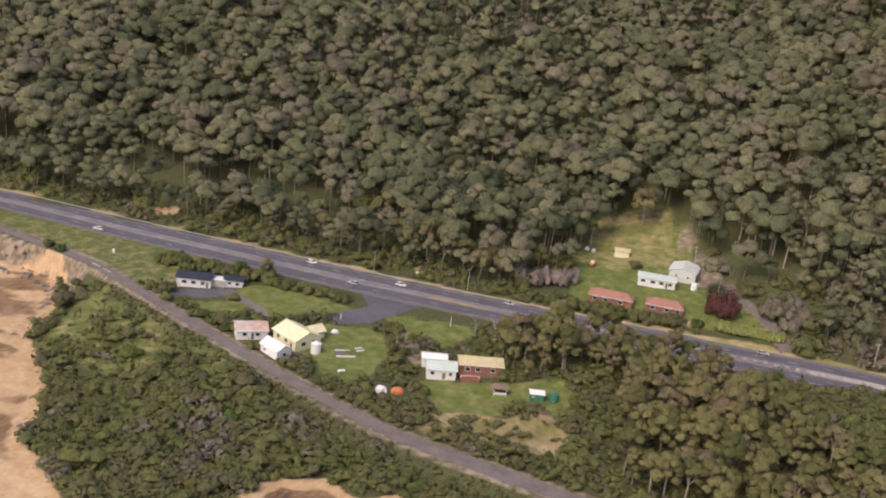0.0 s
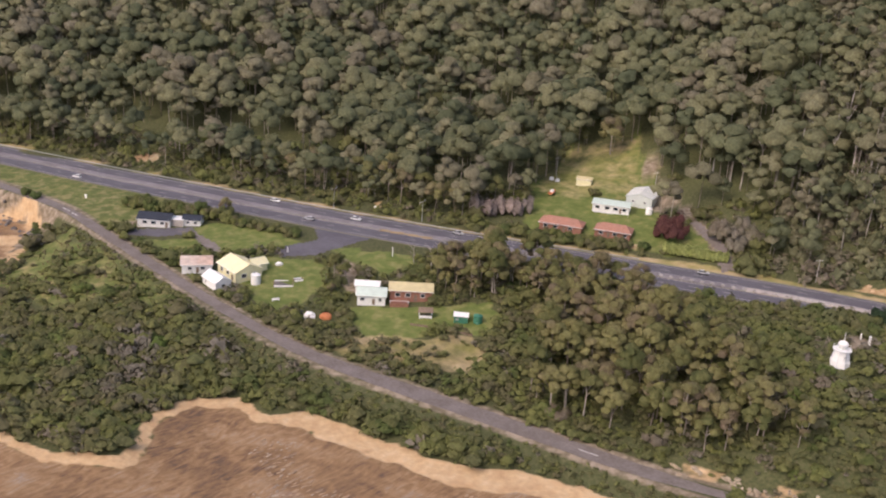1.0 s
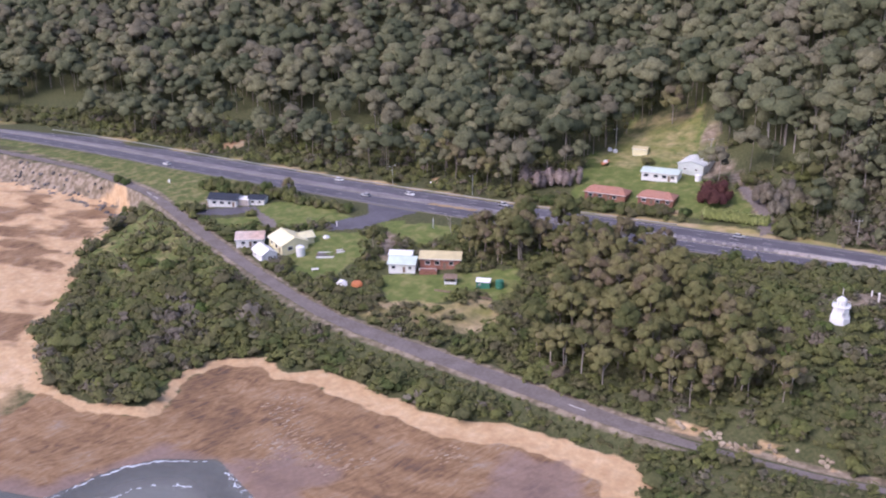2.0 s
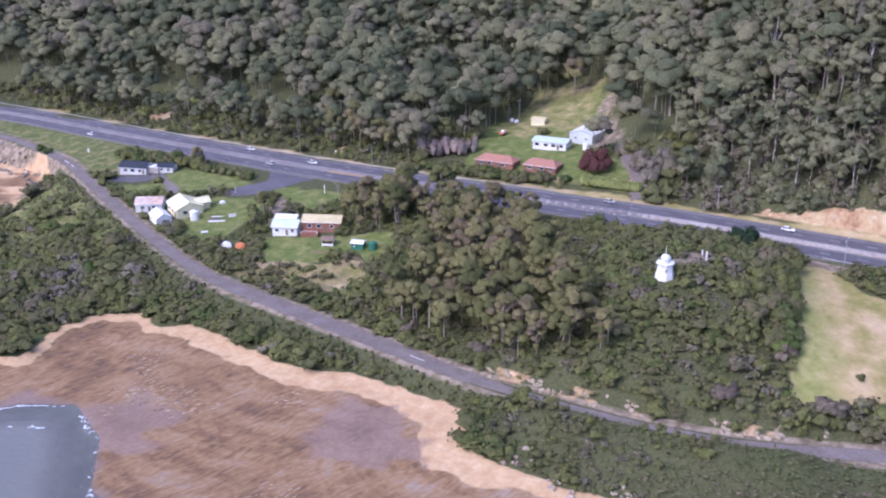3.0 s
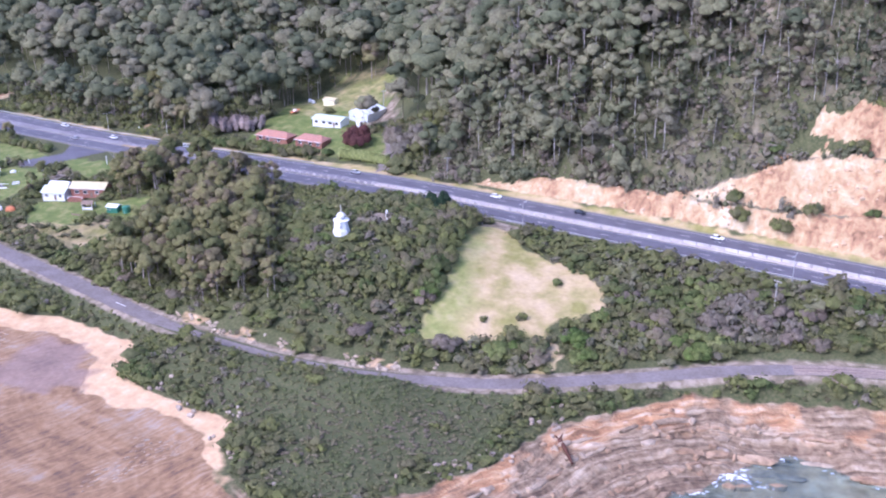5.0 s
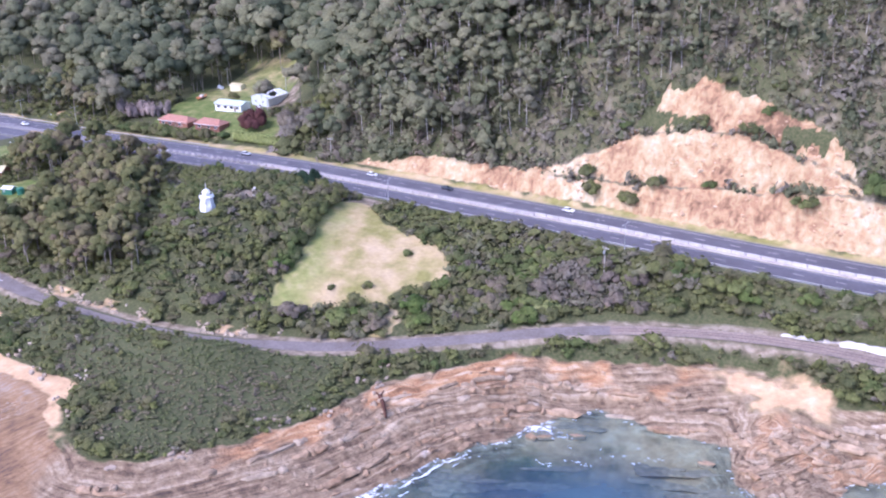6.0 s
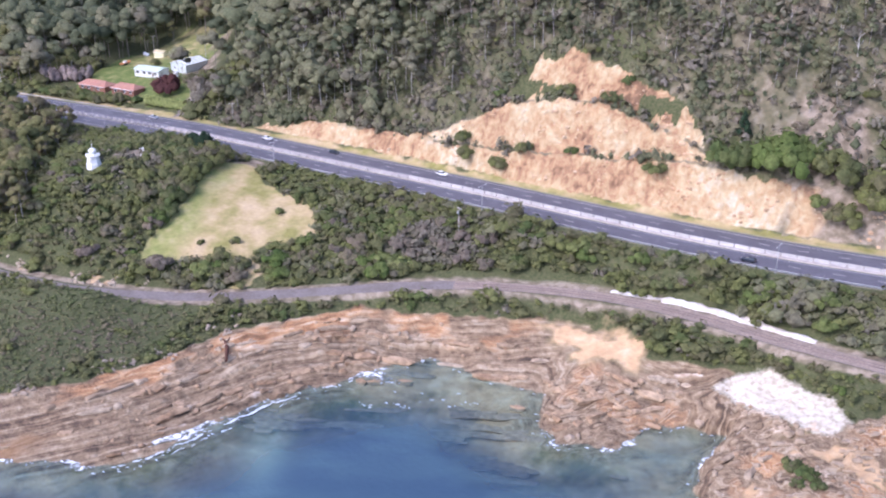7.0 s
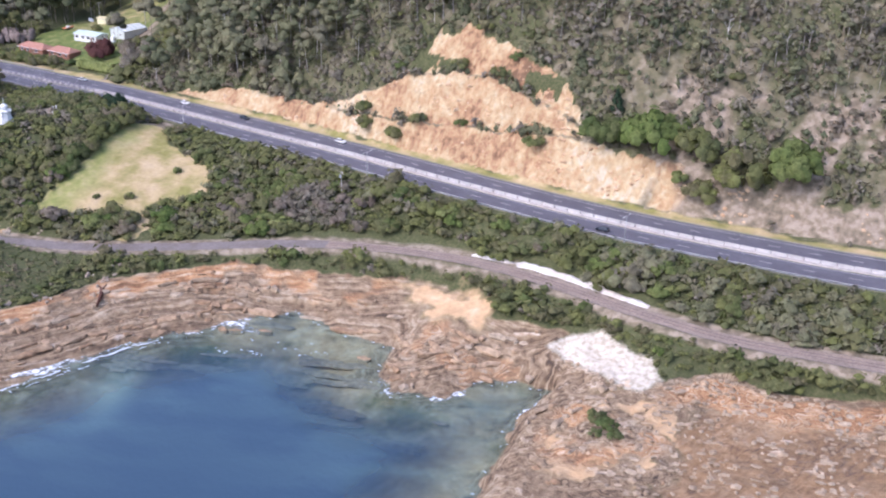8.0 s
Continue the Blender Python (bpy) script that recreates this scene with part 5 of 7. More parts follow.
def boundary(name, pts, h, mat, label):
    """A board fence from post to post."""
    x0, y0 = pts[0]
    t = thing(name, x0, y0)
    z0 = ground_z(x0, y0)
    for (ax, ay), (bx2, by2) in zip(pts[:-1], pts[1:]):
        L = math.hypot(bx2 - ax, by2 - ay)
        n = max(1, int(L / 2.4))
        for k in range(n + 1):
            px, py = ax + (bx2 - ax) * k / n, ay + (by2 - ay) * k / n
            part("post", box(0.16, 0.16, h + 0.7, px - x0, py - y0, ground_z(px, py) - z0 - 0.5), mat, t)
            if k < n:
                qx, qy = ax + (bx2 - ax) * (k + 0.5) / n, ay + (by2 - ay) * (k + 0.5) / n
                bm = box(L / n, 0.08, h, 0, 0, 0)
                bm.transform(Matrix.Translation((qx - x0, qy - y0, ground_z(qx, qy) - z0 - 0.05)) @ Matrix.Rotation(math.atan2(by2 - ay, bx2 - ax), 4, "Z"))
                part("board", bm, mat, t)
    return tagged(t, label, "fence")


boundary("fence", [(-82, 331), (-71.5, 339.5)], 1.4, M["black"], "dark board fence between two lawns")
boundary("fence", [(-9, 300.5), (2, 300), (12, 299.0)], 0.7, M["timber"], "low brown timber fence at the lawn's edge")

# behind the highway
house("house", 30.0, 394.5, -6, 17, 7.5, 2.9, 1.7, M["brick"], M["tile"], "long brick house with a terracotta tile roof", hip=3.0, windows=((0, -6.0, 1.8, 1.3), (0, -2.0, 1.8, 1.3), (0, 4.0, 1.8, 1.3)), door=1.5)
house("house", 50.8, 391.3, -6, 14, 7.5, 2.9, 1.7, M["brick"], M["tile"], "brick house with an orange terracotta tile roof", hip=3.0, windows=((0, -4.5, 1.8, 1.3), (0, 1.0, 1.8, 1.3), (0, 5.0, 1.4, 1.3)), door=-1.5)
house("house", 48.3, 414.0, -4, 15, 8, 3.2, 0.8, M["white"], M["mint"], "white bungalow with a low pale green roof", windows=((0, -5.5, 2.0, 1.3), (0, -1.5, 2.0, 1.3), (0, 2.0, 2.0, 1.3), (0, 5.5, 1.6, 1.3)), door=4.0)
big_shed = house("shed", 60.5, 428.5, 78, 14.5, 11, 4.2, 1.5, M["pale"], M["pale"], "large pale metal shed with ribbed roof", "shed", over=0.3, windows=((3, -2.5, 1.2, 0.8), (3, 2.5, 1.2, 0.8)))
for k in range(5):
    for side in (-1, 1):
        rib = box(0.3, 5.9, 0.14, -5.8 + 2.9 * k, 0, 0)
        rib.transform(Matrix.Translation((0, side * 2.85, 5.12)) @ Matrix.Rotation(-side * math.atan2(1.5, 5.5), 4, "X"))
        part("roof_rib", rib, M["white"], big_shed)
house("shed", 34.3, 441.5, -5, 6.5, 4, 2.6, 0.7, M["cream"], M["straw"], "small cream shed with a yellow roof on the grass", "shed", over=0.3)


def trailer_boat(x, y, turn):
    t = thing("trailer_boat", x, y, None, turn)
    bm = bmesh.new()
    rows = []
    for s, (w, zz) in ((-3.2, (1.1, 1.2)), (-1.0, (1.25, 1.2)), (1.5, (1.0, 1.3)), (3.4, (0.08, 1.7))):
        rows.append([bm.verts.new((s, -w, zz)), bm.verts.new((s, 0, 0.5 + (0.5 if s > 3 else 0))), bm.verts.new((s, w, zz))])
    for a, b in zip(rows[:-1], rows[1:]):
        for k in range(2):
            bm.faces.new((a[k], b[k], b[k + 1], a[k + 1]))
        bm.faces.new((a[2], b[2], b[0], a[0]))
    bm.faces.new(rows[0])
    part("hull", bm, M["orange"], t)
    part("cabin", box(2.0, 1.6, 0.9, -0.2, 0, 1.2, 0.1, 0.8), M["white"], t)
    part("trailer", box(6.0, 0.3, 0.15, 0, 0, 0.35), M["galv"], t)
    for s in (-1, 1):
        bm = rod(0.35, 0.35, 0.25, 0, 0, -0.12, 14)
        bm.transform(Matrix.Translation((-0.8, s * 1.1, 0.33)) @ Matrix.Rotation(radians(90), 4, "X"))
        part("wheel", bm, M["tyre"], t)
    return tagged(t, "orange and white boat on a trailer", "boat")


trailer_boat(21.8, 427.5, 80)
lump_thing("bulk_bag", 19.2, 447.5, 1.1, 1.3, M["white"], "white bulk bag standing on grass", "bag", 8)
lump_thing("bulk_bag", 22.0, 445.8, 1.1, 1.3, M["white"], "white bulk bag standing on grass", "bag", 9)


def lighthouse(x, y):
    """A squat white tower with a skirt, a gallery, a domed lantern and a mast."""
    t = thing("lighthouse", x, y, ground_z(x, y) + 0.7, 20)
    t.scale = (0.92, 0.92, 0.92)

    def ring(r0, r1, z0, z1, sides=8):
        return rod(r0, r1, z1 - z0, 0, 0, z0, sides)

    part("plinth", ring(3.2, 3.0, -2.2, 0.4), M["white"], t)
    part("tower", ring(2.8, 2.3, 0.4, 3.6), M["white"], t)
    part("gallery", ring(2.95, 2.95, 3.6, 4.0), M["white"], t)
    for k in range(8):
        a = radians(45 * k)
        part("rail_post", box(0.1, 0.1, 0.9, 2.6 * math.cos(a), 2.6 * math.sin(a), 4.0), M["white"], t)
    bm = bmesh.new()
    bmesh.ops.create_circle(bm, segments=8, radius=2.6)
    ret = bmesh.ops.extrude_edge_only(bm, edges=bm.edges[:])
    up = [v for v in ret["geom"] if isinstance(v, bmesh.types.BMVert)]
    bmesh.ops.translate(bm, vec=(0, 0, 0.1), verts=up)
    bm.transform(Matrix.Translation((0, 0, 4.8)))
    part("rail", bm, M["white"], t)
    lan = part("lantern", ring(1.3, 1.3, 4.0, 5.4, 10), M["white"], t)
    for k in range(8):
        a = radians(45 * k + 22)
        bm = box(0.55, 0.08, 0.9, 0, 0, 4.2)
        bm.transform(Matrix.Translation((1.27 * math.cos(a), 1.27 * math.sin(a), 0)) @ Matrix.Rotation(a + radians(90), 4, "Z"))
        part("pane", bm, M["pale"], lan, "pale lantern glass")
    bm = bmesh.new()
    bmesh.ops.create_uvsphere(bm, u_segments=14, v_segments=7, radius=1.6)
    for v in bm.verts:
        v.co.z = max(v.co.z, 0) * 0.8 + 5.4
    part("dome", bm, M["white"], t)
    part("mast", rod(0.12, 0.07, 3.2, 0, 0, 6.5, 6), M["white"], t)
    part("door", box(0.9, 0.12, 1.9, 0, -2.5, 0.5), M["galv"], t, "grey metal door")
    return tagged(t, "small white octagonal lighthouse with a domed lantern on a knoll", "lighthouse")


lighthouse(120.3, 281.6)


def marker_post(x, y, h, w, label, sign=False):
    t = thing("marker_post", x, y)
    part("post", box(w, w, h + 0.5, 0, 0, -0.5, 0.02), M["white"], t)
    part("cap", box(w * 1.3, w * 1.3, 0.12, 0, 0, h), M["white"], t)
    if sign:
        part("plate", box(0.9, 0.08, 0.8, 0, -w / 2 - 0.06, h - 0.9), M["white"], t)
    return tagged(t, label, "post")


marker_post(130.4, 295.8, 2.6, 0.6, "white marker post among scrub near the lighthouse")
marker_post(128.6, 299.5, 1.6, 0.4, "low white post beside the lighthouse clearing")
marker_post(-169.2, 374.8, 1.6, 0.5, "white post on the grass at the road junction", True)
marker_post(-48.9, 398.2, 2.0, 0.35, "white road sign beside the highway", True)
marker_post(-27.7, 346.7, 3.6, 0.22, "thin pale post on the roadside grass")
marker_post(-67.0, 342.0, 2.0, 0.3, "pale gate post beside the junction")


def power_pole(x, y, h, turn, lamp=False):
    t = thing("power_pole", x, y, None, turn)
    part("pole", rod(0.2, 0.13, h + 0.8, 0, 0, -0.8, 8), M["palewood"], t)
    part("crossarm", box(2.6, 0.16, 0.2, 0, 0.16, h - 0.7), M["palewood"], t)
    for s in (-1.1, 0.45, 1.1):
        part("insulator", rod(0.08, 0.05, 0.25, s, 0.16, h - 0.5, 6), M["white"], t)
    if lamp:
        part("transformer", rod(0.35, 0.35, 0.9, 0, -0.45, h - 2.2, 10), M["galv"], t)
    return tagged(t, "pale timber power pole with a crossarm", "power pole", "power poles")


POLES = [(-160, 444, 11, 0), (-122, 446, 11, 0), (-72, 450, 10, 10), (125.0, 366.5, 9, 20), (258.2, 291.6, 8.5, -30), (20.6, 454, 9, 40), (65, 437, 10, 40)]
for px, py, ph, pt in POLES:
    power_pole(px, py, ph, pt, ph == 8.5)


def street_lamp(x, y, h, turn):
    t = thing("street_lamp", x, y, None, turn)
    part("base", rod(0.28, 0.22, 0.5, 0, 0, -0.1, 8), M["galv"], t)
    part("pole", rod(0.14, 0.08, h, 0, 0, 0, 8), M["galv"], t)
    for s in (-1, 1):
        bm = box(1.8, 0.09, 0.09, s * 0.9, 0, 0)
        bm.transform(Matrix.Translation((0, 0, h - 0.1)) @ Matrix.Rotation(radians(-6 * s), 4, "Y"))
        a = part("arm", bm, M["galv"], t)
        part("lamp_head", box(0.7, 0.3, 0.14, s * 1.9, 0, h + 0.06, 0.03), M["pale"], a, "pale lamp head")
    return tagged(t, "galvanised steel street lamp beside the highway", "street lamp", "highway lamps")


for lx, ly in ((-67, 397.5), (-27, 390.5), (169.9, 324.2), (262, 303.5), (358.7, 283.0), (450, 279.0)):
    street_lamp(lx, ly, 8.5, 75)


def car(x, y, turn, mat, label):
    t = thing("car", x, y, ground_z(x, y) + 0.1, turn)
    bm = bmesh.new()
    prof = [(-2.15, 0.35), (-2.2, 0.75), (-2.05, 0.95), (-0.7, 1.0), (1.0, 0.98), (2.0, 0.85), (2.2, 0.65), (2.15, 0.32)]
    rows = []
    for s, k in ((-0.88, 1), (0.88, 1)):
        rows.append([bm.verts.new((px, s, pz)) for px, pz in prof])
    n = len(prof)
    for k in range(n):
        bm.faces.new((rows[0][k], rows[0][(k + 1) % n], rows[1][(k + 1) % n], rows[1][k]))
    bm.faces.new(rows[0][::-1])
    bm.faces.new(rows[1])
    bmesh.ops.bevel(bm, geom=bm.edges[:], offset=0.07, segments=2, affect="EDGES")
    body = part("body", bm, mat, t)
    bm = bmesh.new()
    lo = [(-1.95, -0.8), (0.95, -0.8), (0.95, 0.8), (-1.95, 0.8)]
    hi = [(-1.5, -0.62), (0.25, -0.62), (0.25, 0.62), (-1.5, 0.62)]
    a = [bm.verts.new((px, py, 0.95)) for px, py in lo] + [bm.verts.new((px, py, 1.42)) for px, py in hi]
    for f in ((0, 1, 5, 4), (1, 2, 6, 5), (2, 3, 7, 6), (3, 0, 4, 7), (4, 5, 6, 7)):
        bm.faces.new([a[k] for k in f])
    part("window", bm, M["glass"], t, "dark car windows")
    part("roof", box(1.7, 1.22, 0.07, -0.62, 0, 1.42, 0.02), mat, t)
    for sx in (-1.35, 1.35):
        for sy in (-0.8, 0.8):
            bm = rod(0.32, 0.32, 0.22, 0, 0, -0.11, 14)
            bm.transform(Matrix.Translation((sx, sy, 0.32)) @ Matrix.Rotation(radians(90), 4, "X"))
            part("wheel", bm, M["tyre"], t)
    for s in (-0.6, 0.6):
        part("headlight", box(0.06, 0.35, 0.14, 2.2, s, 0.62), M["pale"], body)
        part("tail_light", box(0.06, 0.3, 0.14, -2.2, s, 0.72), M["tile"], body)
    return tagged(t, label, "car", "cars on the highway")


def on_highway(x, off):
    """A place beside the highway's middle line, and the way it runs there."""
    xs, ys = HWY_S[:, 0], HWY_S[:, 1]
    y = np.interp(x, xs, ys)
    a = math.atan2(np.interp(x + 3, xs, ys) - np.interp(x - 3, xs, ys), 6)
    return x - off * math.sin(a), y + off * math.cos(a), math.degrees(a)


for cx, off, mat, label in ((-186, -9, "white", "white hatchback on the highway"), (-95, 9, "white", "white sedan on the highway"), (-54, 5, "white", "white sedan on the highway"),
                            (-11, 9, "silver", "silver sedan on the highway"), (149, 9, "white", "white sedan on the highway"), (-70, -4.8, "silver", "silver hatchback on the highway"),
                            (234, 9, "white", "white hatchback on the highway"), (184, 8.8, "slate", "dark blue sedan on the highway"), (352, -8.6, "slate", "dark blue hatchback on the highway"), (84, 9, "silver", "silver hatchback on the highway")):
    px, py, a = on_highway(cx, off)
    car(px, py, a + (180 if off < 0 else 0), M[mat], label)

# side road, junction, driveways
def pavement(name, pts, mat, label, lift=0.08):
    """A paved patch that follows the ground."""
    bm = bmesh.new()
    x = [p[0] for p in pts]
    y = [p[1] for p in pts]
    nx, ny = int((max(x) - min(x)) / 1.2) + 1, int((max(y) - min(y)) / 1.2) + 1
    gxx, gyy = np.meshgrid(np.linspace(min(x), max(x), nx), np.linspace(min(y), max(y), ny))
    zz = land(gxx.ravel(), gyy.ravel())["z"].reshape(gxx.shape) + lift
    zz = np.maximum(zz, lift)
    inside = in_poly(pts, (gxx[:-1, :-1] + gxx[1:, 1:]) / 2, (gyy[:-1, :-1] + gyy[1:, 1:]) / 2)
    vs = {}

    def v(a, b):
        if (a, b) not in vs:
            vs[a, b] = bm.verts.new((gxx[a, b], gyy[a, b], zz[a, b]))
        return vs[a, b]

    for a in range(ny - 1):
        for b in range(nx - 1):
            if inside[a, b]:
                bm.faces.new((v(a, b), v(a, b + 1), v(a + 1, b + 1), v(a + 1, b)))
    bm.transform(Matrix.Scale(K, 4))
    me = bpy.data.meshes.new(name)
    bm.to_mesh(me)
    bm.free()
    me.materials.append(mat)
    return tagged(new(name, me), label, "pavement", kind="structure")


pavement("side_road", [(-66, 370), (-40, 363), (-48, 352), (-56, 342), (-68, 338), (-76, 342), (-68, 349), (-60, 356)], M["asphalt"], "dark asphalt side road joining the highway")
pavement("driveway", [(-133, 349), (-112, 356), (-108, 351), (-122, 344), (-134, 343)], M["asphalt"], "dark asphalt driveway in front of a house")
pavement("driveway", [(-112, 354), (-96, 343), (-92, 338), (-96, 336), (-106, 346), (-116, 351)], M["gravel"], "grey gravel driveway across the lawn")
pavement("driveway", [(92, 368), (98, 372), (94, 386), (83, 407), (80, 405), (90, 384)], M["gravel"], "grey gravel driveway climbing from the highway")
pavement("painted_island", [(-40, 372.5), (-18, 368.5), (-18, 370.5), (-40, 374.5)], M["ochrepave"], "ochre paved traffic island in the highway", 0.36)
for dx in (-169, -163, 54.5):
    a = math.degrees(math.atan2(np.interp(dx + 2, COAST_S[:, 0], COAST_S[:, 1]) - np.interp(dx - 2, COAST_S[:, 0], COAST_S[:, 1]), 4))
    bm = box(5.5, 0.4, 0.02)
    bm.transform(Matrix.Scale(K, 4))
    me = bpy.data.meshes.new("road_marking")
    bm.to_mesh(me)
    bm.free()
    me.materials.append(M["paint"])
    mk = new("road_marking", me)
    mk.matrix_basis = spot(dx, np.interp(dx, COAST_S[:, 0], COAST_S[:, 1]), np.interp(dx, COAST_S[:, 0], COAST_S[:, 2]) + 0.11, a)
    tagged(mk, "white painted dash on the coast road", "road marking", kind="structure")

# steel guard rail and concrete barrier blocks
tagged(strip("guard_rail", HWY_S, -12.75, -12.65, 0.85, M["galv"], 165, 520, 0.35), "steel guard rail along the highway's seaward edge", "guard rail", kind="structure")
tagged(strip("guard_rail", HWY_S, 12.65, 12.75, 0.85, M["galv"], -300, 60, 0.35), "steel guard rail along the highway's inland edge", "guard rail", kind="structure")
barrier_mesh = None
for k in range(60):
    bx0 = 228 + k * 4.6
    px, py, a = on_highway(bx0, 0)
    if barrier_mesh is None:
        bm = bmesh.new()
        prof = [(-0.5, 0), (-0.32, 0.4), (-0.2, 0.95), (0.2, 0.95), (0.32, 0.4), (0.5, 0)]
        r0 = [bm.verts.new((-2.1, py0, pz0)) for py0, pz0 in prof]
        r1 = [bm.verts.new((2.1, py0, pz0)) for py0, pz0 in prof]
        for j in range(6):
            bm.faces.new((r0[j], r1[j], r1[(j + 1) % 6], r0[(j + 1) % 6]))
        bm.faces.new(r0[::-1])
        bm.faces.new(r1)
        bm.transform(Matrix.Scale(K, 4))
        bmesh.ops.recalc_face_normals(bm, faces=bm.faces[:])
        barrier_mesh = bpy.data.meshes.new("barrier_block")
        bm.to_mesh(barrier_mesh)
        bm.free()
        barrier_mesh.materials.append(M["barrier"])
    b = new("barrier_block", barrier_mesh)
    b.matrix_basis = spot(px, py, float(np.interp(px, HWY_S[:, 0], HWY_S[:, 2])) + 0.32, a)
    tagged(b, "pale concrete barrier block on the highway median", "barrier", "median barrier blocks")
post_mesh = None
for k in range(58):
    px, py, a = on_highway(20 + k * 3.6, -1.2)
    if post_mesh is None:
        bm = box(1.3, 0.45, 0.75, bevel=0.08, taper=0.85)
        bm.transform(Matrix.Scale(K, 4))
        post_mesh = bpy.data.meshes.new("median_post")
        bm.to_mesh(post_mesh)
        bm.free()
        post_mesh.materials.append(M["barrier"])
    b = new("median_post", post_mesh)
    b.matrix_basis = spot(px, py, float(np.interp(px, HWY_S[:, 0], HWY_S[:, 2])) + 0.32, a)
    tagged(b, "short pale block standing on the highway median", "bollard", "median blocks")

# ---- trees and scrub ----
def scatter(x0, x1, y0, y1, spacing, seed):
    """Jittered places over a box."""
    r = np.random.RandomState(seed)
    nx, ny = int((x1 - x0) / spacing), int((y1 - y0) / spacing)
    x, y = np.meshgrid(np.arange(nx) + 0.5, np.arange(ny) + 0.5)
    x = x0 + (x + r.uniform(-0.48, 0.48, x.shape)) * spacing
    y = y0 + (y + r.uniform(-0.48, 0.48, y.shape)) * spacing
    return x.ravel(), y.ravel()


BUILT = [(-127, 356, 10), (-117, 359, 8), (-92, 320, 9), (-80, 311, 8), (-75, 321, 11), (-25, 314, 9), (-14, 317, 9), (-5, 306, 4), (7, 307, 4), (12, 307, 3),
         (30, 394, 10), (50, 392, 9), (48, 414, 10), (60, 428, 10), (34, 441, 5), (120, 281, 5), (129, 296, 3), (-60, 346, 10), (-122, 348, 12), (258, 289, 3), (76, 376, 5), (84, 376, 6), (92, 376, 6), (99, 391, 9), (0, 401, 8), (8, 404, 8), (71, 391, 8), (72, 428, 12), (-102, 358, 8), (-90, 357, 8), (-42, 296, 5), (-37, 297, 4)]


def in_open(x, y):
    o = in_poly(FIELD, x, y) | in_poly(CHALK, x, y)
    for p in LAWNS + TRACKS:
        o |= in_poly(p, x, y)
    for bx0, by0, r0 in BUILT:
        o |= (x - bx0) ** 2 + (y - by0) ** 2 < r0 * r0
    return o


def crown_clumps(r, x, y, z, h, lumps, wide=(0.22, 0.33), low=0.16):
    """Domed crowns of several clumps: the clumps' middles and radii, and each one's crown."""
    n = len(x)
    w = h * r.uniform(*wide, n)
    ang = r.uniform(0, 6.283, (n, 1)) + np.arange(lumps)[None] * 2.4 + r.uniform(-0.4, 0.4, (n, lumps))
    rad = w[:, None] * np.sqrt(np.linspace(0, 0.72, lumps))[None] * r.uniform(0.75, 1.15, (n, lumps))
    cz = z[:, None] + h[:, None] * (0.92 - 0.2 * (rad / w[:, None]) ** 2 - r.uniform(0, low, (n, lumps)))
    cz[:, 0] = z + h * 0.92
    c = np.stack([x[:, None] + np.cos(ang) * rad, y[:, None] + np.sin(ang) * rad, cz], 2).reshape(-1, 3)
    rr = (w[:, None] * r.uniform(0.48, 0.74, (n, lumps))).reshape(-1)
    hub = np.repeat(np.stack([x, y, z + h * 0.72, w], 1), lumps, 0)
    return c, np.stack([rr, rr, rr * r.uniform(0.6, 0.85, len(rr))], 1), hub


def woods(name, x, y, h, seed, per, lumps, size, label, sink=0.3, thick=1.0, wide=(0.22, 0.33), core=(ICO, ICO_F), low=0.16):
    """Many trees: a slender trunk with limbs and a crown of leaf clumps each."""
    r = np.random.RandomState(seed)
    n = len(x)
    z = land(x, y)["z"]
    c, radii, hub = crown_clumps(r, x, y, z, h, lumps, wide, low)
    tint = np.repeat(np.clip(0.40 + 0.2 * wobble(x, y, 70, 5) + r.uniform(-0.45, 0.55, n), 0, 0.99), lumps)
    tagged(new(name, greenery(name, c, radii, tint, per, size, seed, M["leaf"], 0.88, core, hub)), label, "forest", kind="stuff")
    tops = np.stack([x + r.normal(0, 0.6, n), y + r.normal(0, 0.6, n), z + h * 0.82], 1)
    base = np.stack([x, y, z - sink], 1)
    v1, f1 = tubes(base, tops, h * 0.0095 * thick, h * 0.005 * thick, 4)
    some = r.uniform(size=n) < 0.5
    mid = base + (tops - base) * r.uniform(0.45, 0.6, (n, 1))
    tip = c.reshape(n, lumps, 3)[:, 1]
    v2, f2 = tubes(mid[some], tip[some], h[some] * 0.006, h[some] * 0.003, 3)
    tagged(new("trunks", mesh_of("trunks", v1, f1, M["pale_bark" if thick > 1 else "bark"])), "pale slender trunks standing in the eucalypt forest", "tree trunks", kind="stuff")
    tagged(new("limbs", mesh_of("limbs", v2, f2, M["pale_bark" if thick > 1 else "bark"])), "pale forking limbs in the eucalypt forest", "tree limbs", kind="stuff")


fx, fy = scatter(-620, 420, 340, 1000, 8.3, 11)
g = land(fx, fy)
keep = (g["hill"] > 9 - 4 * (fx > 120)) & (g["cut"] < 0.1) & ~in_open(fx, fy) & (fy < np.interp(fx, [-620, 0, 150, 260, 420], [760, 980, 980, 760, 520])) & ((fx < 128) | (g["over"] > np.interp(fx, [128, 160, 215, 262, 300, 420], [8, 20, 38, 62, 64, 70])))
keep &= ~in_poly(BAND, fx, fy) & ~((fx < 5) & (g["hill"] < 50) & (wobble(fx, fy, 45, 61) > 0.1)) & ~((fx > 80) & (fx < 103) & (g["hill"] < 46))
fx, fy = fx[keep], fy[keep]
hill = land(fx, fy)["hill"]
fh = np.random.RandomState(3).uniform(12, 27, len(fx)) * np.interp(fx, [100, 180, 250], [1, 0.85, 0.6]) * np.where(hill < 40, 0.8, 1.0)
front = fy < 640
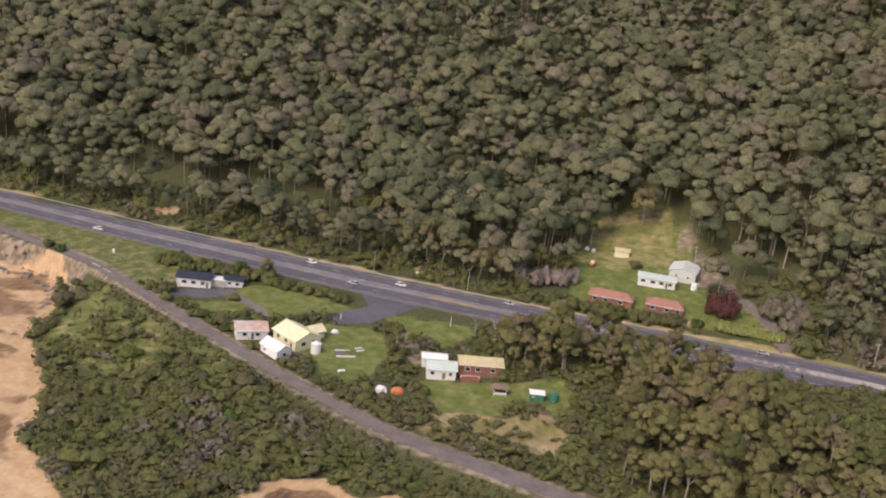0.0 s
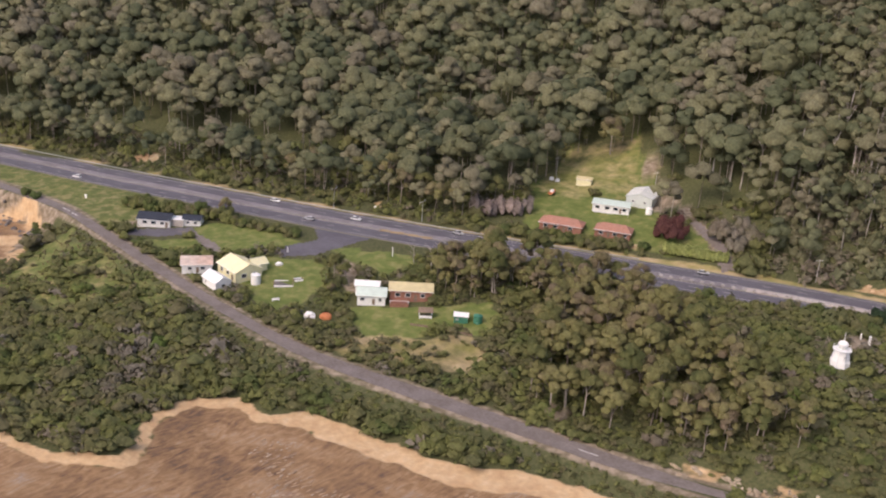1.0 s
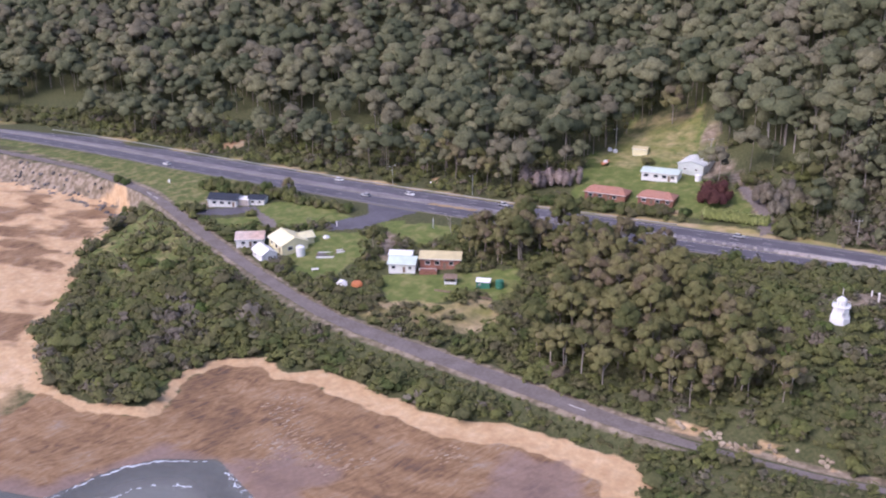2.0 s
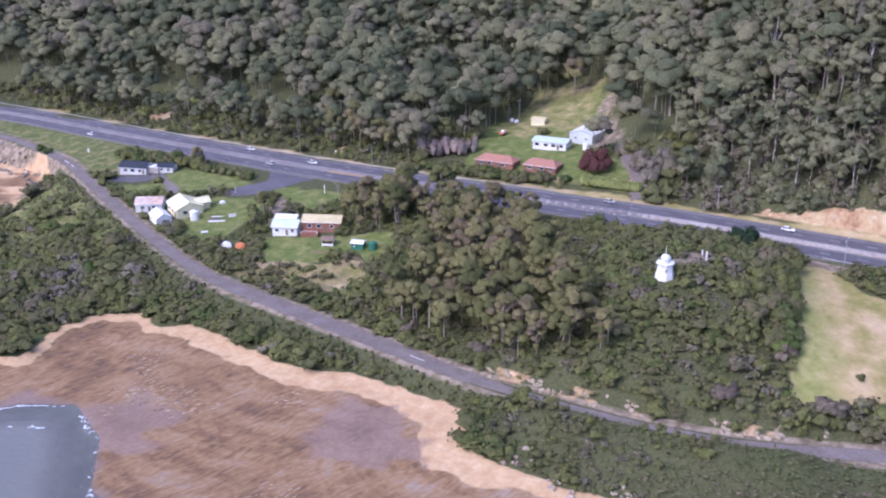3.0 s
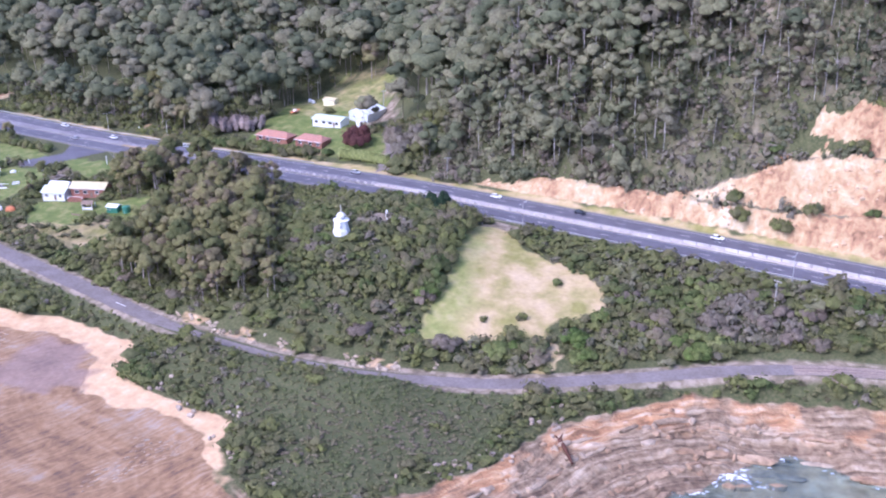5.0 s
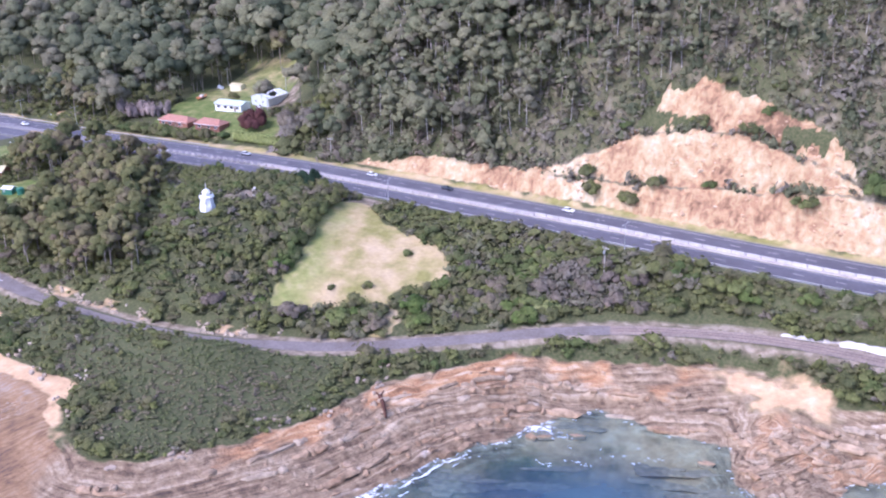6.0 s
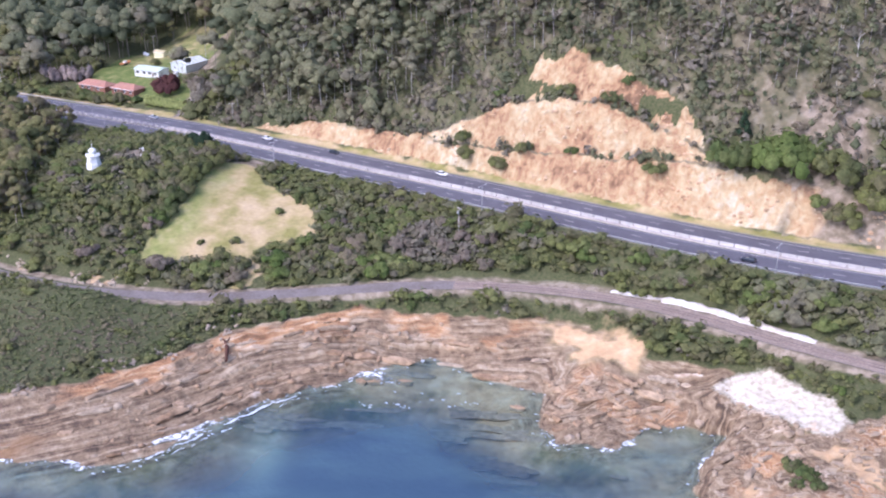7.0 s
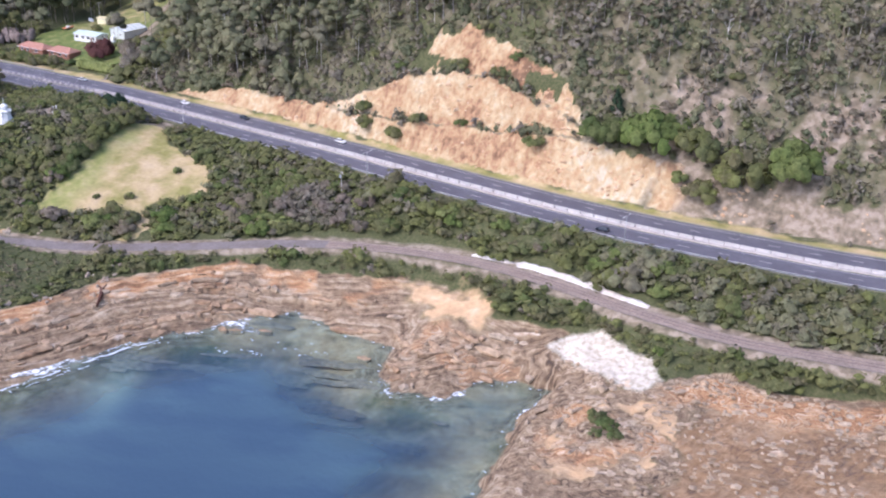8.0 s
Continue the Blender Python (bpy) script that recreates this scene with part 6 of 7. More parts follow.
thin = front | (np.random.RandomState(2).uniform(size=len(fx)) < 0.62)
fx, fy, fh, front = fx[thin], fy[thin], fh[thin] * np.where(front[thin], 1.0, 1.12), front[thin]
woods("forest", fx[front], fy[front], fh[front], 21, 11, 6, 0.21, "dense olive green eucalypt forest covering the hillside", low=0.22, wide=(0.22, 0.36))
woods("far_forest", fx[~front], fy[~front], fh[~front], 22, 4, 5, 0.5, "distant olive green eucalypt forest on the ridge", core=(OCT, OCT_F))
hx, hy = scatter(118, 640, 335, 520, 6.0, 14)
g = land(hx, hy)
chance = np.random.RandomState(15).uniform(size=len(hx))
keep = (g["hill"] > np.interp(hx, [118, 150, 200], [16, 9, 12])) & (g["cut"] < 0.1) & ~in_open(hx, hy) & (g["over"] > np.interp(hx, [118, 180, 215, 270, 330, 420], [6, 10, 15, 46, 34, 30]))
keep &= (chance < np.interp(hx, [120, 230, 280, 340, 420], [0.85, 0.85, 0.85, 0.6, 0.45])) & (hy < np.interp(hx, [118, 300, 640], [520, 460, 430])) & ((hx > 128) | (hy < 445))
hx, hy = hx[keep], hy[keep]
hh = np.random.RandomState(16).uniform(0.75, 1.25, len(hx)) * np.interp(hx, [118, 200, 260, 320, 420], [16, 13.5, 11, 8, 7.5])
woods("hillside_trees", hx, hy, hh * 1.2, 23, 10, 6, 0.24, "tall slender eucalypts with white trunks on the steep hillside", thick=1.05, wide=(0.17, 0.3), low=0.4, core=(OCT, OCT_F))


def shrubs(name, x, y, size, seed, label, mat="bushleaf", per=8, tall=0.85, lumps=1, quad=0.26, body=0.84):
    """Many bushes in one: rounded clumps of leaves close to the ground."""
    r = np.random.RandomState(seed)
    z = land(x, y)["z"]
    n = len(x)
    tint = np.clip(0.42 + 0.42 * wobble(x, y, 15, seed) + r.uniform(-0.22, 0.22, n), 0, 0.99)
    if lumps > 1:
        ang, off = r.uniform(0, 6.283, (n, lumps)), r.uniform(0.2, 0.7, (n, lumps)) * size[:, None]
        cx, cy = x[:, None] + np.cos(ang) * off, y[:, None] + np.sin(ang) * off
        cs = size[:, None] * r.uniform(0.5, 0.85, (n, lumps))
        cz = z[:, None] + cs * r.uniform(0.2, 0.95, (n, lumps))
        c, s, tint = np.stack([cx, cy, cz], 2).reshape(-1, 3), cs.ravel(), np.repeat(tint, lumps)
    else:
        c, s = np.stack([x, y, z + size * tall * 0.55], 1), size
    radii = np.stack([s, s, s * tall], 1)
    return tagged(new(name, greenery(name, c, radii, tint, per, quad, seed, M[mat], body, (OCT, OCT_F))), label, "scrub", kind="stuff")


bx, by = scatter(-260, 560, 165, 350, 2.35, 13)
g = land(bx, by)
keep = (g["scrub"] > 0.6) & (np.abs(g["road"] + 0.3) > 5.2) & (g["hwy"] < -15.2) & ~in_open(bx, by)
heath = (bx > 114 + 6 * wobble(bx, by, 14, 19)) & (bx < 196) & (g["road"] < -4) & (g["scrub"] > 5) & (wobble(bx, by, 20, 66) < 0.3)
gaps = (bx < -60) & (g["road"] < -5) & (wobble(bx, by, 26, 44) > 0.8)
strip_gap = in_poly([(-12, 292), (14, 300), (24, 288), (14, 276), (-24, 276), (-36, 284), (-24, 290)], bx, by) & (np.random.RandomState(8).uniform(size=len(bx)) < 0.75)
bank_gap = (g["road"] > 0) & (g["road"] < 9) & (bx > 75) & (bx < 375) & (wobble(bx, by, 9, 46) > -0.3)
verge_gap = (bx < -170) & (g["road"] < 0)
moor = in_poly(WEST_HEATH, bx, by)
keep &= ~(moor & (wobble(bx, by, 9, 27) + np.random.RandomState(26).uniform(-0.5, 0.5, len(bx)) < 0.25)) & ~gaps & ~heath & ~strip_gap & ~bank_gap & ~verge_gap
bx, by = bx[keep], by[keep]
g = land(bx, by)
rr = np.random.RandomState(5)
bs = rr.uniform(0.9, 2.8, len(bx)) * (1 + 0.35 * wobble(bx, by, 13, 65)) * np.where((bx < 0) & (g["road"] < -5), 1.05, 1.0)
bs = np.where((bx < 45) & (g["road"] < -14) & ~in_poly(WEST_HEATH, bx, by), bs * 1.4, bs)
near_road = (g["road"] < -4) & (g["road"] > -15) & (bx < 90)
bs = np.where(near_road, np.minimum(bs, np.interp(-g["road"], [5, 15], [0.8, 2.0])), bs)
head = (bx > 92) & (bx < 215) & (g["road"] < -4)
bs = np.where(head, bs * 0.8, bs) * np.where(wobble(bx, by, 18, 62) > 0.35, 1.35, 1.0)
east = (bx > 200) & (g["road"] > 4)
bs = np.where(east, bs * 1.15, bs)
purple = (wobble(bx, by, 16, 63) + np.random.RandomState(64).uniform(-0.5, 0.5, len(bx)) > 0.72) | (((bx - 253) / 14) ** 2 + ((by - 284) / 9) ** 2 < 1)
grey = ~purple & (bx > 150) & (g["road"] > 0) & (np.random.RandomState(67).uniform(size=len(bx)) + 0.5 * wobble(bx, by, 12, 29) > np.interp(bx, [150, 310, 370], [0.98, 0.85, 0.45]))
shrubs("grey_scrub", bx[grey], by[grey], bs[grey] * 0.95, 39, "grey green coastal scrub between the roads", "leaf", lumps=3, per=9)
purple_or_grey = purple | grey
shrubs("scrub", bx[~purple_or_grey], by[~purple_or_grey], bs[~purple_or_grey], 31, "dense dark green coastal scrub on the banks and headland", lumps=3, per=8, tall=0.72)
shrubs("dry_scrub", bx[purple], by[purple], bs[purple] * 0.85, 32, "leafless purple brown scrub among green bushes", "twig", lumps=3, per=9, quad=0.4, body=0.6)
hx2, hy2 = scatter(86, 200, 165, 236, 1.75, 68)
g = land(hx2, hy2)
low = (hx2 > 110) & (g["road"] < -5) & (g["scrub"] > 3) & (wobble(hx2, hy2, 20, 66) < 0.42)
shrubs("heath", hx2[low], hy2[low], np.random.RandomState(69).uniform(0.5, 1.25, low.sum()), 35, "low olive brown heath on the headland", "heath", lumps=2, per=5, tall=0.5, quad=0.35)
wx0, wy0 = scatter(-176, -84, 262, 350, 1.9, 24)
low = in_poly(WEST_HEATH, wx0, wy0) & (wobble(wx0, wy0, 7, 25) > -0.1)
shrubs("heath", wx0[low], wy0[low], np.random.RandomState(23).uniform(0.4, 1.1, low.sum()), 40, "low olive heath and tussock between dark bushes", "olive", lumps=2, per=5, tall=0.55, quad=0.35)
# undergrowth on the hill and along the forest's edge
ux, uy = scatter(-480, 118, 300, 480, 3.1, 17)
vx, vy = scatter(118, 200, 300, 470, 2.3, 18)
ux, uy = np.r_[ux, vx], np.r_[uy, vy]
g = land(ux, uy)
chance = np.random.RandomState(18).uniform(size=len(ux))
bench_veg = (g["ledge"] > 0.25) & (g["cut"] > 0.1) & (wobble(ux, uy, 10, 64) > 0.0)
keep = (g["hill"] > 1.5) & ((g["cut"] < 0.1) | bench_veg) & ~in_open(ux, uy) & ((g["hill"] < 45) | (ux > 118)) & (g["over"] < 95) & (chance < np.interp(ux, [-300, 118, 120, 290, 340, 400], [0.9, 0.9, 0.92, 0.95, 0.9, 0.85]))
ux, uy = ux[keep], uy[keep]
us = np.random.RandomState(19).uniform(0.7, 2.5, len(ux)) * (1 + 0.45 * wobble(ux, uy, 14, 65)) * np.where(ux < 200, 1.6, 1.0) * np.where((ux > 98) & (ux < 205) & (g["hill"][keep] < 26), 1.35, 1.0)
dryish = (np.random.RandomState(20).uniform(size=len(ux)) < np.interp(ux, [100, 125, 200, 330], [0.15, 0.38, 0.42, 0.5]))
west = ux < 112
shrubs("undergrowth", ux[~dryish & west], uy[~dryish & west], us[~dryish & west], 33, "mixed green undergrowth at the forest's edge", lumps=2, per=9)
shrubs("undergrowth", ux[~dryish & ~west], uy[~dryish & ~west], us[~dryish & ~west], 38, "grey green undergrowth on the slope above the highway", "leaf", lumps=2, per=9, tall=1.1)
shrubs("dry_undergrowth", ux[dryish], uy[dryish], us[dryish] * 0.8, 34, "grey brown dry undergrowth on the slope", "twig", lumps=2, per=9, quad=0.4, body=0.6)
sx, sy = scatter(200, 620, 300, 450, 1.75, 28)
g = land(sx, sy)
u0 = np.random.RandomState(29).uniform(size=len(sx))
bare_slope = (sx > 342) & (g["over"] < 44) & (wobble(sx, sy, 24, 49) > -0.25) & (u0 < 0.6)
bench_veg = (g["ledge"] > 0.25) & (g["cut"] > 0.1) & (wobble(sx, sy, 10, 64) > -0.1)
keep = (g["hill"] > 1.5) & ((g["cut"] < 0.1) | bench_veg) & (g["over"] < 85) & ~bare_slope & (u0 < 0.95) & (sy < np.interp(sx, [200, 400, 620], [450, 430, 400]))
sx, sy = sx[keep], sy[keep]
ss = np.random.RandomState(30).uniform(0.8, 1.9, len(sx)) * (1 + 0.4 * wobble(sx, sy, 12, 65))
dryish = np.random.RandomState(31).uniform(size=len(sx)) + 0.35 * wobble(sx, sy, 18, 66) < np.interp(sx, [200, 330], [0.35, 0.5])
shrubs("slope_scrub", sx[~dryish], sy[~dryish], ss[~dryish], 36, "dense grey green scrub on the steep slope", "leaf", per=10, tall=1.15)
shrubs("dry_slope_scrub", sx[dryish], sy[dryish], ss[dryish], 37, "grey brown leafless scrub on the steep slope", "twig", per=10, tall=1.2, quad=0.45, body=0.5)


def tree_kind(name, seed, h, lumps, wide, leaf, label, category="tree", per=22, limbs=4, bark="bark", low=0.3):
    """A single tree: a tapered trunk with limbs, and a crown of many leaf clumps."""
    r = np.random.RandomState(seed)
    t = new(name)
    t.empty_display_size = 0.5
    c, radii = [], []
    starts, ends, r0, r1 = [(0, 0, -0.8)], [(r.normal(0, 0.3), r.normal(0, 0.3), h * 0.5)], [h * 0.017], [h * 0.012]
    fork = np.array(ends[0])
    starts.append(tuple(fork)), ends.append((r.normal(0, 0.5), r.normal(0, 0.5), h * 0.88)), r0.append(h * 0.012), r1.append(h * 0.005)
    for k in range(limbs):
        a, rad = r.uniform(0, 6.283), h * wide * r.uniform(0.55, 0.9)
        e = np.array([math.cos(a) * rad, math.sin(a) * rad, h * r.uniform(0.62, 0.85)])
        starts.append(tuple(fork * r.uniform(0.8, 1.15))), ends.append(tuple(e)), r0.append(h * 0.009), r1.append(h * 0.004)
        c.append(e), radii.append(h * wide * r.uniform(0.35, 0.5))
    for k in range(lumps):
        a, rad = r.uniform(0, 6.283), h * wide * math.sqrt(r.uniform(0.02, 0.9))
        zz = h * (0.94 - 0.62 * (rad / (h * wide)) ** 2 * r.uniform(0.4, 1.3))
        c.append((math.cos(a) * rad, math.sin(a) * rad, max(zz, h * low))), radii.append(h * wide * r.uniform(0.38, 0.6))
    v, f = tubes(starts, ends, r0, r1, 6)
    tr = new("trunk", mesh_of("trunk", v, f, M[bark]))
    tr.parent = t
    rad = np.array(radii)
    cr = new("crown", greenery("crown", np.array(c, float), np.stack([rad, rad, rad * 0.8], 1), r.uniform(0, 0.35, len(rad)), per, 0.19, seed, M[leaf], 0.87, (ICO, ICO_F), np.tile([[0, 0, h * 0.66, h * wide]], (len(rad), 1))))
    cr.parent = t
    return tagged(t, label, category)


KINDS = [tree_kind("eucalyptus_tree", 100 + k, h, n, w, "olive", "eucalypt with a pale trunk and rounded olive crown") for k, (h, n, w) in
         enumerate(((15, 10, 0.25), (13, 9, 0.28), (17, 11, 0.22), (12, 9, 0.3), (14, 12, 0.27), (10, 8, 0.32)))]
mx, my = scatter(-8, 160, 250, 346, 5.6, 12)
g = land(mx, my)
keep = (g["road"] > 11) & (g["hwy"] < -18) & ~in_open(mx, my) & (mx + 0.55 * (my - 280) < 97) & ((mx > 34) | (my > 322)) & (mx + my > 305)
mx, my = mx[keep], my[keep]
rk = random.Random(5)
used = set()


def plant(kind, x, y, size, group="grove of eucalypts"):
    m = spot(x, y, None, rk.uniform(0, 360), size, 0, 0.2)
    if id(kind) not in used:
        used.add(id(kind))
        kind.matrix_basis = m
        kind["group"] = group
        return kind
    return copy_thing_scaled(kind, m, group)


def copy_thing_scaled(kind, m, group):
    kept = kind.scale.copy()
    ob = copy_thing(kind, m @ Matrix.Diagonal((1 / kept.x, 1 / kept.y, 1 / kept.z, 1)))
    ob["group"] = group
    return ob


for x, y in list(zip(mx, my))[:270]:
    edge = 0.8 if x + 0.55 * (y - 280) > 92 else 1.0
    plant(rk.choice(KINDS), x, y, edge * rk.uniform(0.8, 1.15))
# trees among the houses and along the verges
for x, y, s in ((14.5, 331, 1.0), (19.5, 332, 1.05), (8, 333, 0.8), (-4, 331, 0.7), (-104, 370, 0.7), (-44, 318, 0.55), (-40, 312, 0.5), (-43, 324, 0.6), (-38, 322, 0.5), (-8, 322.5, 0.55), (2, 318, 0.6), (8, 322, 0.65), (-3, 325, 0.6),
                (43, 471, 1.85), (30, 484, 0.9), (22, 470, 0.7), (16, 455, 0.8),
                (-89, 436, 1.2), (-73, 418, 1.15), (-56, 411, 1.25), (-40, 405, 1.1), (-24, 400, 1.1), (-10, 409, 1.25), (-98, 430, 1.0), (-77, 452, 1.3), (-64, 426, 1.25), (-48, 416, 1.3), (-32, 410, 1.2), (-17, 406, 1.0), (-110, 428, 0.9), (-1, 413, 1.1)):
    plant(rk.choice(KINDS), x, y, s, "trees among the houses")


TALL = [tree_kind("tall_eucalyptus_tree", 120 + k, h, 7, w, "leaf", "tall eucalypt with a bare white trunk and a high crown", bark="pale_bark", low=0.72, limbs=5) for k, (h, w) in enumerate(((25, 0.2), (22, 0.22), (27, 0.18)))]
for x, y, s in ((88, 436, 0.95), (95, 431, 1.05), (101, 437, 1.0), (106, 427, 0.95), (112, 421, 1.0), (118, 417, 1.05), (124, 421, 0.95), (125, 411, 0.95), (131, 414, 1.05), (138, 409, 0.95), (143, 403, 0.9), (150, 408, 0.95), (99, 424, 0.8),
                (157, 402, 0.85), (164, 408, 0.9), (171, 399, 0.85), (179, 405, 0.9), (188, 397, 0.8), (197, 403, 0.85), (207, 398, 0.8), (135, 424, 1.0), (147, 420, 1.0), (160, 419, 0.95)):
    plant(rk.choice(TALL), x, y, s, "tall eucalypts above the highway")


def bush(x, y, r, seed, leaf="bushleaf", label="rounded dark green bush", category="bush", tall=0.85, z=None):
    rr = np.random.RandomState(seed)
    n = int(9 + 3.5 * max(r - 2.5, 0))
    a, d = rr.uniform(0, 6.283, n), r * np.sqrt(rr.uniform(0, 0.75, n))
    s = r * rr.uniform(0.38, 0.55, n) * (9 / n) ** 0.38
    c = np.stack([np.cos(a) * d, np.sin(a) * d, r * tall * rr.uniform(0.3, 0.9, n) * (1.05 - 0.5 * (d / r) ** 2)], 1)
    t = thing("bush", x, y, z)
    cr = new("crown", greenery("crown", c, np.stack([s, s, s * tall], 1), rr.uniform(0, 0.4, n), 20, 0.21, seed, M[leaf], 0.88, (ICO, ICO_F), np.tile([[0, 0, r * tall * 0.35, r]], (n, 1))))
    cr.parent = t
    v, f = tubes([(0, 0, -0.6)] * 3, [(r * 0.3, 0, r * 0.5), (-r * 0.2, r * 0.3, r * 0.5), (0, -r * 0.3, r * 0.6)], [0.12] * 3, [0.05] * 3, 5)
    st = new("stem", mesh_of("stem", v, f, M["dead"]))
    st.parent = t
    return tagged(t, label, category)


BUSHES = [(-30.7, 299.3, 3.4, "rounded dark green bush on the lawn"), (83.5, 409.5, 4.6, "rounded dark green bush beside the driveway"), (27.3, 387, 3.6, "dark green bush before a brick house"),
          (14.5, 386, 3.2, "dark green bush beside the highway"), (40, 429, 3.0, "dark green bush between the sheds"), (73, 444, 3.4, "dark green bush behind the large shed"), (50, 383, 3.0, "green bush along the highway fence"),
          (57, 382, 3.0, "green bush along the highway fence"), (63, 381, 2.8, "green bush along the highway fence"), (44, 384, 3.0, "green bush along the highway fence"),
          (176.3, 263, 1.5, "small dark bush in the dry field"), (187, 268, 2.0, "small green bush in the dry field"), (192.3, 287.3, 2.2, "low bright green bush in the dry field"),
          (241, 341.5, 4.6, "dark green bush on the rock cut"), (255.6, 337.5, 4.2, "dark green bush on the rock cut"), (283.2, 337.2, 2.6, "dark green bush on a ledge of the rock cut"), (314.7, 328.6, 4.2, "dark green bush on a ledge of the rock cut"),
          (265.2, 339.5, 3.4, "dark green bush on a ledge of the rock cut"), (293.3, 347.5, 3.8, "dark green bush on a ledge of the rock cut"), (276.7, 352.3, 3.8, "dark green bush on a ledge of the rock cut"),
          (284, 358.2, 4.0, "dark green bush at the top of the rock cut"), (299.5, 350.2, 2.6, "dark green bush on the upper rock cut"), (239, 347, 3.6, "dark green bush on a ledge of the rock cut"),
          (338, 327, 8.0, "broad olive green bush beside the rock cut"), (355, 325, 10.0, "broad bright green bush above the highway"), (370.5, 324, 7.5, "broad dark green bush above the highway"), (367, 319, 3.6, "small bright green bush above the highway"),
          (375, 315.5, 6.5, "rounded dark green bush low above the highway"), (386, 319, 9.5, "broad dark green bush above the highway"), (401, 322, 9.5, "broad bright green bush above the highway"), (347, 331, 5.5, "olive green bush on the slope"), (362, 331, 5.0, "bright green bush on the slope"),
          (374, 210, 2.8, "dark green bush in a hollow of the rocks"), (370.5, 213, 2.4, "dark green bush in a hollow of the rocks"), (376.5, 207.5, 2.0, "dark green bush in a hollow of the rocks"), (372, 206.5, 1.8, "dark green bush in a hollow of the rocks"), 
          (-196, 372, 3.0, "green bush at the beach head"), (-189, 369, 2.6, "green bush at the beach head"), (-180, 353, 3.0, "dark green bush on the sandy bank"), (-176, 346, 3.2, "dark green bush on the sandy bank"), (-184, 361, 2.6, "dark green bush on the sandy bank"), (-171, 338, 3.0, "dark green bush on the sandy bank"), (-173, 352, 2.8, "dark green bush on the sandy bank")]
for k, (x, y, r, lab) in enumerate(BUSHES):
    bush(x, y, r, 200 + k, "bright" if "bright" in lab else "bushleaf", lab, "bush", 1.15 if "broad" in lab else 0.85, ground_z(x, y) + (0.12 * r if "broad" in lab else 0))
for k, (x, y, r) in enumerate(((246.5, 273.5, 3.6), (243.0, 272.5, 2.6), (160, 250, 1.6))):
    bush(x, y, r, 300 + k, "hedge", "yellow green bush among the scrub")
bush(73.5, 392, 7.0, 131, "plum", "broad dark red plum tree reaching down to the lawn", "tree", 1.25)
for k, (x, y, r) in enumerate(((92, 391, 5.2), (97, 384, 4.6), (99, 394, 5.0), (104, 390, 4.4))):
    bush(x, y, r, 141 + k, "twig", "brown leafless shrub beside the driveway", "bush", 1.5)
for k, (x, y, r) in enumerate(((-6, 401, 3.4), (-1, 400, 3.6), (4, 403, 3.2), (9, 404, 3.6), (14, 407, 3.0))):
    bush(x, y, r, 151 + k, "pink", "leafless grey pink tree at the forest edge", "tree", 2.3)
for k in range(12):
    bush(-148 + 4.2 * k, 371.5 - 0.55 * k + (k % 3), 3.2 + 0.5 * (k % 3), 161 + k, "bushleaf", "dense dark green shrub between the house and highway", "bush", 1.2)
for k in range(8):
    bush(8 + 6.4 * k, 385.5 - 0.75 * k, 3.6 + 0.6 * (k % 2), 181 + k, "bushleaf", "dark green shrub in front of the brick houses", "bush", 0.95)
for k, (x, y, r) in enumerate(((-166, 462, 4.0), (-158, 468, 4.6), (-149, 463, 4.2), (-138, 458, 4.4), (-128, 463, 4.8), (-120, 458, 3.6), (-108, 466, 4.0), (-98, 470, 3.6), (-88, 477, 3.4))):
    tagged(bush(x, y, r, 860 + k, "bright" if k % 3 else "hedge", "fresh yellow green bush in a gap of the forest", "bush", 0.95), group="bushes behind the highway")
bush(139, 320, 5.2, 880, "pine", "very dark green bush on the knoll's shoulder", "bush", 1.25)
def bare_tree(x, y, h, seed):
    """A dead tree: a pale trunk that forks into bare limbs and twigs."""
    r = np.random.RandomState(seed)
    t = thing("dead_tree", x, y)
    top = np.array([r.normal(0, 0.5), r.normal(0, 0.5), h * 0.55])
    v, f = tubes([(0, 0, -0.8), tuple(top)], [tuple(top), (top[0] + r.normal(0, 0.6), top[1] + r.normal(0, 0.6), h)], [h * 0.02, h * 0.013], [h * 0.013, 0.04], 6)
    trunk = new("trunk", mesh_of("trunk", v, f, M["pale_bark"]))
    trunk.parent = t
    starts, ends, r0, r1 = [], [], [], []
    for k in range(6):
        a, up = r.uniform(0, 6.283), r.uniform(0.35, 0.8)
        base = top * up / 0.55 if up < 0.55 else np.array([top[0], top[1], h * up])
        tip = base + np.array([math.cos(a), math.sin(a), 1.1]) * h * r.uniform(0.12, 0.24)
        starts.append(base), ends.append(tip), r0.append(h * 0.009), r1.append(h * 0.004)
        for j in range(2):
            b = a + r.uniform(-1, 1)
            starts.append(tip), ends.append(tip + np.array([math.cos(b), math.sin(b), 1.0]) * h * r.uniform(0.06, 0.12)), r0.append(h * 0.004), r1.append(0.02)
    v, f = tubes(starts, ends, r0, r1, 4)
    limbs = new("limbs", mesh_of("limbs", v, f, M["pale_bark"]))
    limbs.parent = t
    return tagged(t, "dead tree with bare white limbs and no leaves", "tree", "dead trees")


for k, (x, y, h) in enumerate(((-11, 338, 11), (-5, 336, 10), (-18, 341, 8), (150, 385, 12), (158, 379, 13), (146, 393, 12), (168, 391, 12), (176, 384, 10), (392, 350, 9), (398, 353, 8), (424, 347, 9), (430, 350, 8), (372, 352, 8), (350, 357, 8), (267, 367, 12))):
    bare_tree(x, y, h, 820 + k)
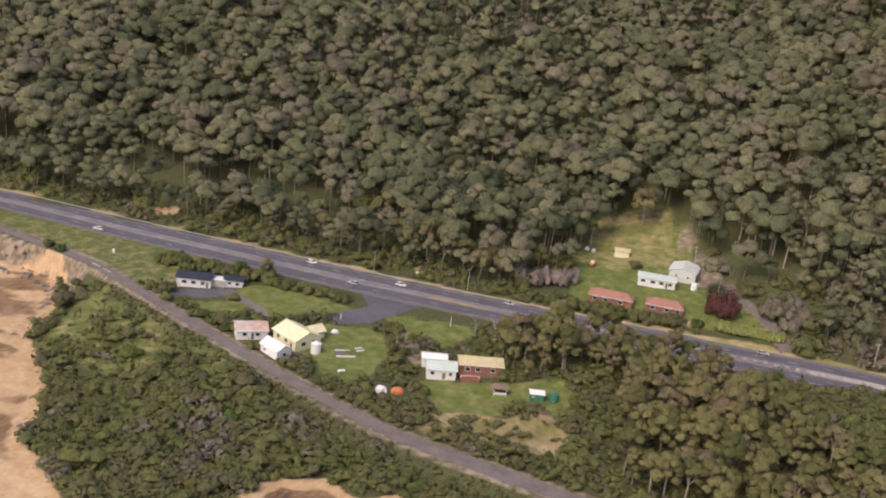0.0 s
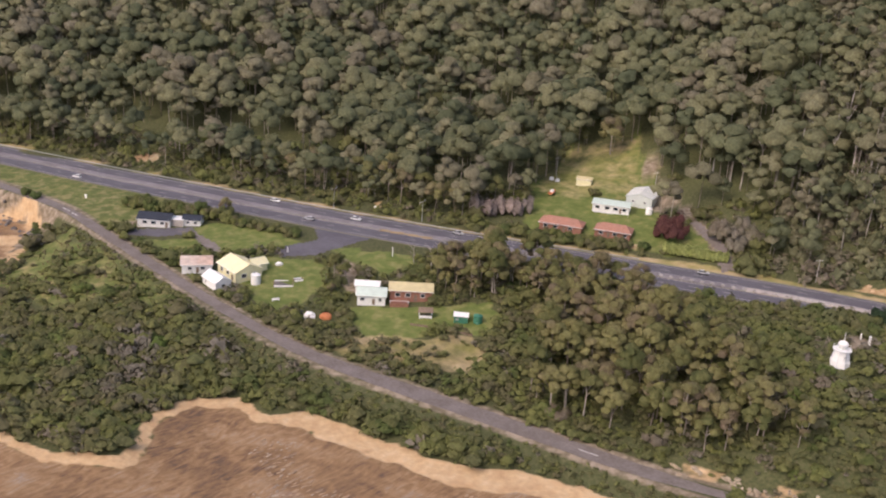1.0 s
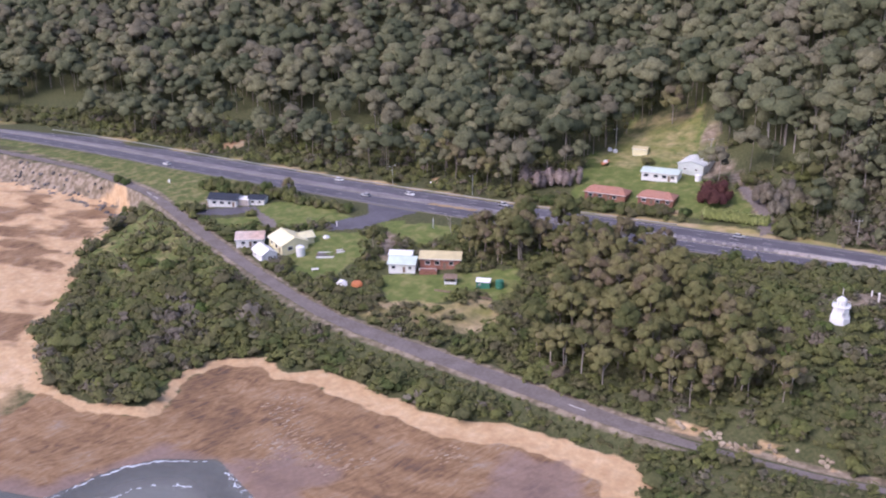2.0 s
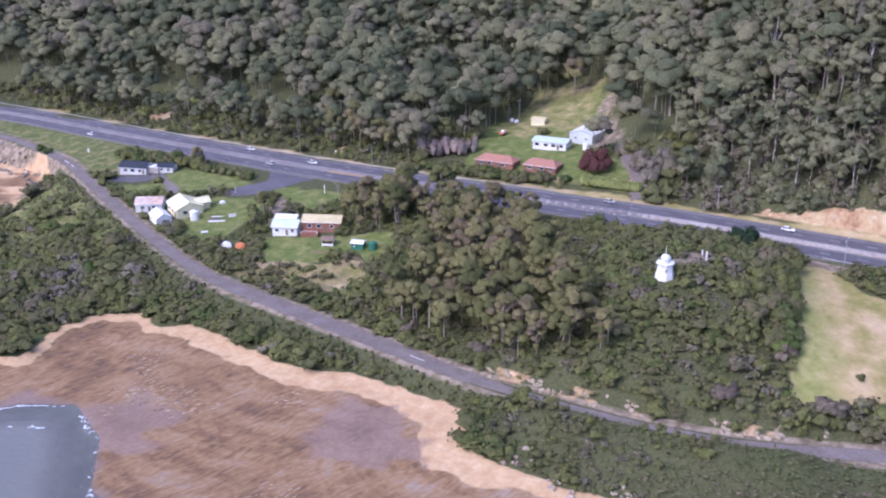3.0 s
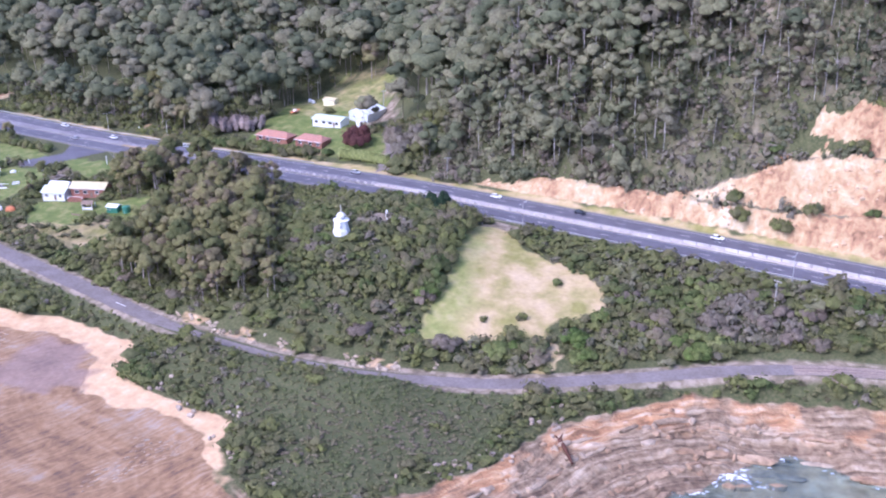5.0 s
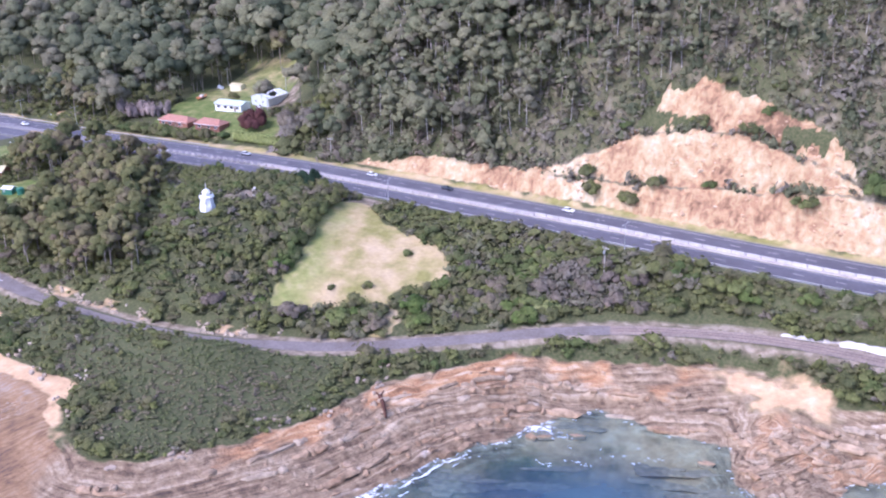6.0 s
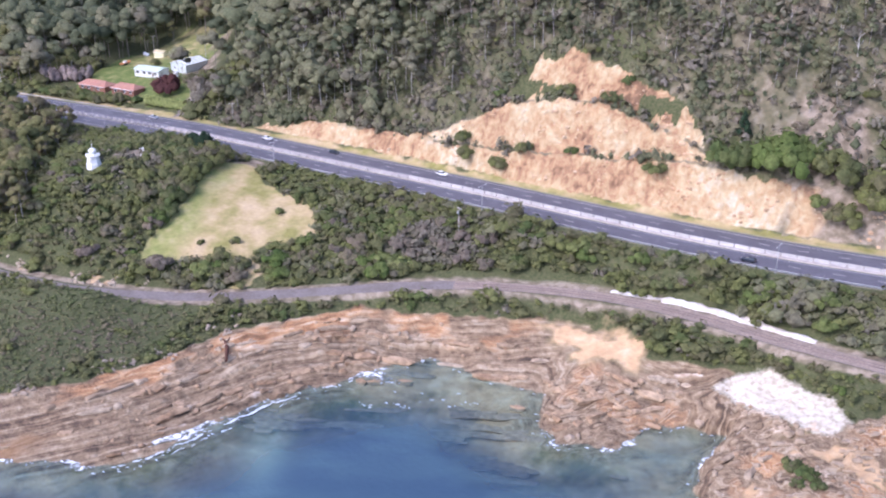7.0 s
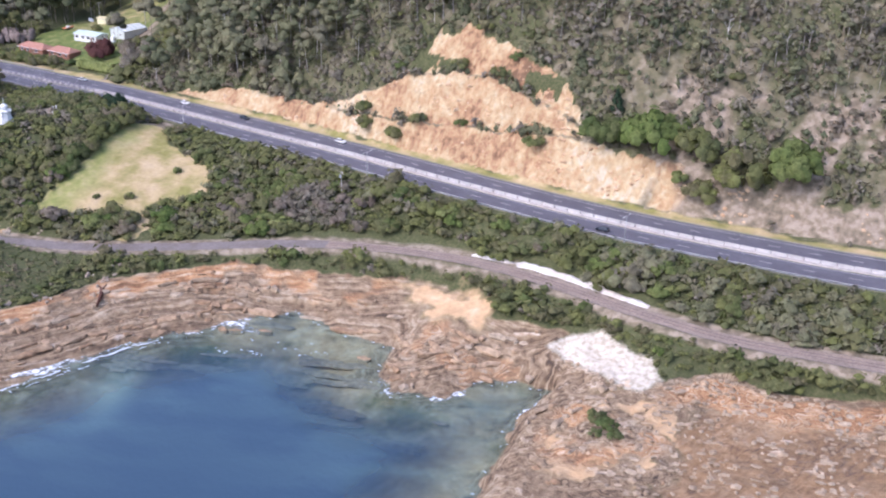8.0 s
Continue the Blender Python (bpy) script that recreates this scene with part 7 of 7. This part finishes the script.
# the dense dark growth on the knoll, down to the edge of the dry field
KNOLL = [(157, 264, 3.4), (153, 268, 4.0), (157, 273, 3.8), (155, 279, 4.4), (156, 286, 4.6), (152, 283, 4.4), (153, 293, 4.8), (152, 300, 5.0), (153, 307, 5.2), (153, 314, 5.0), (149, 309, 5.0), (148, 318, 5.2), (147, 300, 4.6), (146, 292, 4.4), (148, 286, 4.2), (141, 306, 4.2), (142, 314, 4.6),
         (140, 322, 4.8), (134, 318, 4.2), (134, 327, 4.6), (147, 276, 3.6), (141, 284, 3.4), (139, 296, 3.6), (151, 259, 3.0), (146, 266, 3.2), (145, 256, 2.8), (138, 262, 2.8), (135, 309, 3.8), (128, 324, 4.0), (120, 329, 4.2), (112, 332, 4.4), (144, 325, 4.6)]
for k, (x, y, r) in enumerate(KNOLL):
    tagged(bush(x, y, r, 900 + k, "bushleaf" if k % 5 else "heath", "dense dark green bush on the knoll below the lighthouse", "bush", 1.05), group="bushes on the knoll")
# single larger bushes that stand out of the scrub
pick = random.Random(77)
LOOKS = (("bushleaf", "dark green rounded bush in the coastal scrub"), ("bright", "fresh green rounded bush in the coastal scrub"), ("bright", "fresh green rounded bush in the coastal scrub"),
         ("heath", "olive brown bush in the coastal scrub"), ("violet", "leafless violet brown bush in the coastal scrub"))
sx, sy = scatter(-130, 470, 232, 305, 7.5, 78)
g = land(sx, sy)
keep = (g["road"] > 7.5) & (g["hwy"] < -19) & ~in_open(sx, sy) & ((sx > 150) | (wobble(sx, sy, 20, 79) > 0.3))
keep |= (g["road"] < -7) & (g["scrub"] > 4) & (wobble(sx, sy, 16, 80) > 0.2) & ((sx < 70) | (sx > 185))
keep &= np.array([pick.random() < 0.75 for _ in sx])
for k, (x, y) in enumerate(list(zip(sx[keep], sy[keep]))[:190]):
    near_patch = ((x - 253) / 16) ** 2 + ((y - 284) / 10) ** 2 < 1
    leaf, lab = LOOKS[4] if near_patch else LOOKS[pick.choice((0, 0, 1, 1, 2, 2, 3, 4))]
    low = -16 < float(np.interp(x, COAST_S[:, 0], COAST_S[:, 1])) * -1 + y < -6
    tagged(bush(x, y, pick.uniform(1.3, 2.0) if low else pick.uniform(2.0, 3.9) * (1.2 if x > 150 else 1.0), 400 + k, leaf, lab), group="bushes in the coastal scrub")
sx, sy = scatter(205, 470, 318, 385, 11, 82)
g = land(sx, sy)
keep = (g["hill"] > 4) & (g["cut"] < 0.05) & (g["over"] < 60)
for k, (x, y) in enumerate(zip(sx[keep], sy[keep])):
    leaf, lab = pick.choice((("bushleaf", "dark green bush on the steep slope"), ("heath", "olive bush on the steep slope"), ("twig", "grey brown bush on the steep slope")))
    tagged(bush(x, y, pick.uniform(1.8, 3.4), 700 + k, leaf, lab), group="bushes on the slope")
# hedges
def clipped_hedge(x, y, turn, length, width, height):
    t = thing("hedge", x, y, None, turn)
    n = int(length / 1.1)
    u = np.repeat(np.linspace(-length / 2, length / 2, n), 2)
    r = np.random.RandomState(321)
    c = np.stack([u, np.tile([-width * 0.22, width * 0.22], n) + r.normal(0, 0.1, 2 * n), np.full(2 * n, height * 0.5) + r.normal(0, 0.1, 2 * n)], 1)
    rad = np.stack([np.full(2 * n, 1.1), np.full(2 * n, width * 0.34), np.full(2 * n, height * 0.55)], 1)
    crown = new("leaves", greenery("leaves", c, rad, r.uniform(0, 0.5, 2 * n), 22, 0.2, 322, M["hedge"], 0.95))
    crown.parent = t
    v, f = tubes(np.stack([u, u * 0, u * 0 - 0.5], 1), np.stack([u, u * 0, u * 0 + height * 0.5], 1), np.full(2 * n, 0.09), np.full(2 * n, 0.05), 4)
    stems = new("stems", mesh_of("stems", v, f, M["dead"]))
    stems.parent = t
    return tagged(t, "clipped yellow green hedge beside the highway", "hedge")


clipped_hedge(82.5, 377.6, -7.5, 23, 4.6, 4.2)
for k in range(9):
    bush(-106 + 4.6 * k, 366.5 - 1.15 * k, 3.2, 340 + k, "bushleaf", "dark green hedge between lawn and highway", "hedge", 0.9)
for k in range(5):
    bush(-86 + 3.0 * k, 333.5 + 2.1 * k, 1.9, 360 + k, "bushleaf", "dark green hedge along a fence", "hedge", 0.9)


def conifer(x, y, h):
    t = thing("conifer", x, y)
    v, f = tubes([(0, 0, -0.6)], [(0, 0, h * 0.9)], [0.25], [0.05], 6)
    tr = new("trunk", mesh_of("trunk", v, f, M["dead"]))
    tr.parent = t
    r = np.random.RandomState(9)
    n = 26
    k = r.uniform(0, 1, n)
    a = r.uniform(0, 6.283, n)
    rad = (1 - k) * h * 0.22
    c = np.stack([np.cos(a) * rad, np.sin(a) * rad, h * (0.12 + 0.85 * k)], 1)
    s = h * 0.06 + (1 - k) * h * 0.06
    cr = new("crown", greenery("crown", c, np.stack([s, s, s * 1.1], 1), r.uniform(0, 0.2, n), 14, 0.4, 9, M["pine"]))
    cr.parent = t
    return tagged(t, "dark green conical conifer on the slope", "tree")


conifer(341, 334.5, 9)

# ---- shore rocks, foam, driftwood ----
def rough_stones(c, sx, sy, sz, turn, tip, seed):
    """Many rounded uneven stones: corners and triangles."""
    r = np.random.RandomState(seed)
    n = len(c)
    p = np.repeat(ICO[None], n, 0)
    p = np.sign(p) * np.abs(p) ** 0.5 * (1 + r.uniform(-0.25, 0.2, (n, 12, 3)))
    p = p * np.stack([sx, sy, sz], 1)[:, None] / 2
    ct, st = np.cos(tip)[:, None], np.sin(tip)[:, None]
    y, z = p[..., 1] * ct - p[..., 2] * st, p[..., 1] * st + p[..., 2] * ct
    ca, sa = np.cos(turn)[:, None], np.sin(turn)[:, None]
    out = np.stack([p[..., 0] * ca - y * sa, p[..., 0] * sa + y * ca, z], 2) + c[:, None]
    return out.reshape(-1, 3), (np.arange(n)[:, None, None] * 12 + ICO_F[None]).reshape(-1, 3)


def strike(x, y):
    """The way the rock layers run: along the edge of the scrub."""
    e = 1.5
    dx = side_of(SCRUB, x + e, y) - side_of(SCRUB, x - e, y)
    dy = side_of(SCRUB, x, y + e) - side_of(SCRUB, x, y - e)
    return np.arctan2(-dx, dy)


def ledges(name, x, y, seed, length, width, height, mat, label, lift=0.12, turn=None):
    r = np.random.RandomState(seed)
    z = land(x, y)["z"]
    n = len(x)
    sz = r.uniform(*height, n)
    big = r.uniform(0.55, 1.0, n)
    v, f = rough_stones(np.stack([x, y, z + sz * lift], 1), r.uniform(*length, n) * big, r.uniform(*width, n) * (0.35 + 0.65 * big), sz * (0.5 + 0.5 * big), (strike(x, y) if turn is None else turn) + r.normal(0, 0.12, n), r.uniform(-0.1, 0.4, n), seed)
    return tagged(new(name, mesh_of(name, v, f, M[mat])), label, "rocks", kind="stuff")


sx, sy = scatter(150, 352, 165, 264, 1.6, 71)
g = land(sx, sy)
keep = (g["scrub"] < -4) & (g["shore"] > -1.0) & ~in_poly(SAND_FAN, sx, sy) & ~in_poly(CHALK, sx, sy) & (g["crest"] > 0.55) & (wobble(sx, sy, 9, 69) > 0.1) & ((sx > 205) | (g["scrub"] > -14))
ledges("rock_ledges", sx[keep], sy[keep], 73, (1.2, 5.5), (0.5, 1.4), (0.6, 1.4), "stone", "ridges of layered ochre sandstone along the shore", 0.2)
sx, sy = scatter(352, 470, 150, 245, 2.2, 74)
g = land(sx, sy)
keep = (g["scrub"] < -1) & (g["shore"] > -1) & ~in_poly(CHALK, sx, sy) & (((g["crest"] > 0.5) & (sx < 400)) | ((sx >= 380) & (wobble(sx, sy, 9, 68) > 0.0)))
ledges("headland_rocks", sx[keep], sy[keep], 76, (0.6, 3.4), (0.6, 2.0), (0.5, 1.3), "ridge", "broken sandstone blocks on the rocky headland", 0.15)
sx, sy = scatter(-60, 195, 140, 235, 1.9, 77)
g = land(sx, sy)
spread = wobble(sx, sy, 26, 78)
keep = (g["scrub"] < -12) & (g["shore"] > -0.5) & (spread > 0.42)
dark = np.random.RandomState(33).uniform(size=len(sx)) < 0.7
ledges("reef_rocks", sx[keep & dark], sy[keep & dark], 79, (0.8, 4.2), (0.35, 1.0), (0.25, 0.6), "reef", "flat brown reef rock on the tidal flat", 0.0, 1.0)
ledges("reef_rocks", sx[keep & ~dark], sy[keep & ~dark], 80, (0.6, 2.6), (0.35, 0.9), (0.25, 0.6), "palestone", "pale grey rock scattered over the tidal flat", 0.0, 1.0)


def ridge_row(pts, r, mat, label, seed):
    """Joint-broken blocks laid end to end along a line: the crest of one tilted rock layer."""
    seg = np.r_[0, np.cumsum(np.hypot(*np.diff(pts, axis=0).T))]
    a, at, long = 0.0, [], []
    while a < seg[-1] - 6:
        length = r.choice((1.2, 2.0, 3.0, 4.5, 7.0)) * r.uniform(0.7, 1.3)
        at.append(a + length / 2), long.append(length)
        a += length * r.uniform(0.8, 1.25)
    at, long = np.array(at), np.array(long)
    x, y = np.interp(at, seg, pts[:, 0]), np.interp(at, seg, pts[:, 1])
    turn = np.arctan2(np.interp(at + 1, seg, pts[:, 1]) - np.interp(at - 1, seg, pts[:, 1]), np.interp(at + 1, seg, pts[:, 0]) - np.interp(at - 1, seg, pts[:, 0]))
    g = land(x, y)
    keep = (wobble(x, y, 18, seed) > 0.05) & (g["shore"] > -0.8) & (g["scrub"] < -2) & ~in_poly(SAND_FAN, x, y) & ~in_poly(CHALK, x, y)
    n = int(keep.sum())
    if n < 3:
        return
    tall = r.uniform(0.9, 1.9, n)
    v, f = rough_stones(np.stack([x[keep], y[keep] + r.uniform(-0.8, 0.8, n), g["z"][keep] + tall * 0.1], 1), long[keep] * 1.15, r.uniform(1.0, 2.6, n), tall, turn[keep] + r.normal(0, 0.13, n), r.uniform(0.12, 0.45, n), seed)
    tagged(new("rock_ridge", mesh_of("rock_ridge", v, f, M[mat])), label, "rocks", kind="stuff")


edge = SCRUB[(SCRUB[:, 0] > 148) & (SCRUB[:, 0] < 352)]
seg = np.r_[0, np.cumsum(np.hypot(*np.diff(edge, axis=0).T))]
at = np.arange(0, seg[-1], 1.0)
soft = np.hanning(35) / np.hanning(35).sum()
edge = np.stack([np.convolve(np.pad(np.interp(at, seg, edge[:, c]), 17, mode="edge"), soft, "valid") for c in range(2)], 1)
way = np.gradient(edge, axis=0)
way /= np.linalg.norm(way, axis=1, keepdims=True)
rows = np.random.RandomState(110)
for k, (far, mat) in enumerate(((8.0, "ridge"), (11.5, "stone"), (14.0, "ridge"), (19.5, "stone"), (24.0, "stone"))):
    pts = edge + np.stack([way[:, 1], -way[:, 0]], 1) * (far + 1.6 * np.sin(at / 27 + far) + 0.7 * np.sin(at / 9 + 2 * far))[:, None]
    ridge_row(pts, rows, mat, "pale sandstone ridge broken into blocks along the shore" if mat == "ridge" else "brown sandstone ridge broken into blocks along the shore", 111 + 7 * k)
for k, rad in enumerate((8.5, 11.5, 15, 18.5)):
    ang = np.radians(np.linspace(95, 255, 60))
    ridge_row(np.stack([374 + np.cos(ang) * rad * 1.1, 208 + np.sin(ang) * rad], 1), rows, "ridge", "pale curved sandstone ridge on the headland", 150 + k)
for k, (x0, y0, x1, y1) in enumerate(((311, 216, 346, 243), (316, 214, 352, 238), (308, 222, 334, 245), (322, 214, 356, 234), (306, 228, 326, 243))):
    u = np.linspace(0, 1, 40)
    ridge_row(np.stack([x0 + (x1 - x0) * u, y0 + (y1 - y0) * u + 1.2 * np.sin(5 * u + k)], 1), rows, "ridge" if k % 2 else "stone", "ochre sandstone ridge running out to the point", 190 + k)
# rocks that stand out of the shallow water
ledges("rocks_in_water", np.array([255.0, 258.5, 240.5, 237.5, 266, 300, 312.0]), np.array([223.0, 224.5, 212.0, 207.0, 228.0, 226.0, 222.0]), 160, (4.5, 7.5), (1.6, 2.6), (2.4, 3.2), "stone", "ochre rock standing out of the shallow water", 0.1)
# the cream rock that the coast road's bank lays bare
sx, sy = scatter(76, 172, 226, 262, 1.25, 161)
g = land(sx, sy)
keep = (g["road"] > 3.6) & (g["road"] < 8.2) & (wobble(sx, sy, 9, 46) > 0.2)
ledges("bank_rocks", sx[keep], sy[keep], 162, (0.8, 3.0), (0.7, 1.8), (0.5, 1.3), "creamrock", "cream rock laid bare in the bank above the coast road", 0.1)
# pale rock showing through the edge of the headland's heath
sx, sy = scatter(88, 214, 165, 236, 1.9, 88)
g = land(sx, sy)
keep = (g["scrub"] > -3.5) & (g["scrub"] < 7) & (g["road"] < -6) & (wobble(sx, sy, 7, 94) > 0.45)
ledges("headland_outcrop", sx[keep], sy[keep], 89, (1.0, 3.0), (0.8, 1.8), (0.8, 1.6), "palestone", "pale grey rock showing through the headland's scrub", 0.2)
# loose and jutting stone over the road cut
cx0, cy0 = scatter(135, 470, 300, 372, 1.5, 97)
g = land(cx0, cy0)
keep = (g["cut"] > 0.5) & (wobble(cx0, cy0, 6, 98) > 0.4)
r0 = np.random.RandomState(99)
n0 = int(keep.sum())
s0 = r0.uniform(0.4, 1.5, n0)
v, f = rough_stones(np.stack([cx0[keep], cy0[keep], g["z"][keep] - s0 * 0.25], 1), s0 * 1.3, s0 * 0.9, s0, r0.uniform(-0.6, 0.4, n0), r0.uniform(0, 0.6, n0), 100)
tagged(new("cut_stones", mesh_of("cut_stones", v, f, M["cutstone"])), "jutting orange and cream stone in the road cut", "rocks", kind="stuff")
# reef under the shallow water
rx, ry = scatter(238, 335, 190, 240, 2.8, 81)
g = land(rx, ry)
keep = (g["shore"] < -1) & (g["shore"] > -26) & (wobble(rx * 0.35 + ry * 0.1, ry * 1.8 - rx * 0.25, 16, 82) > 0.3)
n0 = int(keep.sum())
r0 = np.random.RandomState(83)
v, f = rough_stones(np.stack([rx, ry, -0.62 + 0.15 * wobble(rx, ry, 9, 84)], 1)[keep], r0.uniform(4, 13, n0), r0.uniform(1.0, 2.6, n0), np.full(n0, 0.7), 0.24 + r0.normal(0, 0.08, n0), np.full(n0, 0.08), 83)
tagged(new("sunken_reef", mesh_of("sunken_reef", v, f, M["reef"])), "brown reef lying just under clear water", "reef", kind="stuff")

# the white bank cut beside the coast road
pts, nrm, s = along(COAST_S, 1.0, 312, 373)
k = np.sin(np.clip((pts[:, 0] - 312) / 61, 0, 1) * math.pi) ** 0.5
up = 1.7 * k * (0.75 + 0.35 * wobble(pts[:, 0], pts[:, 1], 6, 95))
rows = [np.c_[pts[:, :2] + nrm * (o + 0.25 * wobble(pts[:, 0], pts[:, 1] + 9 * o, 3, 96)[:, None]), pts[:, 2] + u * up - 0.3 * (o > 6)] for o, u in ((3.8, 0.0), (4.3, 0.5), (4.7, 0.95), (5.6, 1.05), (6.2, 0.2))]
n = len(pts)
i = np.arange(n - 1)
faces = np.concatenate([np.stack([j * n + i, j * n + i + 1, (j + 1) * n + i + 1, (j + 1) * n + i], 1) for j in range(4)])
tagged(new("bank", mesh_of("bank", np.concatenate(rows), faces, M["white_earth"], smooth=True)), "bare white earth bank beside the coast road", "bank", kind="structure")

# single boulders
boulder_meshes = []
for k in range(5):
    bm = bmesh.new()
    bmesh.ops.create_icosphere(bm, subdivisions=1, radius=1)
    rr2 = random.Random(40 + k)
    for v in bm.verts:
        v.co = Vector((v.co.x * rr2.uniform(0.8, 1.25), v.co.y * rr2.uniform(0.6, 0.95), v.co.z * rr2.uniform(0.5, 0.8)))
    bm.transform(Matrix.Scale(K, 4))
    me = bpy.data.meshes.new("boulder")
    bm.to_mesh(me)
    bm.free()
    boulder_meshes.append(me)


def boulder(x, y, size, mat, label, group):
    ob = new("boulder", boulder_meshes[rk.randrange(5)])
    ob.matrix_basis = spot(x, y, None, rk.uniform(0, 360), size, 0, 0.1)
    if not ob.data.materials:
        ob.data.materials.append(None)
    ob.material_slots[0].link = "OBJECT"
    ob.material_slots[0].material = M[mat]
    return tagged(ob, label, "boulder", group)


for k in range(95):
    u = rk.random()
    x = -270 + 92 * u
    y = np.interp(x, COAST_S[:, 0], COAST_S[:, 1]) - rk.uniform(5, 17)
    boulder(x, y, rk.uniform(0.6, 1.5), "rubble", "grey boulder in the rock wall below the road", "boulders below the road")
sx, sy = scatter(196, 460, 170, 262, 9.5, 85)
g = land(sx, sy)
keep = (g["scrub"] < -3) & (g["shore"] > 1) & ~in_poly(SAND_FAN, sx, sy)
for x, y in zip(sx[keep], sy[keep]):
    boulder(x, y, rk.uniform(0.5, 1.5), "stone", "ochre sandstone boulder on the rock shelf", "boulders on the rock shelf")
sx, sy = scatter(78, 160, 225, 250, 3.4, 86)
g = land(sx, sy)
keep = (g["road"] > 4.5) & (g["road"] < 9) & (wobble(sx, sy, 8, 46) > 0.1)
for x, y in zip(sx[keep], sy[keep]):
    boulder(x, y, rk.uniform(0.35, 0.8), "creamrock", "pale stone on the bank beside the coast road", "stones beside the coast road")
sx, sy = scatter(350, 385, 224, 252, 6.5, 87)
keep = in_poly(CHALK, sx, sy)
for x, y in zip(sx[keep], sy[keep]):
    boulder(x, y, rk.uniform(0.2, 0.5), "chalk", "white stone on the pale rubble slope", "white rubble")

t = thing("driftwood_log", 214.8, 217.5, None, -58)
v, f = tubes([(-5, 0, 0.5), (-1, 0.2, 0.6), (-5, 0, 0.5), (-5, 0, 0.5)], [(-1, 0.2, 0.6), (6, 0, 0.5), (-6.5, 1.2, 1.6), (-6.3, -1.0, 1.4)], [0.75, 0.62, 0.4, 0.4], [0.62, 0.35, 0.12, 0.12], 8)
lg = new("trunk", mesh_of("trunk", v, f, M["driftwood"]))
lg.parent = t
v, f = tubes([(2, 0, 0.5), (4, 0, 0.5)], [(3, 1.6, 1.4), (5, -1.3, 1.0)], [0.22, 0.2], [0.06, 0.06], 6)
br0 = new("branch", mesh_of("branch", v, f, M["driftwood"]))
br0.parent = t
tagged(t, "dark reddish driftwood log lying across the rock shelf", "log")


def foam(name, x, y, size, seed, label):
    """Flat uneven patches of foam on the water."""
    r = np.random.RandomState(seed)
    n, k = len(x), 7
    a = np.linspace(0, 6.283, k, endpoint=False)[None] + r.uniform(-0.3, 0.3, (n, k))
    rad = size[:, None] * r.uniform(0.5, 1.2, (n, k))
    st = r.uniform(-0.3, 0.6, (n, 1))
    px = x[:, None] + np.cos(a) * rad * 1.5 * np.cos(st) - np.sin(a) * rad * 0.6 * np.sin(st)
    py = y[:, None] + np.cos(a) * rad * 1.5 * np.sin(st) + np.sin(a) * rad * 0.6 * np.cos(st)
    mid = np.stack([x, y, np.full(n, 0.10)], 1)[:, None]
    v = np.concatenate([mid, np.stack([px, py, np.full(px.shape, 0.05)], 2)], 1)
    f = np.stack([np.zeros(k, int), np.arange(k) + 1, (np.arange(k) + 1) % k + 1], 1)
    return tagged(new(name, mesh_of(name, v.reshape(-1, 3), (np.arange(n)[:, None, None] * (k + 1) + f[None]).reshape(-1, 3), M["foam"])), label, "foam", kind="stuff")


ax, ay = scatter(-75, 360, 150, 245, 0.9, 91)
sd = land(ax, ay)["shore"]
u = np.random.RandomState(92).uniform(size=len(ax))
near = (sd < 0.4) & (sd > -2.6) & (((ax > 214) & (ax < 248) & (u < 0.13)) | ((ax >= 248) & (u < 0.07)) )
crests = ((((ax - 261) / 2.6) ** 2 + ((ay - 212) / 1.3) ** 2 < 1) | (((ax - 271) / 5) ** 2 + ((ay - 215) / 1.0) ** 2 < 1)) & (u < 0.7) | ((((ax - 276) / 14) ** 2 + ((ay - 224) / 5) ** 2 < 1) & (u < 0.06))
pick = near | crests
foam("sea_foam", ax[pick], ay[pick], np.random.RandomState(93).uniform(0.15, 0.5, pick.sum()), 94, "white foam where small waves break on the rocks")


def foam_line(lo, hi, off, width, seed, label):
    """A ragged ribbon of foam that follows the water's edge from x = lo to hi, off metres out."""
    seg = np.r_[0, np.cumsum(np.hypot(*np.diff(SHORE, axis=0).T))]
    at = np.arange(np.interp(lo, SHORE[:, 0], seg), np.interp(hi, SHORE[:, 0], seg), 0.6)
    soft = np.hanning(15) / np.hanning(15).sum()
    p = np.stack([np.convolve(np.pad(np.interp(at, seg, SHORE[:, c]), 7, mode="edge"), soft, "valid") for c in range(2)], 1)
    t = np.gradient(p, axis=0)
    t /= np.linalg.norm(t, axis=1, keepdims=True)
    out = np.stack([t[:, 1], -t[:, 0]], 1)
    mid = off + 0.7 * wobble(at, at * 0, 9, seed) + 0.5 * wobble(at, at * 0, 2.5, seed + 3)
    half = np.maximum(width * (0.12 + 0.5 * wobble(at, at * 0, 14, seed + 1) + 0.6 * wobble(at, at * 0, 1.5, seed + 2)), 0)
    a, b = p + out * (mid - half)[:, None], p + out * (mid + half)[:, None]
    n = len(at)
    v = np.concatenate([np.c_[a, np.full(n, 0.09)], np.c_[b, np.full(n, 0.07)]])
    i = np.arange(n - 1)[(half[:-1] > 0.05) & (half[1:] > 0.05)]
    tagged(new("foam_line", mesh_of("foam_line", v, np.stack([i, i + 1, i + 1 + n, i + n], 1), M["foam"])), label, "foam", kind="stuff")


foam_line(-66, -18, 0.3, 0.55, 170, "thin white foam along the edge of the tidal flat")
foam_line(-60, -30, 12.0, 0.45, 173, "white crest of a small wave before the flat")
foam_line(206, 252, 0.8, 0.55, 176, "white foam where waves wash the rock shelf")
foam_line(212, 240, 3.2, 0.35, 179, "broken white foam off the rock shelf")
